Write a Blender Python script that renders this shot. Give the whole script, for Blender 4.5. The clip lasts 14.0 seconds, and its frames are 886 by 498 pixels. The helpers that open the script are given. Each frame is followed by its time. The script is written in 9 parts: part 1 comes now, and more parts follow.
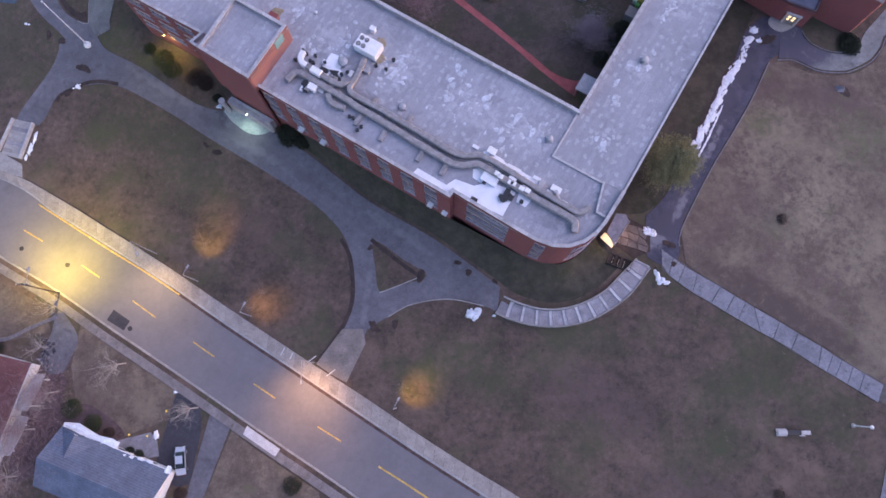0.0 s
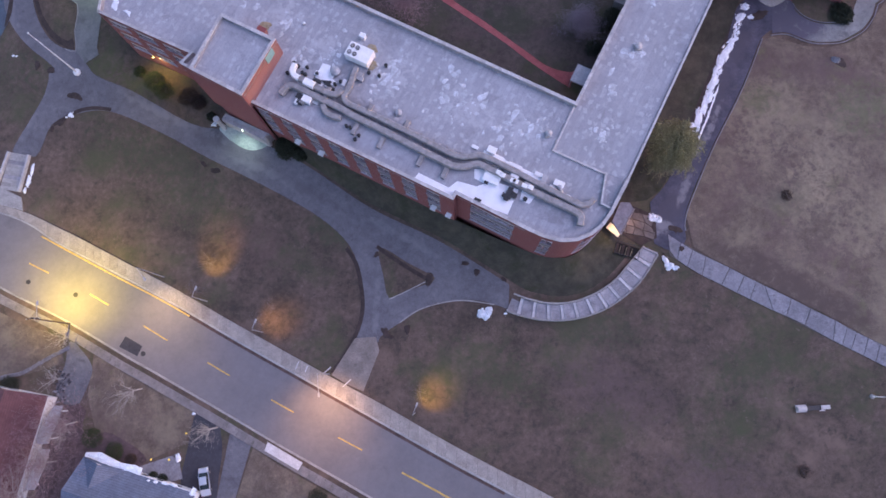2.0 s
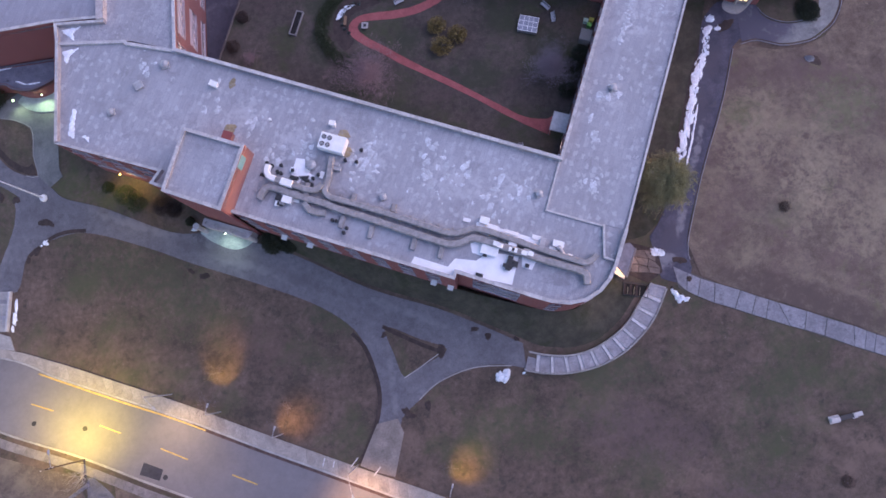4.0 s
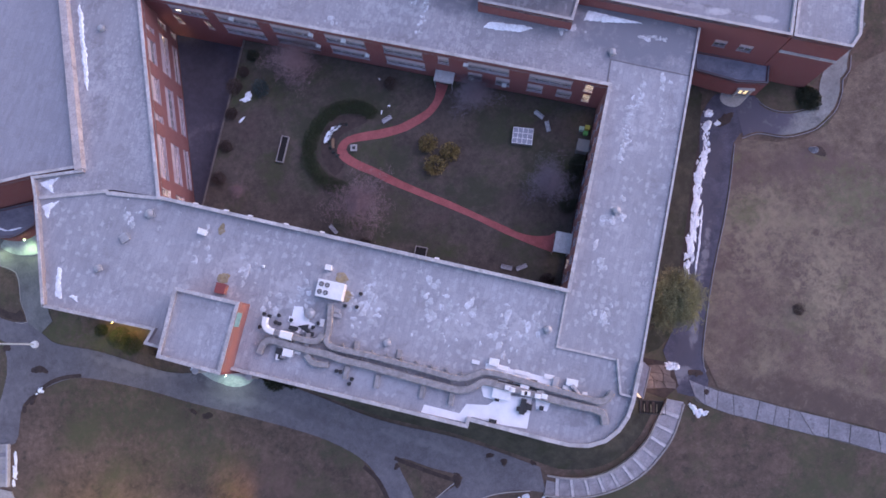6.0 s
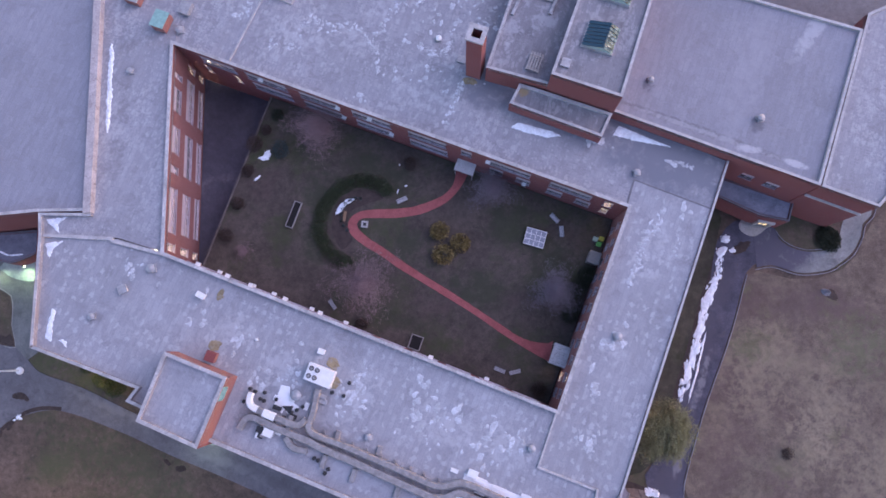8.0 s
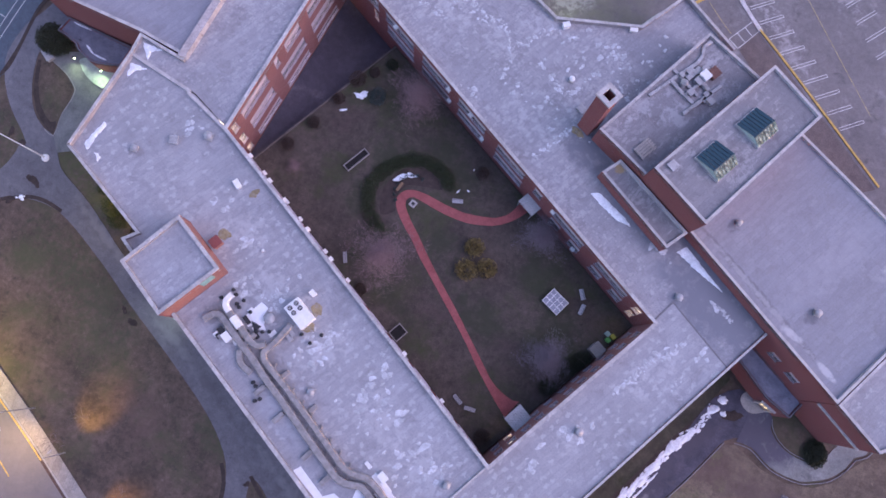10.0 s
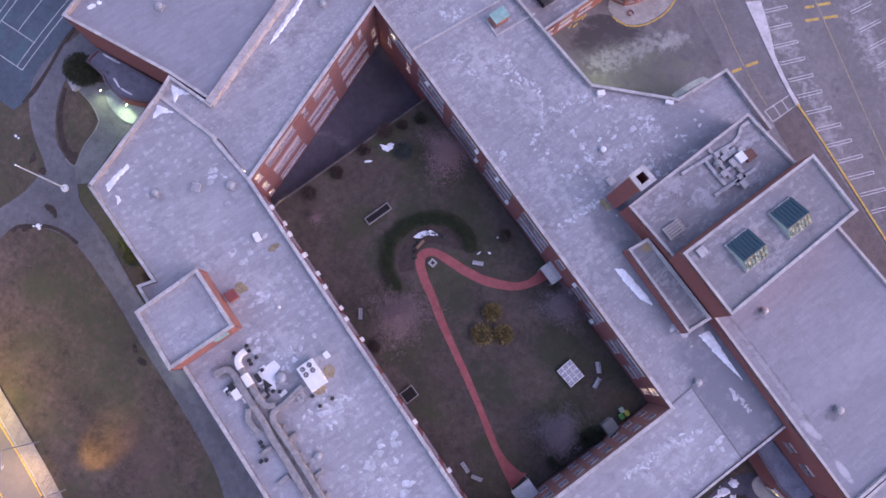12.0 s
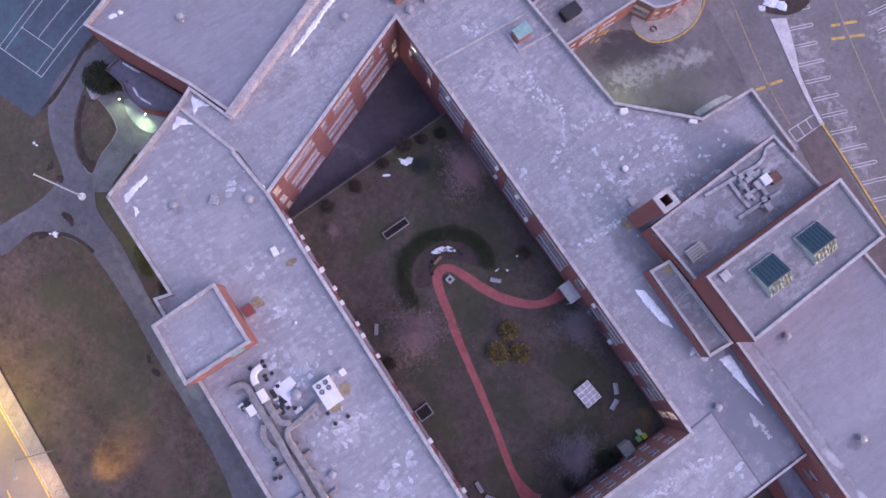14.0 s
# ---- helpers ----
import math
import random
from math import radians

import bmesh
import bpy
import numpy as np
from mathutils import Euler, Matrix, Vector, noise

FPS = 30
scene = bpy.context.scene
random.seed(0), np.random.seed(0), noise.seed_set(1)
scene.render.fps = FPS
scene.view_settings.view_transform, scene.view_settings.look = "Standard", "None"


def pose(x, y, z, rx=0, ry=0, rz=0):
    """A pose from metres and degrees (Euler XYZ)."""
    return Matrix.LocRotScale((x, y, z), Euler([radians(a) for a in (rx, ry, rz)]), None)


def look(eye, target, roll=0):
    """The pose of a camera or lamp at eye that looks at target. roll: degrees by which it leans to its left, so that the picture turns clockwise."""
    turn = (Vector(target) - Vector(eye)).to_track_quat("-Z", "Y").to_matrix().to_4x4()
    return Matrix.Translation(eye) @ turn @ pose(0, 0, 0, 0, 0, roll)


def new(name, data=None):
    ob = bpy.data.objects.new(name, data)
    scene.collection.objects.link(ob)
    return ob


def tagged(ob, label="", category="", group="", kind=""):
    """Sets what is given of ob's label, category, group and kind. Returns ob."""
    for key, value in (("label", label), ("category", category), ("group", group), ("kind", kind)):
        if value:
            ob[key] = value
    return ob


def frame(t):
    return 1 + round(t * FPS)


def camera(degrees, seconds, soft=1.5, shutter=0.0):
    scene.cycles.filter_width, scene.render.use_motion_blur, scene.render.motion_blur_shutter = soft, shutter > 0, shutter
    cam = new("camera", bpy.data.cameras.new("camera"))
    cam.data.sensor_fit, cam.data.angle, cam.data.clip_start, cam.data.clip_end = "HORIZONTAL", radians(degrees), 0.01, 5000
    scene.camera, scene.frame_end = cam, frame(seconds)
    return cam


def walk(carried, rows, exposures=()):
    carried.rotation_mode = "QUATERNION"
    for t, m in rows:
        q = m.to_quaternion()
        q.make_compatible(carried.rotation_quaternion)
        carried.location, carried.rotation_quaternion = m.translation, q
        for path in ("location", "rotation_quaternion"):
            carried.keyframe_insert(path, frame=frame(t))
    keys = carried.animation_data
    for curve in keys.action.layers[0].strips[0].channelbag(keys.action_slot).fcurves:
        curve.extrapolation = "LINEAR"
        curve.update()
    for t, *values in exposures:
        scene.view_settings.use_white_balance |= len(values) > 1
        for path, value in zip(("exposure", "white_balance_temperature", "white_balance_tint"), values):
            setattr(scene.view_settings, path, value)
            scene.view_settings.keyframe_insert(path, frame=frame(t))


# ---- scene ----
cam = camera(71.0, 14.0, 1.65)
PATH = [
    (0, (0.003, -0.857, 105.271), (0.0, -0.422, 103.319), -3.2),
    (0.5, (-0.187, -0.955, 105.264), (-0.196, -0.518, 103.312), -4.0),
    (1, (-0.289, -1.002, 105.283), (-0.308, -0.564, 103.332), -4.5),
    (1.5, (-0.554, -0.625, 105.308), (-0.572, -0.193, 103.356), -6.1),
    (2, (-0.883, 1.014, 105.393), (-0.89, 1.425, 103.436), -8.1),
    (4.3, (0.44, 18.677, 105.834), (0.464, 19.044, 103.868), -14.3),
    (4.5, (0.929, 20.581, 105.813), (0.955, 20.947, 103.847), -14.6),
    (5, (2.637, 26.176, 105.963), (2.664, 26.534, 103.995), -16.7),
    (5.5, (4.37, 32.359, 106.203), (4.4, 32.705, 104.233), -17.5),
    (6, (6.39, 38.728, 106.469), (6.415, 39.068, 104.499), -17.0),
    (6.5, (8.345, 44.571, 107.01), (8.368, 44.91, 105.039), -16.6),
    (7, (9.962, 49.137, 107.517), (9.978, 49.473, 105.546), -15.3),
    (7.5, (11.157, 52.443, 107.928), (11.169, 52.777, 105.956), -14.6),
    (7.7, (11.306, 53.191, 107.984), (11.319, 53.529, 106.013), -13.6),
    (9.8, (9.11, 54.314, 107.448), (9.075, 54.665, 105.479), 10.4),
    (10, (8.884, 54.63, 107.442), (8.846, 54.98, 105.473), 11.1),
    (10.5, (7.927, 56.237, 107.445), (7.88, 56.58, 105.475), 12.4),
    (11, (6.545, 58.889, 107.457), (6.495, 59.224, 105.486), 12.4),
    (11.5, (4.63, 62.049, 107.545), (4.581, 62.382, 105.574), 12.6),
    (12, (3.07, 64.501, 107.618), (3.018, 64.835, 105.647), 12.3),
    (12.5, (1.88, 65.892, 107.564), (1.824, 66.227, 105.593), 12.0),
    (13, (0.898, 66.382, 107.392), (0.837, 66.718, 105.422), 11.5),
    (13.5, (0.423, 66.494, 107.209), (0.356, 66.825, 105.238), 10.5),
    (14, (0.204, 66.469, 107.077), (0.133, 66.796, 105.105), 10.0),
]
EXPOSURE, KELVIN, TINT, STREET = 1.76, 5350, 38, 5000.0
walk(cam, [(t, look(eye, target, roll)) for t, eye, target, roll in PATH],
     exposures=[(0, EXPOSURE + 0.03, KELVIN - 50, TINT - 1), (5, EXPOSURE + 0.05, KELVIN - 30, TINT + 1), (8, EXPOSURE + 0.08, KELVIN - 30, TINT), (10.5, EXPOSURE + 0.14, KELVIN + 110, TINT + 7), (14, EXPOSURE + 0.14, KELVIN + 220, TINT + 9)])

# ---- world and light ----
world = bpy.data.worlds.new("dusk_sky")
scene.world = world
world.use_nodes = True
wn = world.node_tree.nodes
sky = wn.new("ShaderNodeTexSky")
sky.sky_type, sky.sun_disc = "NISHITA", False
sky.sun_elevation, sky.sun_rotation = radians(4.0), radians(85)
world.node_tree.links.new(sky.outputs[0], wn["Background"].inputs[0])
wn["Background"].inputs[1].default_value = 0.15
sun = new("sun", bpy.data.lights.new("sun", "SUN"))
sun.data.energy, sun.data.angle, sun.data.color = 0.5, radians(55), (1.0, 0.84, 0.74)
sun.matrix_world = look((100, 8, 120), (0, 0, 0))


# ---- materials ----
def material(name, rough=0.85, metal=0.0):
    m = bpy.data.materials.new(name)
    m.use_nodes = True
    b = m.node_tree.nodes["Principled BSDF"]
    b.inputs["Roughness"].default_value, b.inputs["Metallic"].default_value = rough, metal
    return m, m.node_tree.nodes, m.node_tree.links, b


def noise_tex(nodes, links, coord, scale, detail=4.0, rough=0.6, distort=0.0):
    n = nodes.new("ShaderNodeTexNoise")
    n.inputs["Scale"].default_value, n.inputs["Detail"].default_value = scale, detail
    n.inputs["Roughness"].default_value, n.inputs["Distortion"].default_value = rough, distort
    links.new(coord, n.inputs["Vector"])
    return n.outputs["Fac"]


def ramp(nodes, links, fac, stops):
    r = nodes.new("ShaderNodeValToRGB")
    e = r.color_ramp.elements
    while len(e) < len(stops):
        e.new(0.5)
    for k, (p, c) in zip(e, stops):
        k.position, k.color = p, (*c, 1) if len(c) == 3 else c
    links.new(fac, r.inputs[0])
    return r.outputs[0]


def mix(nodes, links, fac, a, b, mode="MIX"):
    m = nodes.new("ShaderNodeMix")
    m.data_type, m.blend_type = "RGBA", mode
    for socket, v in ((m.inputs[0], fac), (m.inputs[6], a), (m.inputs[7], b)):
        if isinstance(v, (int, float)):
            socket.default_value = v
        elif isinstance(v, tuple):
            socket.default_value = (*v, 1)
        else:
            links.new(v, socket)
    return m.outputs[2]


def bump(nodes, links, bsdf, height, strength=0.3, distance=0.05):
    b = nodes.new("ShaderNodeBump")
    b.inputs["Strength"].default_value, b.inputs["Distance"].default_value = strength, distance
    links.new(height, b.inputs["Height"])
    links.new(b.outputs[0], bsdf.inputs["Normal"])


def layered(name, low, high, big=0.15, fine=3.0, stains=None, rough=0.85, patch=None, bumpy=0.3, varied=0.0, grain=1.0, islands=0.0):
    """Two scales of colour change between low and high, with optional stains (colour, threshold, scale) and patches."""
    m, n, l, b = material(name, rough)
    c = n.new("ShaderNodeTexCoord").outputs["Object"]
    if varied:
        info = n.new("ShaderNodeObjectInfo")
        add = n.new("ShaderNodeVectorMath")
        mul = n.new("ShaderNodeVectorMath")
        mul.operation = "SCALE"
        mul.inputs[0].default_value, add.operation = (91, 57, 23), "ADD"
        l.new(info.outputs["Random"], mul.inputs["Scale"])
        l.new(c, add.inputs[0])
        l.new(mul.outputs[0], add.inputs[1])
        c = add.outputs[0]
    f1 = noise_tex(n, l, c, big, 8, 0.66, 0.2)
    f2 = noise_tex(n, l, c, fine, 4, 0.7)
    col = mix(n, l, ramp(n, l, f1, [(0.34, (0, 0, 0)), (0.66, (1, 1, 1))]), low, high)
    fine_col = ramp(n, l, f2, [(0.25, (0.70,) * 3), (0.75, (1.26,) * 3)])
    col = mix(n, l, min(1.0, 0.85 * grain), col, fine_col, "MULTIPLY")
    f3 = noise_tex(n, l, c, fine * 0.2, 6, 0.7)
    more = max(0.0, grain - 1.0)
    col = mix(n, l, min(1.0, 0.85 * grain), col, ramp(n, l, f3, [(0.3, (0.78 - more,) * 3), (0.7, (1.2 + more,) * 3)]), "MULTIPLY")
    for colour, lo, hi, scale in stains or ():
        f = noise_tex(n, l, c, scale, 9, 0.72, 0.2)
        col = mix(n, l, ramp(n, l, f, [(lo, (0, 0, 0)), (hi, (1, 1, 1))]), col, colour)
    if varied:
        info2 = n.new("ShaderNodeObjectInfo")
        v = ramp(n, l, info2.outputs["Random"], [(0, (1 - varied,) * 3), (1, (1 + varied,) * 3)])
        col = mix(n, l, 1.0, col, v, "MULTIPLY")
    if islands:
        own = n.new("ShaderNodeNewGeometry").outputs["Random Per Island"]
        col = mix(n, l, 1.0, col, ramp(n, l, own, [(0, (1 - islands,) * 3), (1, (1 + islands,) * 3)]), "MULTIPLY")
    l.new(col, b.inputs["Base Color"])
    if bumpy:
        bump(n, l, b, f2, bumpy)
    return m


def plain(name, colour, rough=0.6, metal=0.0, wear=0.25, scale=1.5):
    m, n, l, b = material(name, rough, metal)
    c = n.new("ShaderNodeTexCoord").outputs["Object"]
    f = noise_tex(n, l, c, scale, 5, 0.65)
    v = ramp(n, l, f, [(0.3, (1 - wear,) * 3), (0.7, (1 + wear * 0.4,) * 3)])
    l.new(mix(n, l, 1.0, colour, v, "MULTIPLY"), b.inputs["Base Color"])
    return m


def glowing(name, colour, strength):
    m, n, l, b = material(name, 0.5)
    b.inputs["Base Color"].default_value = (*colour, 1)
    b.inputs["Emission Color"].default_value, b.inputs["Emission Strength"].default_value = (*colour, 1), strength
    return m


def roof_material(name, base, light, dark, patches=0.60, angle=0.0, dashes=0.8):
    """Aged membrane: pale worn blotches, faint seams and dark ponding stains."""
    m, n, l, b = material(name, 0.8)
    c = n.new("ShaderNodeTexCoord").outputs["Object"]
    turn = n.new("ShaderNodeMapping")
    turn.inputs["Rotation"].default_value = (0, 0, radians(angle))
    l.new(c, turn.inputs[0])
    c = turn.outputs[0]
    long = n.new("ShaderNodeMapping")
    long.inputs["Scale"].default_value = (1.0, 0.8, 1.0)
    l.new(c, long.inputs[0])
    big = noise_tex(n, l, c, 0.06, 4, 0.6)
    col = mix(n, l, ramp(n, l, big, [(0.35, (0, 0, 0)), (0.7, (1, 1, 1))]), base, tuple(v * 1.16 for v in base))
    mid = noise_tex(n, l, long.outputs[0], 1.0, 8, 0.70, 0.2)
    zone = noise_tex(n, l, long.outputs[0], 0.14, 3, 0.5)
    both = n.new("ShaderNodeMath")
    both.operation = "MULTIPLY_ADD"
    both.inputs[1].default_value = 0.55
    l.new(zone, both.inputs[0])
    l.new(mid, both.inputs[2])
    sheets = n.new("ShaderNodeTexBrick")
    sheets.offset = 0.37
    sheets.inputs["Color1"].default_value, sheets.inputs["Color2"].default_value = (0, 0, 0, 1), (1, 1, 1, 1)
    sheets.inputs["Mortar"].default_value = (0.5, 0.5, 0.5, 1)
    sheets.inputs["Scale"].default_value, sheets.inputs["Mortar Size"].default_value = 1.0, 0.012
    sheets.inputs["Brick Width"].default_value, sheets.inputs["Row Height"].default_value = 0.7, 1.9
    wob = n.new("ShaderNodeTexNoise")
    wob.inputs["Scale"].default_value = 1.3
    l.new(c, wob.inputs["Vector"])
    shift = n.new("ShaderNodeVectorMath")
    shift.operation = "MULTIPLY_ADD"
    shift.inputs[1].default_value = (0.5, 0.5, 0)
    l.new(wob.outputs["Color"], shift.inputs[0])
    l.new(c, shift.inputs[2])
    l.new(shift.outputs[0], sheets.inputs[0])
    step = n.new("ShaderNodeMath")
    step.operation = "MULTIPLY_ADD"
    step.inputs[1].default_value = 0.13
    l.new(sheets.outputs["Color"], step.inputs[0])
    l.new(both.outputs[0], step.inputs[2])
    both = step
    col = mix(n, l, ramp(n, l, both.outputs[0], [(patches + 0.31, (0, 0, 0)), (patches + 0.37, (0.8, 0.8, 0.8))]), col, light)
    col = mix(n, l, 0.8, col, ramp(n, l, sheets.outputs["Color"], [(0, (0.90,) * 3), (1, (1.07,) * 3)]), "MULTIPLY")
    col = mix(n, l, ramp(n, l, sheets.outputs["Fac"], [(0.5, (0, 0, 0)), (1.0, (0.35,) * 3)]), col, dark)
    speck = noise_tex(n, l, long.outputs[0], 2.0, 6, 0.75)
    col = mix(n, l, ramp(n, l, speck, [(0.56, (0, 0, 0)), (0.68, (0.22, 0.22, 0.22))]), col, light)
    dash = n.new("ShaderNodeTexBrick")
    dash.offset = 0.43
    dash.inputs["Color1"].default_value, dash.inputs["Color2"].default_value, dash.inputs["Mortar"].default_value = (0, 0, 0, 1), (1, 1, 1, 1), (0, 0, 0, 1)
    dash.inputs["Scale"].default_value, dash.inputs["Mortar Size"].default_value, dash.inputs["Mortar Smooth"].default_value = 1.0, 0.10, 1.0
    dash.inputs["Brick Width"].default_value, dash.inputs["Row Height"].default_value = 0.62, 1.05
    bend = n.new("ShaderNodeVectorMath")
    bend.operation = "MULTIPLY_ADD"
    bend.inputs[1].default_value = (1.1, 1.1, 0)
    l.new(wob.outputs["Color"], bend.inputs[0])
    l.new(c, bend.inputs[2])
    l.new(bend.outputs[0], dash.inputs[0])
    where = n.new("ShaderNodeMath")
    where.operation = "MULTIPLY"
    l.new(ramp(n, l, dash.outputs["Color"], [(0.62, (0, 0, 0)), (0.82, (dashes,) * 3)]), where.inputs[0])
    l.new(ramp(n, l, zone, [(0.40, (0, 0, 0)), (0.58, (1, 1, 1))]), where.inputs[1])
    col = mix(n, l, where.outputs[0], col, light)
    stain = noise_tex(n, l, c, 0.30, 8, 0.74, 0.6)
    col = mix(n, l, ramp(n, l, stain, [(0.52, (0, 0, 0)), (0.70, (0.75, 0.75, 0.75))]), col, dark)
    seam = n.new("ShaderNodeTexWave")
    seam.wave_type, seam.bands_direction = "BANDS", "X"
    seam.inputs["Scale"].default_value, seam.inputs["Distortion"].default_value = 0.32, 0.25
    seam.inputs["Detail"].default_value, seam.inputs["Detail Scale"].default_value = 3.0, 0.7
    l.new(c, seam.inputs[0])
    col = mix(n, l, ramp(n, l, seam.outputs["Fac"], [(0.0, (0.35, 0.35, 0.35)), (0.05, (0, 0, 0))]), col, tuple(v * 0.8 for v in base))
    grain = noise_tex(n, l, c, 4.0, 4, 0.7)
    col = mix(n, l, 0.7, col, ramp(n, l, grain, [(0.25, (0.8,) * 3), (0.75, (1.15,) * 3)]), "MULTIPLY")
    l.new(col, b.inputs["Base Color"])
    bump(n, l, b, mid, 0.25, 0.03)
    return m


def brick_material(name, red):
    m, n, l, b = material(name, 0.88)
    g = n.new("ShaderNodeTexCoord").outputs["Object"]
    f1 = noise_tex(n, l, g, 0.35, 5, 0.6)
    f2 = noise_tex(n, l, g, 7.0, 3, 0.7)
    col = mix(n, l, f1, tuple(v * 0.8 for v in red), tuple(v * 1.15 for v in red))
    col = mix(n, l, 0.9, col, ramp(n, l, f2, [(0.2, (0.65,) * 3), (0.8, (1.3,) * 3)]), "MULTIPLY")
    w = n.new("ShaderNodeTexWave")
    w.wave_type, w.bands_direction = "BANDS", "Z"
    w.inputs["Scale"].default_value = 2.1
    l.new(g, w.inputs[0])
    col = mix(n, l, ramp(n, l, w.outputs["Fac"], [(0.0, (0.5,) * 3), (0.12, (0, 0, 0))]), col, (0.34, 0.28, 0.25))
    l.new(col, b.inputs["Base Color"])
    bump(n, l, b, f2, 0.3, 0.02)
    return m


GRASS = layered("dormant_grass", (0.066, 0.050, 0.039), (0.130, 0.093, 0.075), 0.16, 5.0,
                [((0.168, 0.118, 0.092), 0.53, 0.68, 0.075), ((0.040, 0.036, 0.030), 0.55, 0.72, 0.45), ((0.070, 0.074, 0.038), 0.50, 0.70, 0.10), ((0.165, 0.13, 0.108), 0.60, 0.72, 1.1)], 0.95, bumpy=0.8, grain=1.14)
TAN_GRASS = layered("bleached_grass", (0.105, 0.080, 0.066), (0.18, 0.142, 0.108), 0.22, 4.0,
                    [((0.23, 0.19, 0.135), 0.52, 0.70, 0.07), ((0.115, 0.078, 0.075), 0.52, 0.70, 0.06), ((0.135, 0.128, 0.07), 0.58, 0.72, 0.12), ((0.095, 0.074, 0.062), 0.58, 0.74, 0.9), ((0.30, 0.25, 0.19), 0.62, 0.75, 1.1)], 0.95, bumpy=0.8, grain=1.1)
COURT_GRASS = layered("courtyard_grass", (0.054, 0.043, 0.038), (0.090, 0.072, 0.062), 0.16, 4.5,
                      [((0.046, 0.054, 0.024), 0.50, 0.66, 0.10), ((0.085, 0.058, 0.056), 0.55, 0.7, 0.09), ((0.105, 0.080, 0.078), 0.6, 0.75, 0.2), ((0.036, 0.03, 0.026), 0.57, 0.72, 0.6)], 0.95, bumpy=0.8, grain=1.1)
ASPHALT = layered("worn_asphalt", (0.116, 0.112, 0.13), (0.168, 0.162, 0.182), 0.12, 5.0,
                  [((0.085, 0.083, 0.095), 0.58, 0.7, 0.3), ((0.20, 0.195, 0.21), 0.62, 0.72, 0.5)], 0.9)
ROAD = layered("road_asphalt", (0.155, 0.145, 0.155), (0.20, 0.187, 0.197), 0.06, 1.4,
               [((0.135, 0.125, 0.13), 0.58, 0.75, 0.15)], 0.85, bumpy=0.1, grain=0.35)
LOT = layered("car_park_asphalt", (0.155, 0.145, 0.155), (0.22, 0.207, 0.215), 0.10, 6.0,
              [((0.34, 0.33, 0.34), 0.57, 0.75, 0.16), ((0.095, 0.088, 0.095), 0.58, 0.72, 0.2)], 0.88)
OLD_WALK = layered("old_pavement", (0.185, 0.158, 0.142), (0.275, 0.236, 0.212), 0.3, 4.0, [((0.11, 0.095, 0.085), 0.56, 0.7, 0.5)], 0.9)
DARK_ASPHALT = layered("fresh_asphalt", (0.036, 0.036, 0.048), (0.06, 0.058, 0.072), 0.2, 6.0,
                       [((0.085, 0.08, 0.092), 0.62, 0.76, 0.25)], 0.9)
CRACKED = layered("broken_asphalt", (0.048, 0.047, 0.071), (0.100, 0.097, 0.135), 0.35, 4.0,
                  [((0.19, 0.182, 0.21), 0.6, 0.75, 0.4), ((0.05, 0.045, 0.05), 0.6, 0.7, 0.4)], 0.9)
CONCRETE = layered("weathered_concrete", (0.27, 0.26, 0.26), (0.38, 0.365, 0.36), 0.3, 4.0,
                   [((0.2, 0.19, 0.19), 0.6, 0.72, 0.4)], 0.85, varied=0.12)
SLAB = layered("cracked_slab_concrete", (0.185, 0.182, 0.21), (0.27, 0.265, 0.30), 0.4, 3.0,
               [((0.12, 0.118, 0.135), 0.55, 0.68, 0.6), ((0.09, 0.085, 0.095), 0.62, 0.72, 0.25)], 0.85, varied=0.1)
PLAZA = layered("worn_court_concrete", (0.135, 0.14, 0.145), (0.20, 0.205, 0.205), 0.2, 4.0, [((0.10, 0.10, 0.10), 0.58, 0.72, 0.35)], 0.88)
GREEN_SLAB = layered("greenish_concrete", (0.30, 0.36, 0.335), (0.40, 0.45, 0.43), 0.3, 3.0,
                     [((0.2, 0.24, 0.22), 0.6, 0.72, 0.5)], 0.85)
FLAKE = layered("flaked_coating", (0.455, 0.47, 0.515), (0.54, 0.56, 0.605), 0.9, 4.0, [((0.37, 0.37, 0.405), 0.53, 0.61, 2.2)], 0.8, varied=0.16)
RED_PATH = layered("red_clay_path", (0.27, 0.075, 0.075), (0.34, 0.105, 0.105), 0.4, 5.0,
                   [((0.22, 0.07, 0.07), 0.6, 0.75, 0.5)], 0.9)
SOIL = layered("dark_soil", (0.035, 0.026, 0.024), (0.07, 0.05, 0.045), 0.8, 5.0, None, 0.95)
SNOW = layered("old_snow", (0.74, 0.78, 0.86), (0.86, 0.90, 0.96), 0.6, 4.0, [((0.55, 0.55, 0.6), 0.62, 0.75, 1.2)], 0.7)
COURT_GREEN = layered("tennis_court_paint", (0.064, 0.084, 0.118), (0.086, 0.108, 0.142), 0.08, 5.0,
                      [((0.075, 0.16, 0.19), 0.52, 0.7, 0.05)], 0.8)
ROOF_FRONT = roof_material("grey_roof_membrane", (0.312, 0.313, 0.35), (0.42, 0.42, 0.455), (0.215, 0.212, 0.235), 0.70, 35, 0.4)
ROOF_NORTH = roof_material("grey_roof_membrane_worn", (0.302, 0.298, 0.332), (0.41, 0.405, 0.435), (0.205, 0.198, 0.218), 0.66, 32, 0.8)
ROOF_SMOOTH = roof_material("smooth_roof_membrane", (0.262, 0.262, 0.305), (0.385, 0.385, 0.42), (0.225, 0.22, 0.245), 0.70, 33, 0.2)
ROOF_DARK = roof_material("dark_roof_membrane", (0.235, 0.226, 0.248), (0.36, 0.35, 0.37), (0.15, 0.142, 0.158), 0.60, 30)
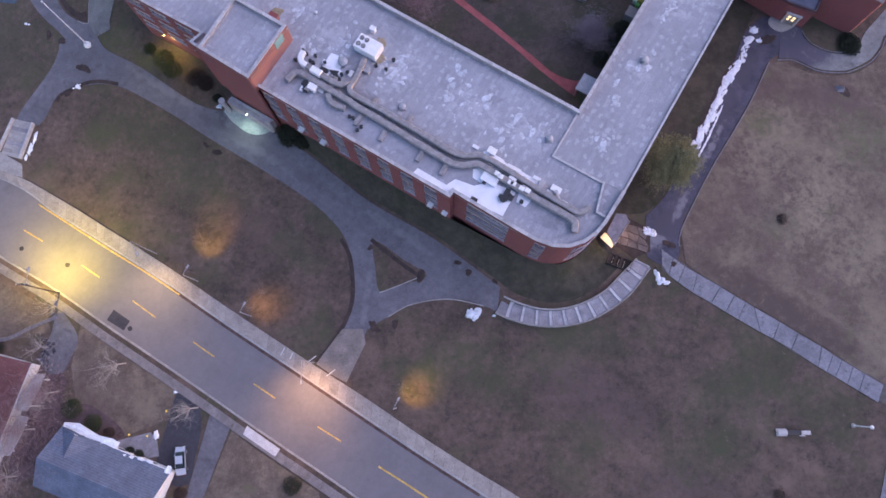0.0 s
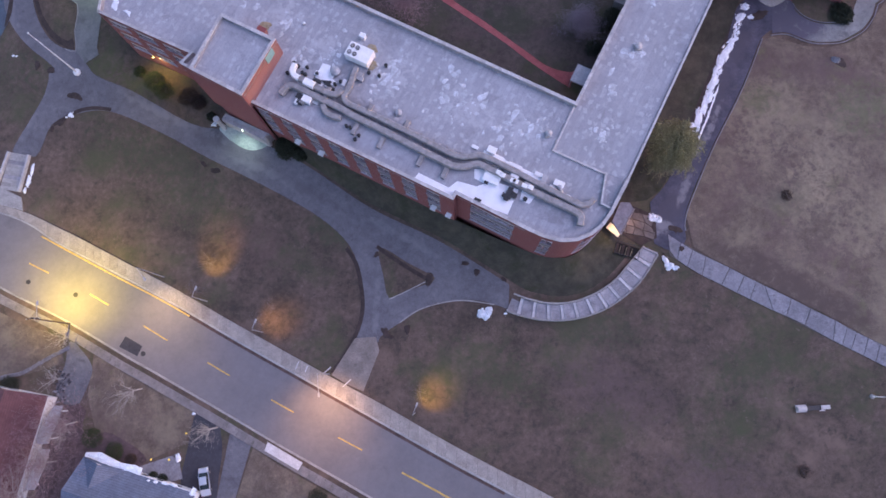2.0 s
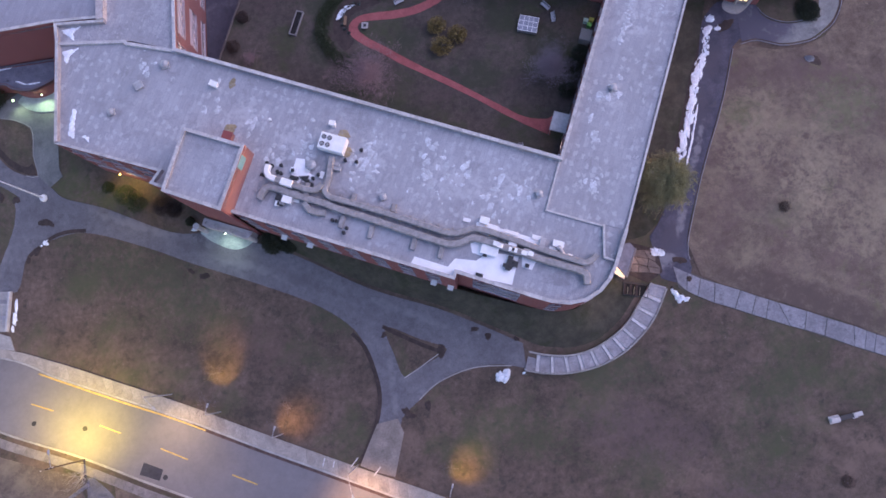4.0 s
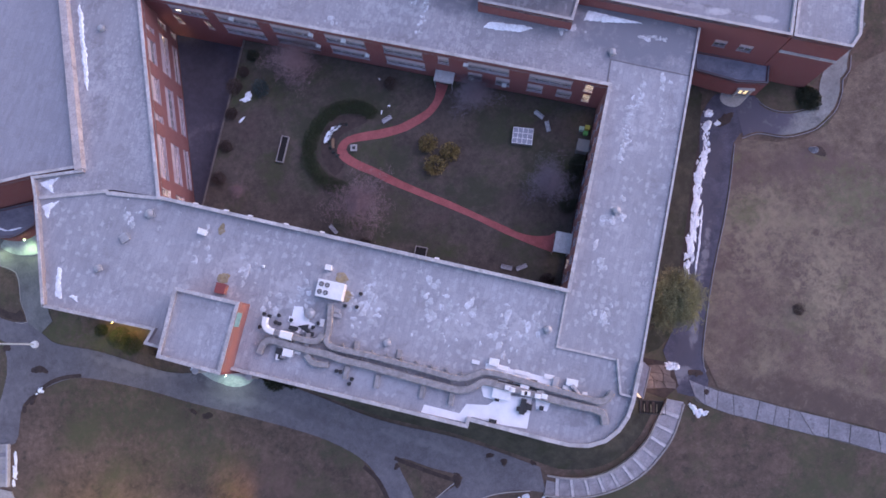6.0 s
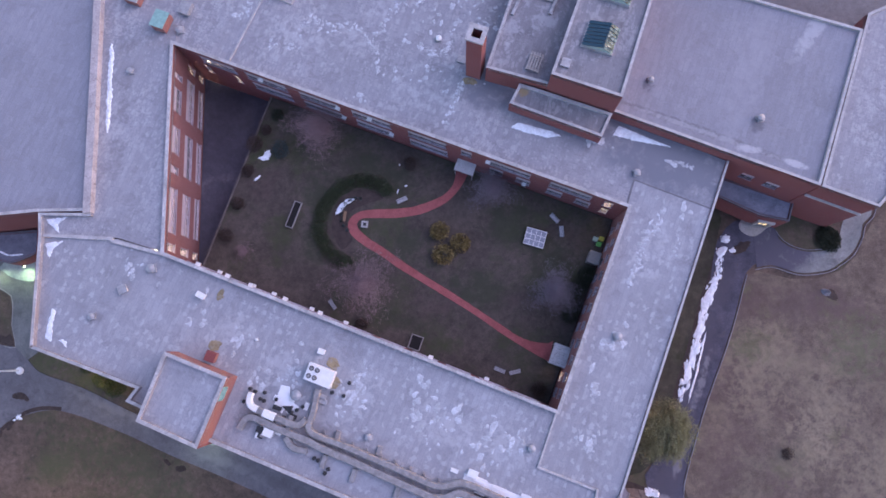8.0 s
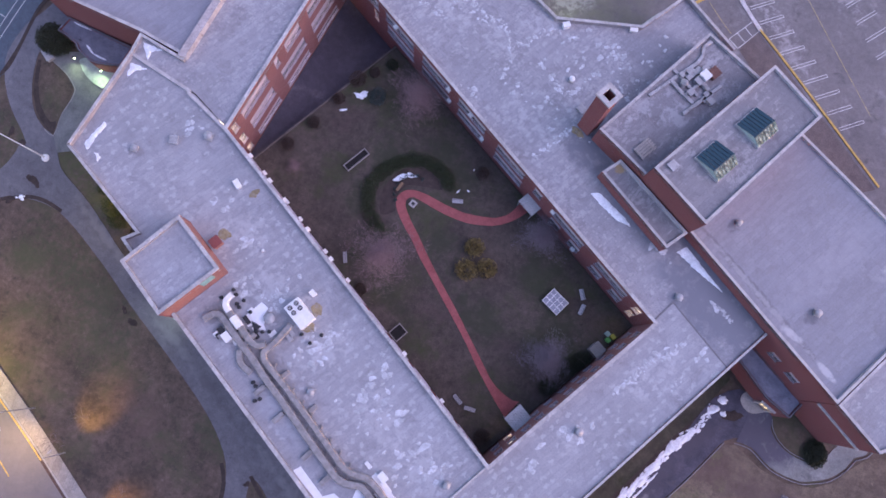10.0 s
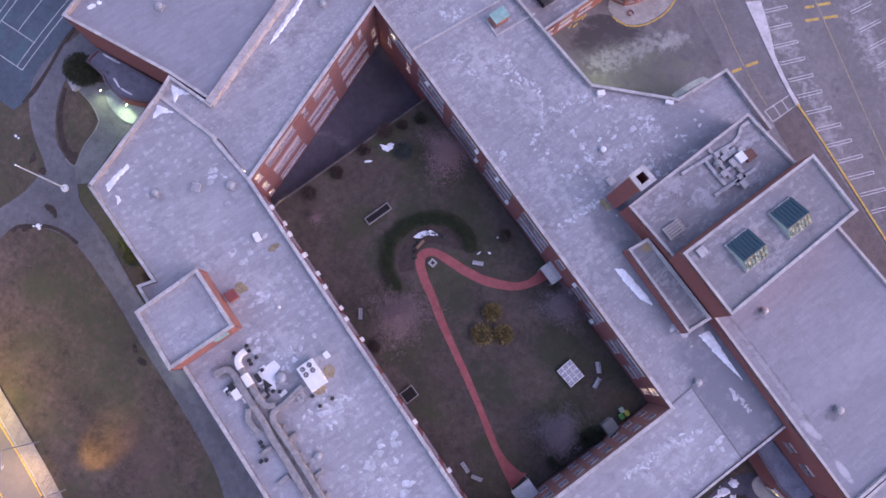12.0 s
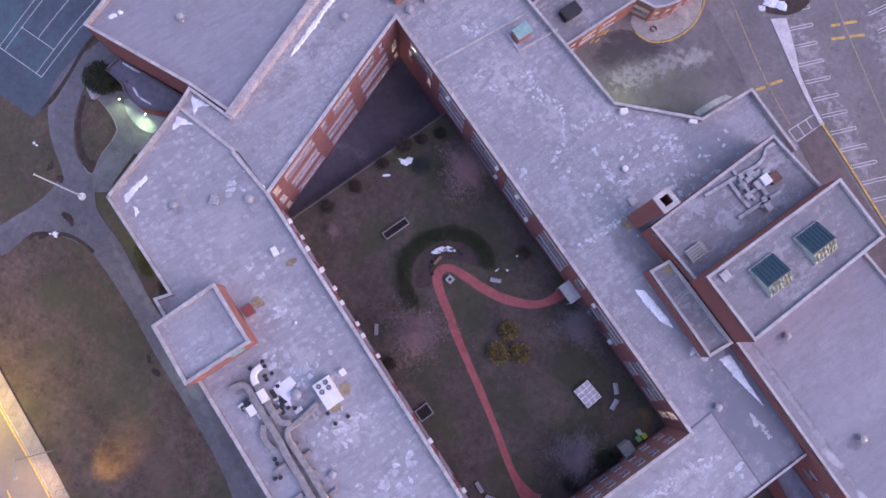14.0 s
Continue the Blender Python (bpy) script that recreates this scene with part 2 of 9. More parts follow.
COPING = layered("stone_coping", (0.40, 0.385, 0.40), (0.52, 0.50, 0.51), 0.5, 3.0, [((0.30, 0.285, 0.30), 0.6, 0.72, 0.6)], 0.7)
COPING_STONE = layered("coping_stones", (0.40, 0.385, 0.40), (0.52, 0.50, 0.51), 0.5, 3.0, [((0.30, 0.285, 0.30), 0.6, 0.72, 0.6)], 0.7, varied=0.14, islands=0.1)
PARAPET_BODY = layered("parapet_membrane", (0.27, 0.255, 0.28), (0.37, 0.345, 0.36), 0.4, 3.0, [((0.31, 0.25, 0.24), 0.54, 0.66, 0.25)], 0.8)
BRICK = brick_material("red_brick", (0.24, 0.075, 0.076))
# lighter, warmer copies of the brick; on lit walls they carry the light as colour
BRICK_WARM = brick_material("brick_lit_warm", (0.31, 0.135, 0.118))
BRICK_COURT = brick_material("brick_lit_mid", (0.275, 0.112, 0.104))
FRAME = plain("grey_window_frame", (0.47, 0.42, 0.48), 0.5)
SPANDREL = plain("grey_spandrel", (0.22, 0.21, 0.24), 0.6, 0.0, 0.25, 0.8)
METAL = plain("galvanised_duct", (0.43, 0.425, 0.45), 0.5, 0.25, 0.35, 1.1)
DUCT = plain("weathered_duct_metal", (0.315, 0.298, 0.305), 0.65, 0.1, 0.4, 1.1)
WHITE = plain("white_painted_metal", (0.82, 0.82, 0.84), 0.5, 0.0, 0.12)
DARK = plain("dark_metal", (0.03, 0.03, 0.035), 0.6)
MEMBRANE = plain("white_repair_membrane", (0.86, 0.87, 0.92), 0.6, 0.0, 0.12, 0.5)
YELLOW = plain("yellow_road_paint", (0.62, 0.42, 0.10), 0.7, 0.0, 0.4, 1.5)
LINE_WHITE = plain("white_road_paint", (0.66, 0.66, 0.68), 0.7, 0.0, 0.35, 1.5)
TEAL = plain("verdigris_copper", (0.27, 0.46, 0.43), 0.7, 0.0, 0.3)
WOOD = plain("weathered_wood", (0.27, 0.25, 0.25), 0.8, 0.0, 0.3, 4)
YARD = layered("damp_yard", (0.05, 0.046, 0.068), (0.082, 0.076, 0.104), 0.12, 5.0, [((0.155, 0.145, 0.175), 0.58, 0.72, 0.12), ((0.055, 0.05, 0.065), 0.58, 0.72, 0.3)], 0.8)
# dark green-brown grass; on the bank its darkness also holds the wall's shade
DARK_GRASS = layered("dark_green_grass", (0.038, 0.036, 0.026), (0.075, 0.067, 0.049), 0.25, 5.0, [((0.07, 0.056, 0.045), 0.58, 0.72, 0.3), ((0.03, 0.036, 0.016), 0.52, 0.66, 0.2)], 0.95, bumpy=0.8)
NE_WALK = layered("grey_green_concrete", (0.17, 0.178, 0.185), (0.25, 0.26, 0.262), 0.25, 4.0, [((0.11, 0.11, 0.12), 0.56, 0.7, 0.3), ((0.20, 0.215, 0.19), 0.55, 0.7, 0.12)], 0.88)
PANEL = plain("pale_window_panel", (0.60, 0.51, 0.54), 0.5, 0.0, 0.2, 1.0)
BLIND = plain("cream_window_blind", (0.80, 0.69, 0.67), 0.8, 0.0, 0.15, 2)
INNER = plain("room_plaster", (0.62, 0.58, 0.50), 0.9)
BARK = plain("grey_bark", (0.17, 0.14, 0.14), 0.9, 0.0, 0.35, 3)
PALE_BARK = plain("pale_bark", (0.38, 0.345, 0.32), 0.9, 0.0, 0.3, 3)
NEW_SLAB = layered("new_concrete", (0.50, 0.49, 0.51), (0.60, 0.59, 0.61), 0.5, 4.0)
DARK_SEAM = plain("dark_roof_seam", (0.20, 0.195, 0.22), 0.85, 0.0, 0.3, 2)
GLASS, gn, gl, gb = material("window_glass", 0.2)
gb.inputs["Base Color"].default_value = (0.80, 0.76, 0.80, 1)
gb.inputs["Transmission Weight"].default_value = 0.85
gb.inputs["IOR"].default_value = 1.25


def stain_shade_at(m, colour, x, y, rx, ry, turn=0.0, scale=0.8, strength=0.9, lo=0.58, hi=0.66):
    """A stain or painted shade with a broken edge, centred at (x, y), rx by ry metres, on a material."""
    n, l = m.node_tree.nodes, m.node_tree.links
    target = next(node for node in n if node.type == "BSDF_PRINCIPLED").inputs["Base Color"]
    before = target.links[0].from_socket
    c = n.new("ShaderNodeTexCoord").outputs["Object"]
    place = n.new("ShaderNodeMapping")
    place.vector_type = "TEXTURE"
    place.inputs["Location"].default_value = (x, y, 0)
    place.inputs["Rotation"].default_value = (0, 0, radians(turn))
    place.inputs["Scale"].default_value = (rx, ry, 1000)
    l.new(c, place.inputs[0])
    g = n.new("ShaderNodeTexGradient")
    g.gradient_type = "SPHERICAL"
    l.new(place.outputs[0], g.inputs[0])
    f = noise_tex(n, l, c, scale, 8, 0.7, 0.3)
    add = n.new("ShaderNodeMath")
    add.operation = "MULTIPLY_ADD"
    add.inputs[1].default_value = 0.18
    l.new(g.outputs["Fac"], add.inputs[0])
    l.new(f, add.inputs[2])
    inside = n.new("ShaderNodeMath")
    inside.operation = "MULTIPLY"
    l.new(ramp(n, l, add.outputs[0], [(lo, (0, 0, 0)), (hi, (strength,) * 3)]), inside.inputs[0])
    l.new(ramp(n, l, g.outputs["Fac"], [(0.0, (0, 0, 0)), (0.3, (1, 1, 1))]), inside.inputs[1])
    l.new(mix(n, l, inside.outputs[0], before, colour), target)


def patched(m, colour, turn, cell, stretch, share, strength, zone_scale=0.09):
    """Many rounded repair patches laid in loose rows over a roof coating."""
    n, l = m.node_tree.nodes, m.node_tree.links
    target = next(node for node in n if node.type == "BSDF_PRINCIPLED").inputs["Base Color"]
    before = target.links[0].from_socket
    c = n.new("ShaderNodeTexCoord").outputs["Object"]
    place = n.new("ShaderNodeMapping")
    place.vector_type = "TEXTURE"
    place.inputs["Rotation"].default_value = (0, 0, radians(turn))
    place.inputs["Scale"].default_value = (cell, cell * stretch, 1000)
    l.new(c, place.inputs[0])
    wob = n.new("ShaderNodeTexNoise")
    wob.inputs["Scale"].default_value, wob.inputs["Detail"].default_value = 1.7, 5
    l.new(c, wob.inputs["Vector"])
    shift = n.new("ShaderNodeVectorMath")
    shift.operation = "MULTIPLY_ADD"
    shift.inputs[1].default_value = (1.25, 1.25, 0)
    l.new(wob.outputs["Color"], shift.inputs[0])
    l.new(place.outputs[0], shift.inputs[2])
    v = n.new("ShaderNodeTexVoronoi")
    v.voronoi_dimensions = "2D"
    v.inputs["Scale"].default_value, v.inputs["Randomness"].default_value = 1.0, 0.55
    l.new(shift.outputs[0], v.inputs["Vector"])
    shape = ramp(n, l, v.outputs["Distance"], [(0.20, (strength,) * 3), (0.30, (0, 0, 0))])
    pick = n.new("ShaderNodeSeparateColor")
    l.new(v.outputs["Color"], pick.inputs[0])
    zone = noise_tex(n, l, c, zone_scale, 3, 0.5)
    total = n.new("ShaderNodeMath")
    total.operation = "MULTIPLY_ADD"
    total.inputs[1].default_value = 0.35
    l.new(pick.outputs[0], total.inputs[0])
    l.new(zone, total.inputs[2])
    chosen = ramp(n, l, total.outputs[0], [(0.84 - share, (0, 0, 0)), (0.92 - share, (1, 1, 1))])
    both = n.new("ShaderNodeMath")
    both.operation = "MULTIPLY"
    l.new(shape, both.inputs[0])
    l.new(chosen, both.inputs[1])
    l.new(mix(n, l, both.outputs[0], before, colour), target)


patched(ROOF_FRONT, (0.43, 0.438, 0.48), -33, 1.2, 1.35, 0.17, 0.75)
patched(ROOF_FRONT, (0.255, 0.255, 0.285), -33, 2.1, 1.5, 0.08, 0.5, 0.13)
patched(ROOF_NORTH, (0.42, 0.42, 0.455), -33, 1.3, 1.3, 0.10, 0.7)
patched(ROOF_NORTH, (0.235, 0.23, 0.26), -33, 2.4, 0.8, 0.09, 0.5, 0.12)
patched(ROOF_NORTH, (0.405, 0.41, 0.445), -33, 0.62, 1.7, 0.13, 0.6, 0.15)
patched(ROOF_NORTH, (0.225, 0.22, 0.25), 57, 0.5, 2.2, 0.10, 0.5, 0.12)
patched(ROOF_SMOOTH, (0.26, 0.255, 0.30), -33, 3.2, 1.6, 0.12, 0.15)
# pale zones where the coating has worn, and other single stains
for m, x, y, rx, ry, turn in ((ROOF_NORTH, -5.0, 113.6, 8.0, 2.8, -30), (ROOF_NORTH, 5.0, 109.8, 5.5, 2.4, -40), (ROOF_NORTH, 12.0, 114.6, 6.0, 2.0, 35), (ROOF_NORTH, 15.0, 97.4, 7.0, 2.2, -45), (ROOF_NORTH, 20.0, 105.0, 2.6, 2.4, 0),
                              (ROOF_NORTH, 50.0, 76.6, 4.0, 1.2, -30), (ROOF_FRONT, 43.6, 62.4, 6.5, 2.6, 57), (ROOF_FRONT, 34.6, 50.0, 3.6, 2.4, 57), (ROOF_FRONT, 14.0, 39.0, 6.0, 4.2, -33), (ROOF_FRONT, 6.0, 43.6, 6.0, 3.4, -33),
                              (ROOF_FRONT, -5.6, 51.0, 3.4, 6.0, -33), (ROOF_FRONT, -17.0, 57.6, 4.6, 3.0, 57), (ROOF_FRONT, -23.5, 65.5, 5.0, 3.0, 0), (ROOF_DARK, 31.6, 104.6, 6.0, 2.0, 57), (ROOF_DARK, 36.0, 103.4, 4.0, 2.6, 20), (ROOF_DARK, 40.0, 114.6, 2.6, 1.8, 57), (ROOF_DARK, 42.0, 109.0, 4.0, 3.0, 57), (ROOF_DARK, 28.6, 99.0, 3.0, 2.0, 57)):
    stain_shade_at(m, (0.46, 0.46, 0.50), x, y, rx * 1.25, ry * 1.25, turn, 0.6, 0.55, 0.58, 0.68)
for x, y, rx, ry, turn in ((-17.2, 50.0, 6.0, 3.6, -33), (-10.0, 41.0, 9.0, 2.4, -33)):
    stain_shade_at(ROOF_FRONT, (0.37, 0.38, 0.43), x, y, rx, ry, turn, 0.8, 0.8, 0.48, 0.66)
for x, y, rx, ry, turn in ((60.0, 40.0, 11.0, 7.0, 55), (69.0, 30.5, 10.0, 7.5, 60), (73.0, 19.0, 9.0, 6.0, 40), (64.0, 26.0, 8.0, 5.0, 60)):
    stain_shade_at(TAN_GRASS, (0.29, 0.245, 0.17), x, y, rx * 1.1, ry * 1.1, turn, 0.9, 0.6, 0.50, 0.74)
for x, y, rx, ry, turn in ((48.0, 126.0, 3.0, 2.0, 0), (47.0, 144.0, 15.0, 3.4, -49), (58.5, 131.0, 13.0, 3.4, -49), (62.0, 150.0, 18.0, 4.0, -49)):
    stain_shade_at(LOT, (0.40, 0.39, 0.41), x, y, rx, ry, turn, 0.9, 0.7, 0.56, 0.74)
for x, y, rx, ry, turn in ((53.0, 46.5, 7.0, 2.4, 57), (45.6, 35.0, 6.0, 2.2, 57), (40.6, 25.6, 4.5, 3.0, 50), (58.6, 55.0, 5.0, 2.0, 57)):
    stain_shade_at(CRACKED, (0.075, 0.07, 0.095), x, y, rx, ry, turn, 0.45, 0.85, 0.44, 0.60)
for x, y, rx, ry, turn in ((50.0, 40.0, 7.0, 0.9, 57), (43.0, 29.0, 4.0, 1.0, 60), (37.6, 22.6, 3.0, 1.6, 10)):
    stain_shade_at(CRACKED, (0.24, 0.235, 0.265), x, y, rx, ry, turn, 0.6, 0.7, 0.48, 0.66)
stain_shade_at(NE_WALK, (0.085, 0.08, 0.115), 67.6, 59.8, 11.0, 6.0, -10, 0.4, 0.95, 0.36, 0.56)
YARD_REAR = layered("damp_yard_asphalt", (0.115, 0.105, 0.12), (0.175, 0.165, 0.175), 0.1, 4.0, [((0.15, 0.155, 0.125), 0.5, 0.66, 0.07), ((0.075, 0.068, 0.08), 0.58, 0.68, 0.12)], 0.75)
stain_shade_at(YARD_REAR, (0.15, 0.155, 0.125), 24.0, 130.0, 13.0, 7.0, 30, 0.3, 0.6, 0.46, 0.68)
stain_shade_at(YARD_REAR, (0.055, 0.048, 0.056), 15.0, 134.5, 11.0, 4.5, 40, 0.35, 0.95, 0.42, 0.60)
stain_shade_at(YARD_REAR, (0.075, 0.072, 0.07), 21.0, 121.6, 8.0, 2.6, 20, 0.4, 0.8, 0.44, 0.62)
for x, y, rx, ry, turn in ((20.0, 130.6, 9.5, 2.2, 50), (15.4, 127.4, 3.6, 2.2, 30), (26.6, 136.0, 4.0, 1.8, 40)):
    stain_shade_at(YARD_REAR, (0.28, 0.285, 0.285), x, y, rx * 1.15, ry * 1.3, turn, 0.8, 0.8, 0.52, 0.66)
stain_shade_at(YARD_REAR, (0.36, 0.37, 0.35), 25.5, 135.0, 4.0, 3.4, 50, 0.6, 0.7, 0.56, 0.72)
# greener and reddish edges of the field
stain_shade_at(TAN_GRASS, (0.088, 0.064, 0.056), 58.0, 9.6, 19.0, 3.6, -35.5, 0.7, 0.85, 0.38, 0.62)
for colour, x, y, rx, ry, turn in (((0.125, 0.11, 0.075), 61.0, 25.0, 5.0, 4.0, 20), ((0.115, 0.08, 0.075), 50.0, 27.0, 10.0, 5.0, 50), ((0.12, 0.085, 0.08), 70.0, 49.0, 10.0, 4.5, -10), ((0.13, 0.14, 0.075), 78.0, 40.0, 8.0, 7.0, 0), ((0.115, 0.12, 0.06), 60.0, 44.0, 5.0, 4.0, 0)):
    stain_shade_at(TAN_GRASS, colour, x, y, rx, ry, turn, 0.7, 0.65, 0.48, 0.72)
for colour, x, y, rx, ry, turn in (((0.078, 0.088, 0.036), -56.0, 64.5, 8.0, 4.0, -33), ((0.078, 0.088, 0.036), -63.0, 69.0, 6.0, 4.0, 0), ((0.066, 0.073, 0.038), -60.0, 52.0, 12.0, 7.0, -30), ((0.072, 0.078, 0.04), -48.0, 40.0, 9.0, 6.0, -30), ((0.11, 0.072, 0.062), -36.0, 30.0, 10.0, 6.0, -40), ((0.068, 0.074, 0.038), 5.0, 2.0, 14.0, 6.0, -30), ((0.12, 0.082, 0.078), 25.0, -4.0, 16.0, 7.0, -30),
                                   ((0.072, 0.078, 0.042), 48.0, -4.0, 9.0, 6.0, 0), ((0.12, 0.085, 0.08), 40.0, -22.0, 14.0, 7.0, -20), ((0.062, 0.07, 0.036), -74.0, 70.0, 8.0, 6.0, 0), ((0.068, 0.076, 0.042), -90.0, 72.0, 15.0, 12.0, 0), ((0.075, 0.08, 0.045), -20.0, 30.0, 9.0, 4.0, -30), ((0.075, 0.078, 0.046), 22.0, 8.0, 12.0, 5.0, -30), ((0.070, 0.072, 0.044), -50.0, 47.0, 14.0, 6.0, -33)):
    stain_shade_at(GRASS, colour, x, y, rx, ry, turn, 0.9, 0.65, 0.48, 0.72)
for x, y, rx, ry, turn in ((4.0, 88.0, 9.0, 4.0, -33), (-6.0, 86.0, 5.0, 7.0, 20), (16.0, 64.0, 7.0, 4.0, -33), (6.0, 74.0, 5.0, 3.0, 57), (24.0, 74.0, 6.0, 5.0, 0), (-10.0, 78.0, 3.0, 5.0, 10), (30.0, 66.0, 5.0, 6.0, 0), (2.0, 62.0, 6.0, 2.0, -33)):
    stain_shade_at(COURT_GRASS, (0.036, 0.042, 0.024), x, y, rx, ry, turn, 0.5, 0.75, 0.46, 0.66)
# damp and darker parts of the roofs
# darker bluish zones: east end, chimney corner, low block's side, rear
for x, y, rx, ry, turn, k in ((51.0, 78.0, 15.0, 9.0, -33, 0.95), (25.0, 95.0, 4.0, 5.0, 57, 0.9), (36.0, 86.0, 9.0, 4.0, -33, 0.5), (30.0, 117.0, 9.0, 5.0, -33, 0.4)):
    stain_shade_at(ROOF_NORTH, (0.185, 0.192, 0.232), x, y, rx, ry, turn, 0.35, k, 0.40, 0.60)
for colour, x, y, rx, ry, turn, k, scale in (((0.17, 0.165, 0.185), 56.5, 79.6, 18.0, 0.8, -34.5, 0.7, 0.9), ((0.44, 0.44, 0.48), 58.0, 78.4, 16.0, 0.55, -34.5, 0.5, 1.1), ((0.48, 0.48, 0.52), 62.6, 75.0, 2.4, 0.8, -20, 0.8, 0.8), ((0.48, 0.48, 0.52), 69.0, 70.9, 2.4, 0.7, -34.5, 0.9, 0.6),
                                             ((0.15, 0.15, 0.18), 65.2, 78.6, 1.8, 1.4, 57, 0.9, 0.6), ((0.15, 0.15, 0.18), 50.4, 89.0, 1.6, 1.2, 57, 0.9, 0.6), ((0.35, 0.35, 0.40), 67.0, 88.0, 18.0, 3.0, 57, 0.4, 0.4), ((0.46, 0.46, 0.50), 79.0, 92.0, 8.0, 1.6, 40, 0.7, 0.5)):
    stain_shade_at(ROOF_SMOOTH, colour, x, y, rx, ry, turn, scale, k, 0.46, 0.62)
for x, y, rx, ry, turn in ((-34.4, 112.0, 3.4, 1.6, 60), (-35.6, 106.6, 4.0, 1.4, 80), (-33.0, 118.0, 3.0, 1.6, 30), (-26.0, 118.6, 2.6, 1.6, -33), (19.6, 104.6, 1.8, 1.4, 0), (-38.0, 98.0, 5.0, 1.6, 80)):
    stain_shade_at(ROOF_NORTH, (0.20, 0.19, 0.21), x, y, rx, ry, turn, 1.2, 0.5, 0.46, 0.64)
# roof stains, and the ducts' shadow painted dark under and between them
for x, y, rx, ry, turn in ((-45.2, 72.6, 1.8, 1.4, 0), (-13.0, 47.0, 5.0, 2.4, -33), (-19.0, 50.6, 3.0, 1.8, -33), (10.0, 31.0, 5.0, 1.6, -33), (17.0, 24.0, 4.0, 1.4, -20), (-23.6, 51.4, 2.6, 1.8, -33), (-20.0, 49.0, 3.0, 1.6, -33), (-10.0, 43.4, 7.0, 0.9, -33), (-1.0, 37.0, 7.0, 0.9, -33)):
    stain_shade_at(ROOF_FRONT, (0.20, 0.195, 0.22), x, y, rx, ry, turn, 0.8, 0.65, 0.48, 0.64)
stain_shade_at(ROOF_DARK, (0.36, 0.26, 0.12), 30.4, 92.6, 1.4, 1.0, 20, 0.9, 0.8, 0.46, 0.62)
# worn tracks on the driveway and damp marks
for x, y, rx, ry, turn in ((-34.0, 44.5, 14.0, 1.2, -34), (-52.0, 58.0, 12.0, 1.2, -34), (-8.0, 27.5, 10.0, 1.0, -36), (-14.5, 17.0, 9.0, 0.8, 80), (-79.0, 62.0, 9.0, 1.2, 60), (-81.5, 84.0, 12.0, 0.8, 85)):
    stain_shade_at(ASPHALT, (0.20, 0.195, 0.215), x, y, rx, ry, turn, 0.5, 0.7, 0.46, 0.7)
for x, y, rx, ry, turn in ((-24.0, 38.0, 10.0, 1.4, -36), (-42.0, 50.5, 8.0, 1.4, -34), (-70.0, 66.0, 6.0, 4.0, 0)):
    stain_shade_at(ASPHALT, (0.085, 0.08, 0.092), x, y, rx, ry, turn, 0.5, 0.6, 0.48, 0.7)


# ---- building helpers ----
def part(name, bm, mat, parent=None, label="", smooth=False):
    """Links a bmesh as one mesh object under a thing or a part."""
    me = bpy.data.meshes.new(name)
    bmesh.ops.recalc_face_normals(bm, faces=bm.faces)
    bm.to_mesh(me)
    bm.free()
    me.materials.append(mat)
    if smooth:
        for p in me.polygons:
            p.use_smooth = True
    ob = new(name, me)
    ob.parent = parent
    if label:
        tagged(ob, label)
    return ob


def shared(name, me, parent, m):
    ob = new(name, me)
    ob.parent = parent
    ob.matrix_basis = m
    return ob


def thing(name, label, category, at=(0, 0, 0), group="", kind="", turn=0):
    ob = new(name)
    ob.matrix_basis = pose(*at, 0, 0, turn)
    return tagged(ob, label, category, group, kind)


def box(bm, x0, x1, y0, y1, z0, z1, m=None):
    v = [bm.verts.new(Vector(p) if m is None else m @ Vector(p)) for p in
         ((x0, y0, z0), (x1, y0, z0), (x1, y1, z0), (x0, y1, z0), (x0, y0, z1), (x1, y0, z1), (x1, y1, z1), (x0, y1, z1))]
    for f in ((3, 2, 1, 0), (4, 5, 6, 7), (0, 1, 5, 4), (1, 2, 6, 5), (2, 3, 7, 6), (3, 0, 4, 7)):
        bm.faces.new([v[i] for i in f])


def boxes(*dims):
    bm = bmesh.new()
    for d in dims:
        box(bm, *d)
    return bm


def bevelled(bm, width=0.03):
    bmesh.ops.bevel(bm, geom=bm.edges[:], offset=width, segments=1, affect="EDGES")
    return bm


def prism(bm, poly, z0, z1):
    low = [bm.verts.new((x, y, z0)) for x, y in poly]
    top = [bm.verts.new((x, y, z1)) for x, y in poly]
    n = len(poly)
    bm.faces.new(low[::-1])
    bm.faces.new(top)
    for i in range(n):
        bm.faces.new((low[i], low[(i + 1) % n], top[(i + 1) % n], top[i]))


def tube(bm, a, b, r0, r1, sides=8, caps=True):
    a, b = Vector(a), Vector(b)
    q = (b - a).to_track_quat("Z", "Y")
    rings = []
    for p, r in ((a, r0), (b, r1)):
        rings.append([bm.verts.new(p + q @ Vector((r * math.cos(2 * math.pi * i / sides), r * math.sin(2 * math.pi * i / sides), 0))) for i in range(sides)])
    for i in range(sides):
        j = (i + 1) % sides
        bm.faces.new((rings[0][i], rings[0][j], rings[1][j], rings[1][i]))
    if caps:
        bm.faces.new(rings[0][::-1])
        bm.faces.new(rings[1])


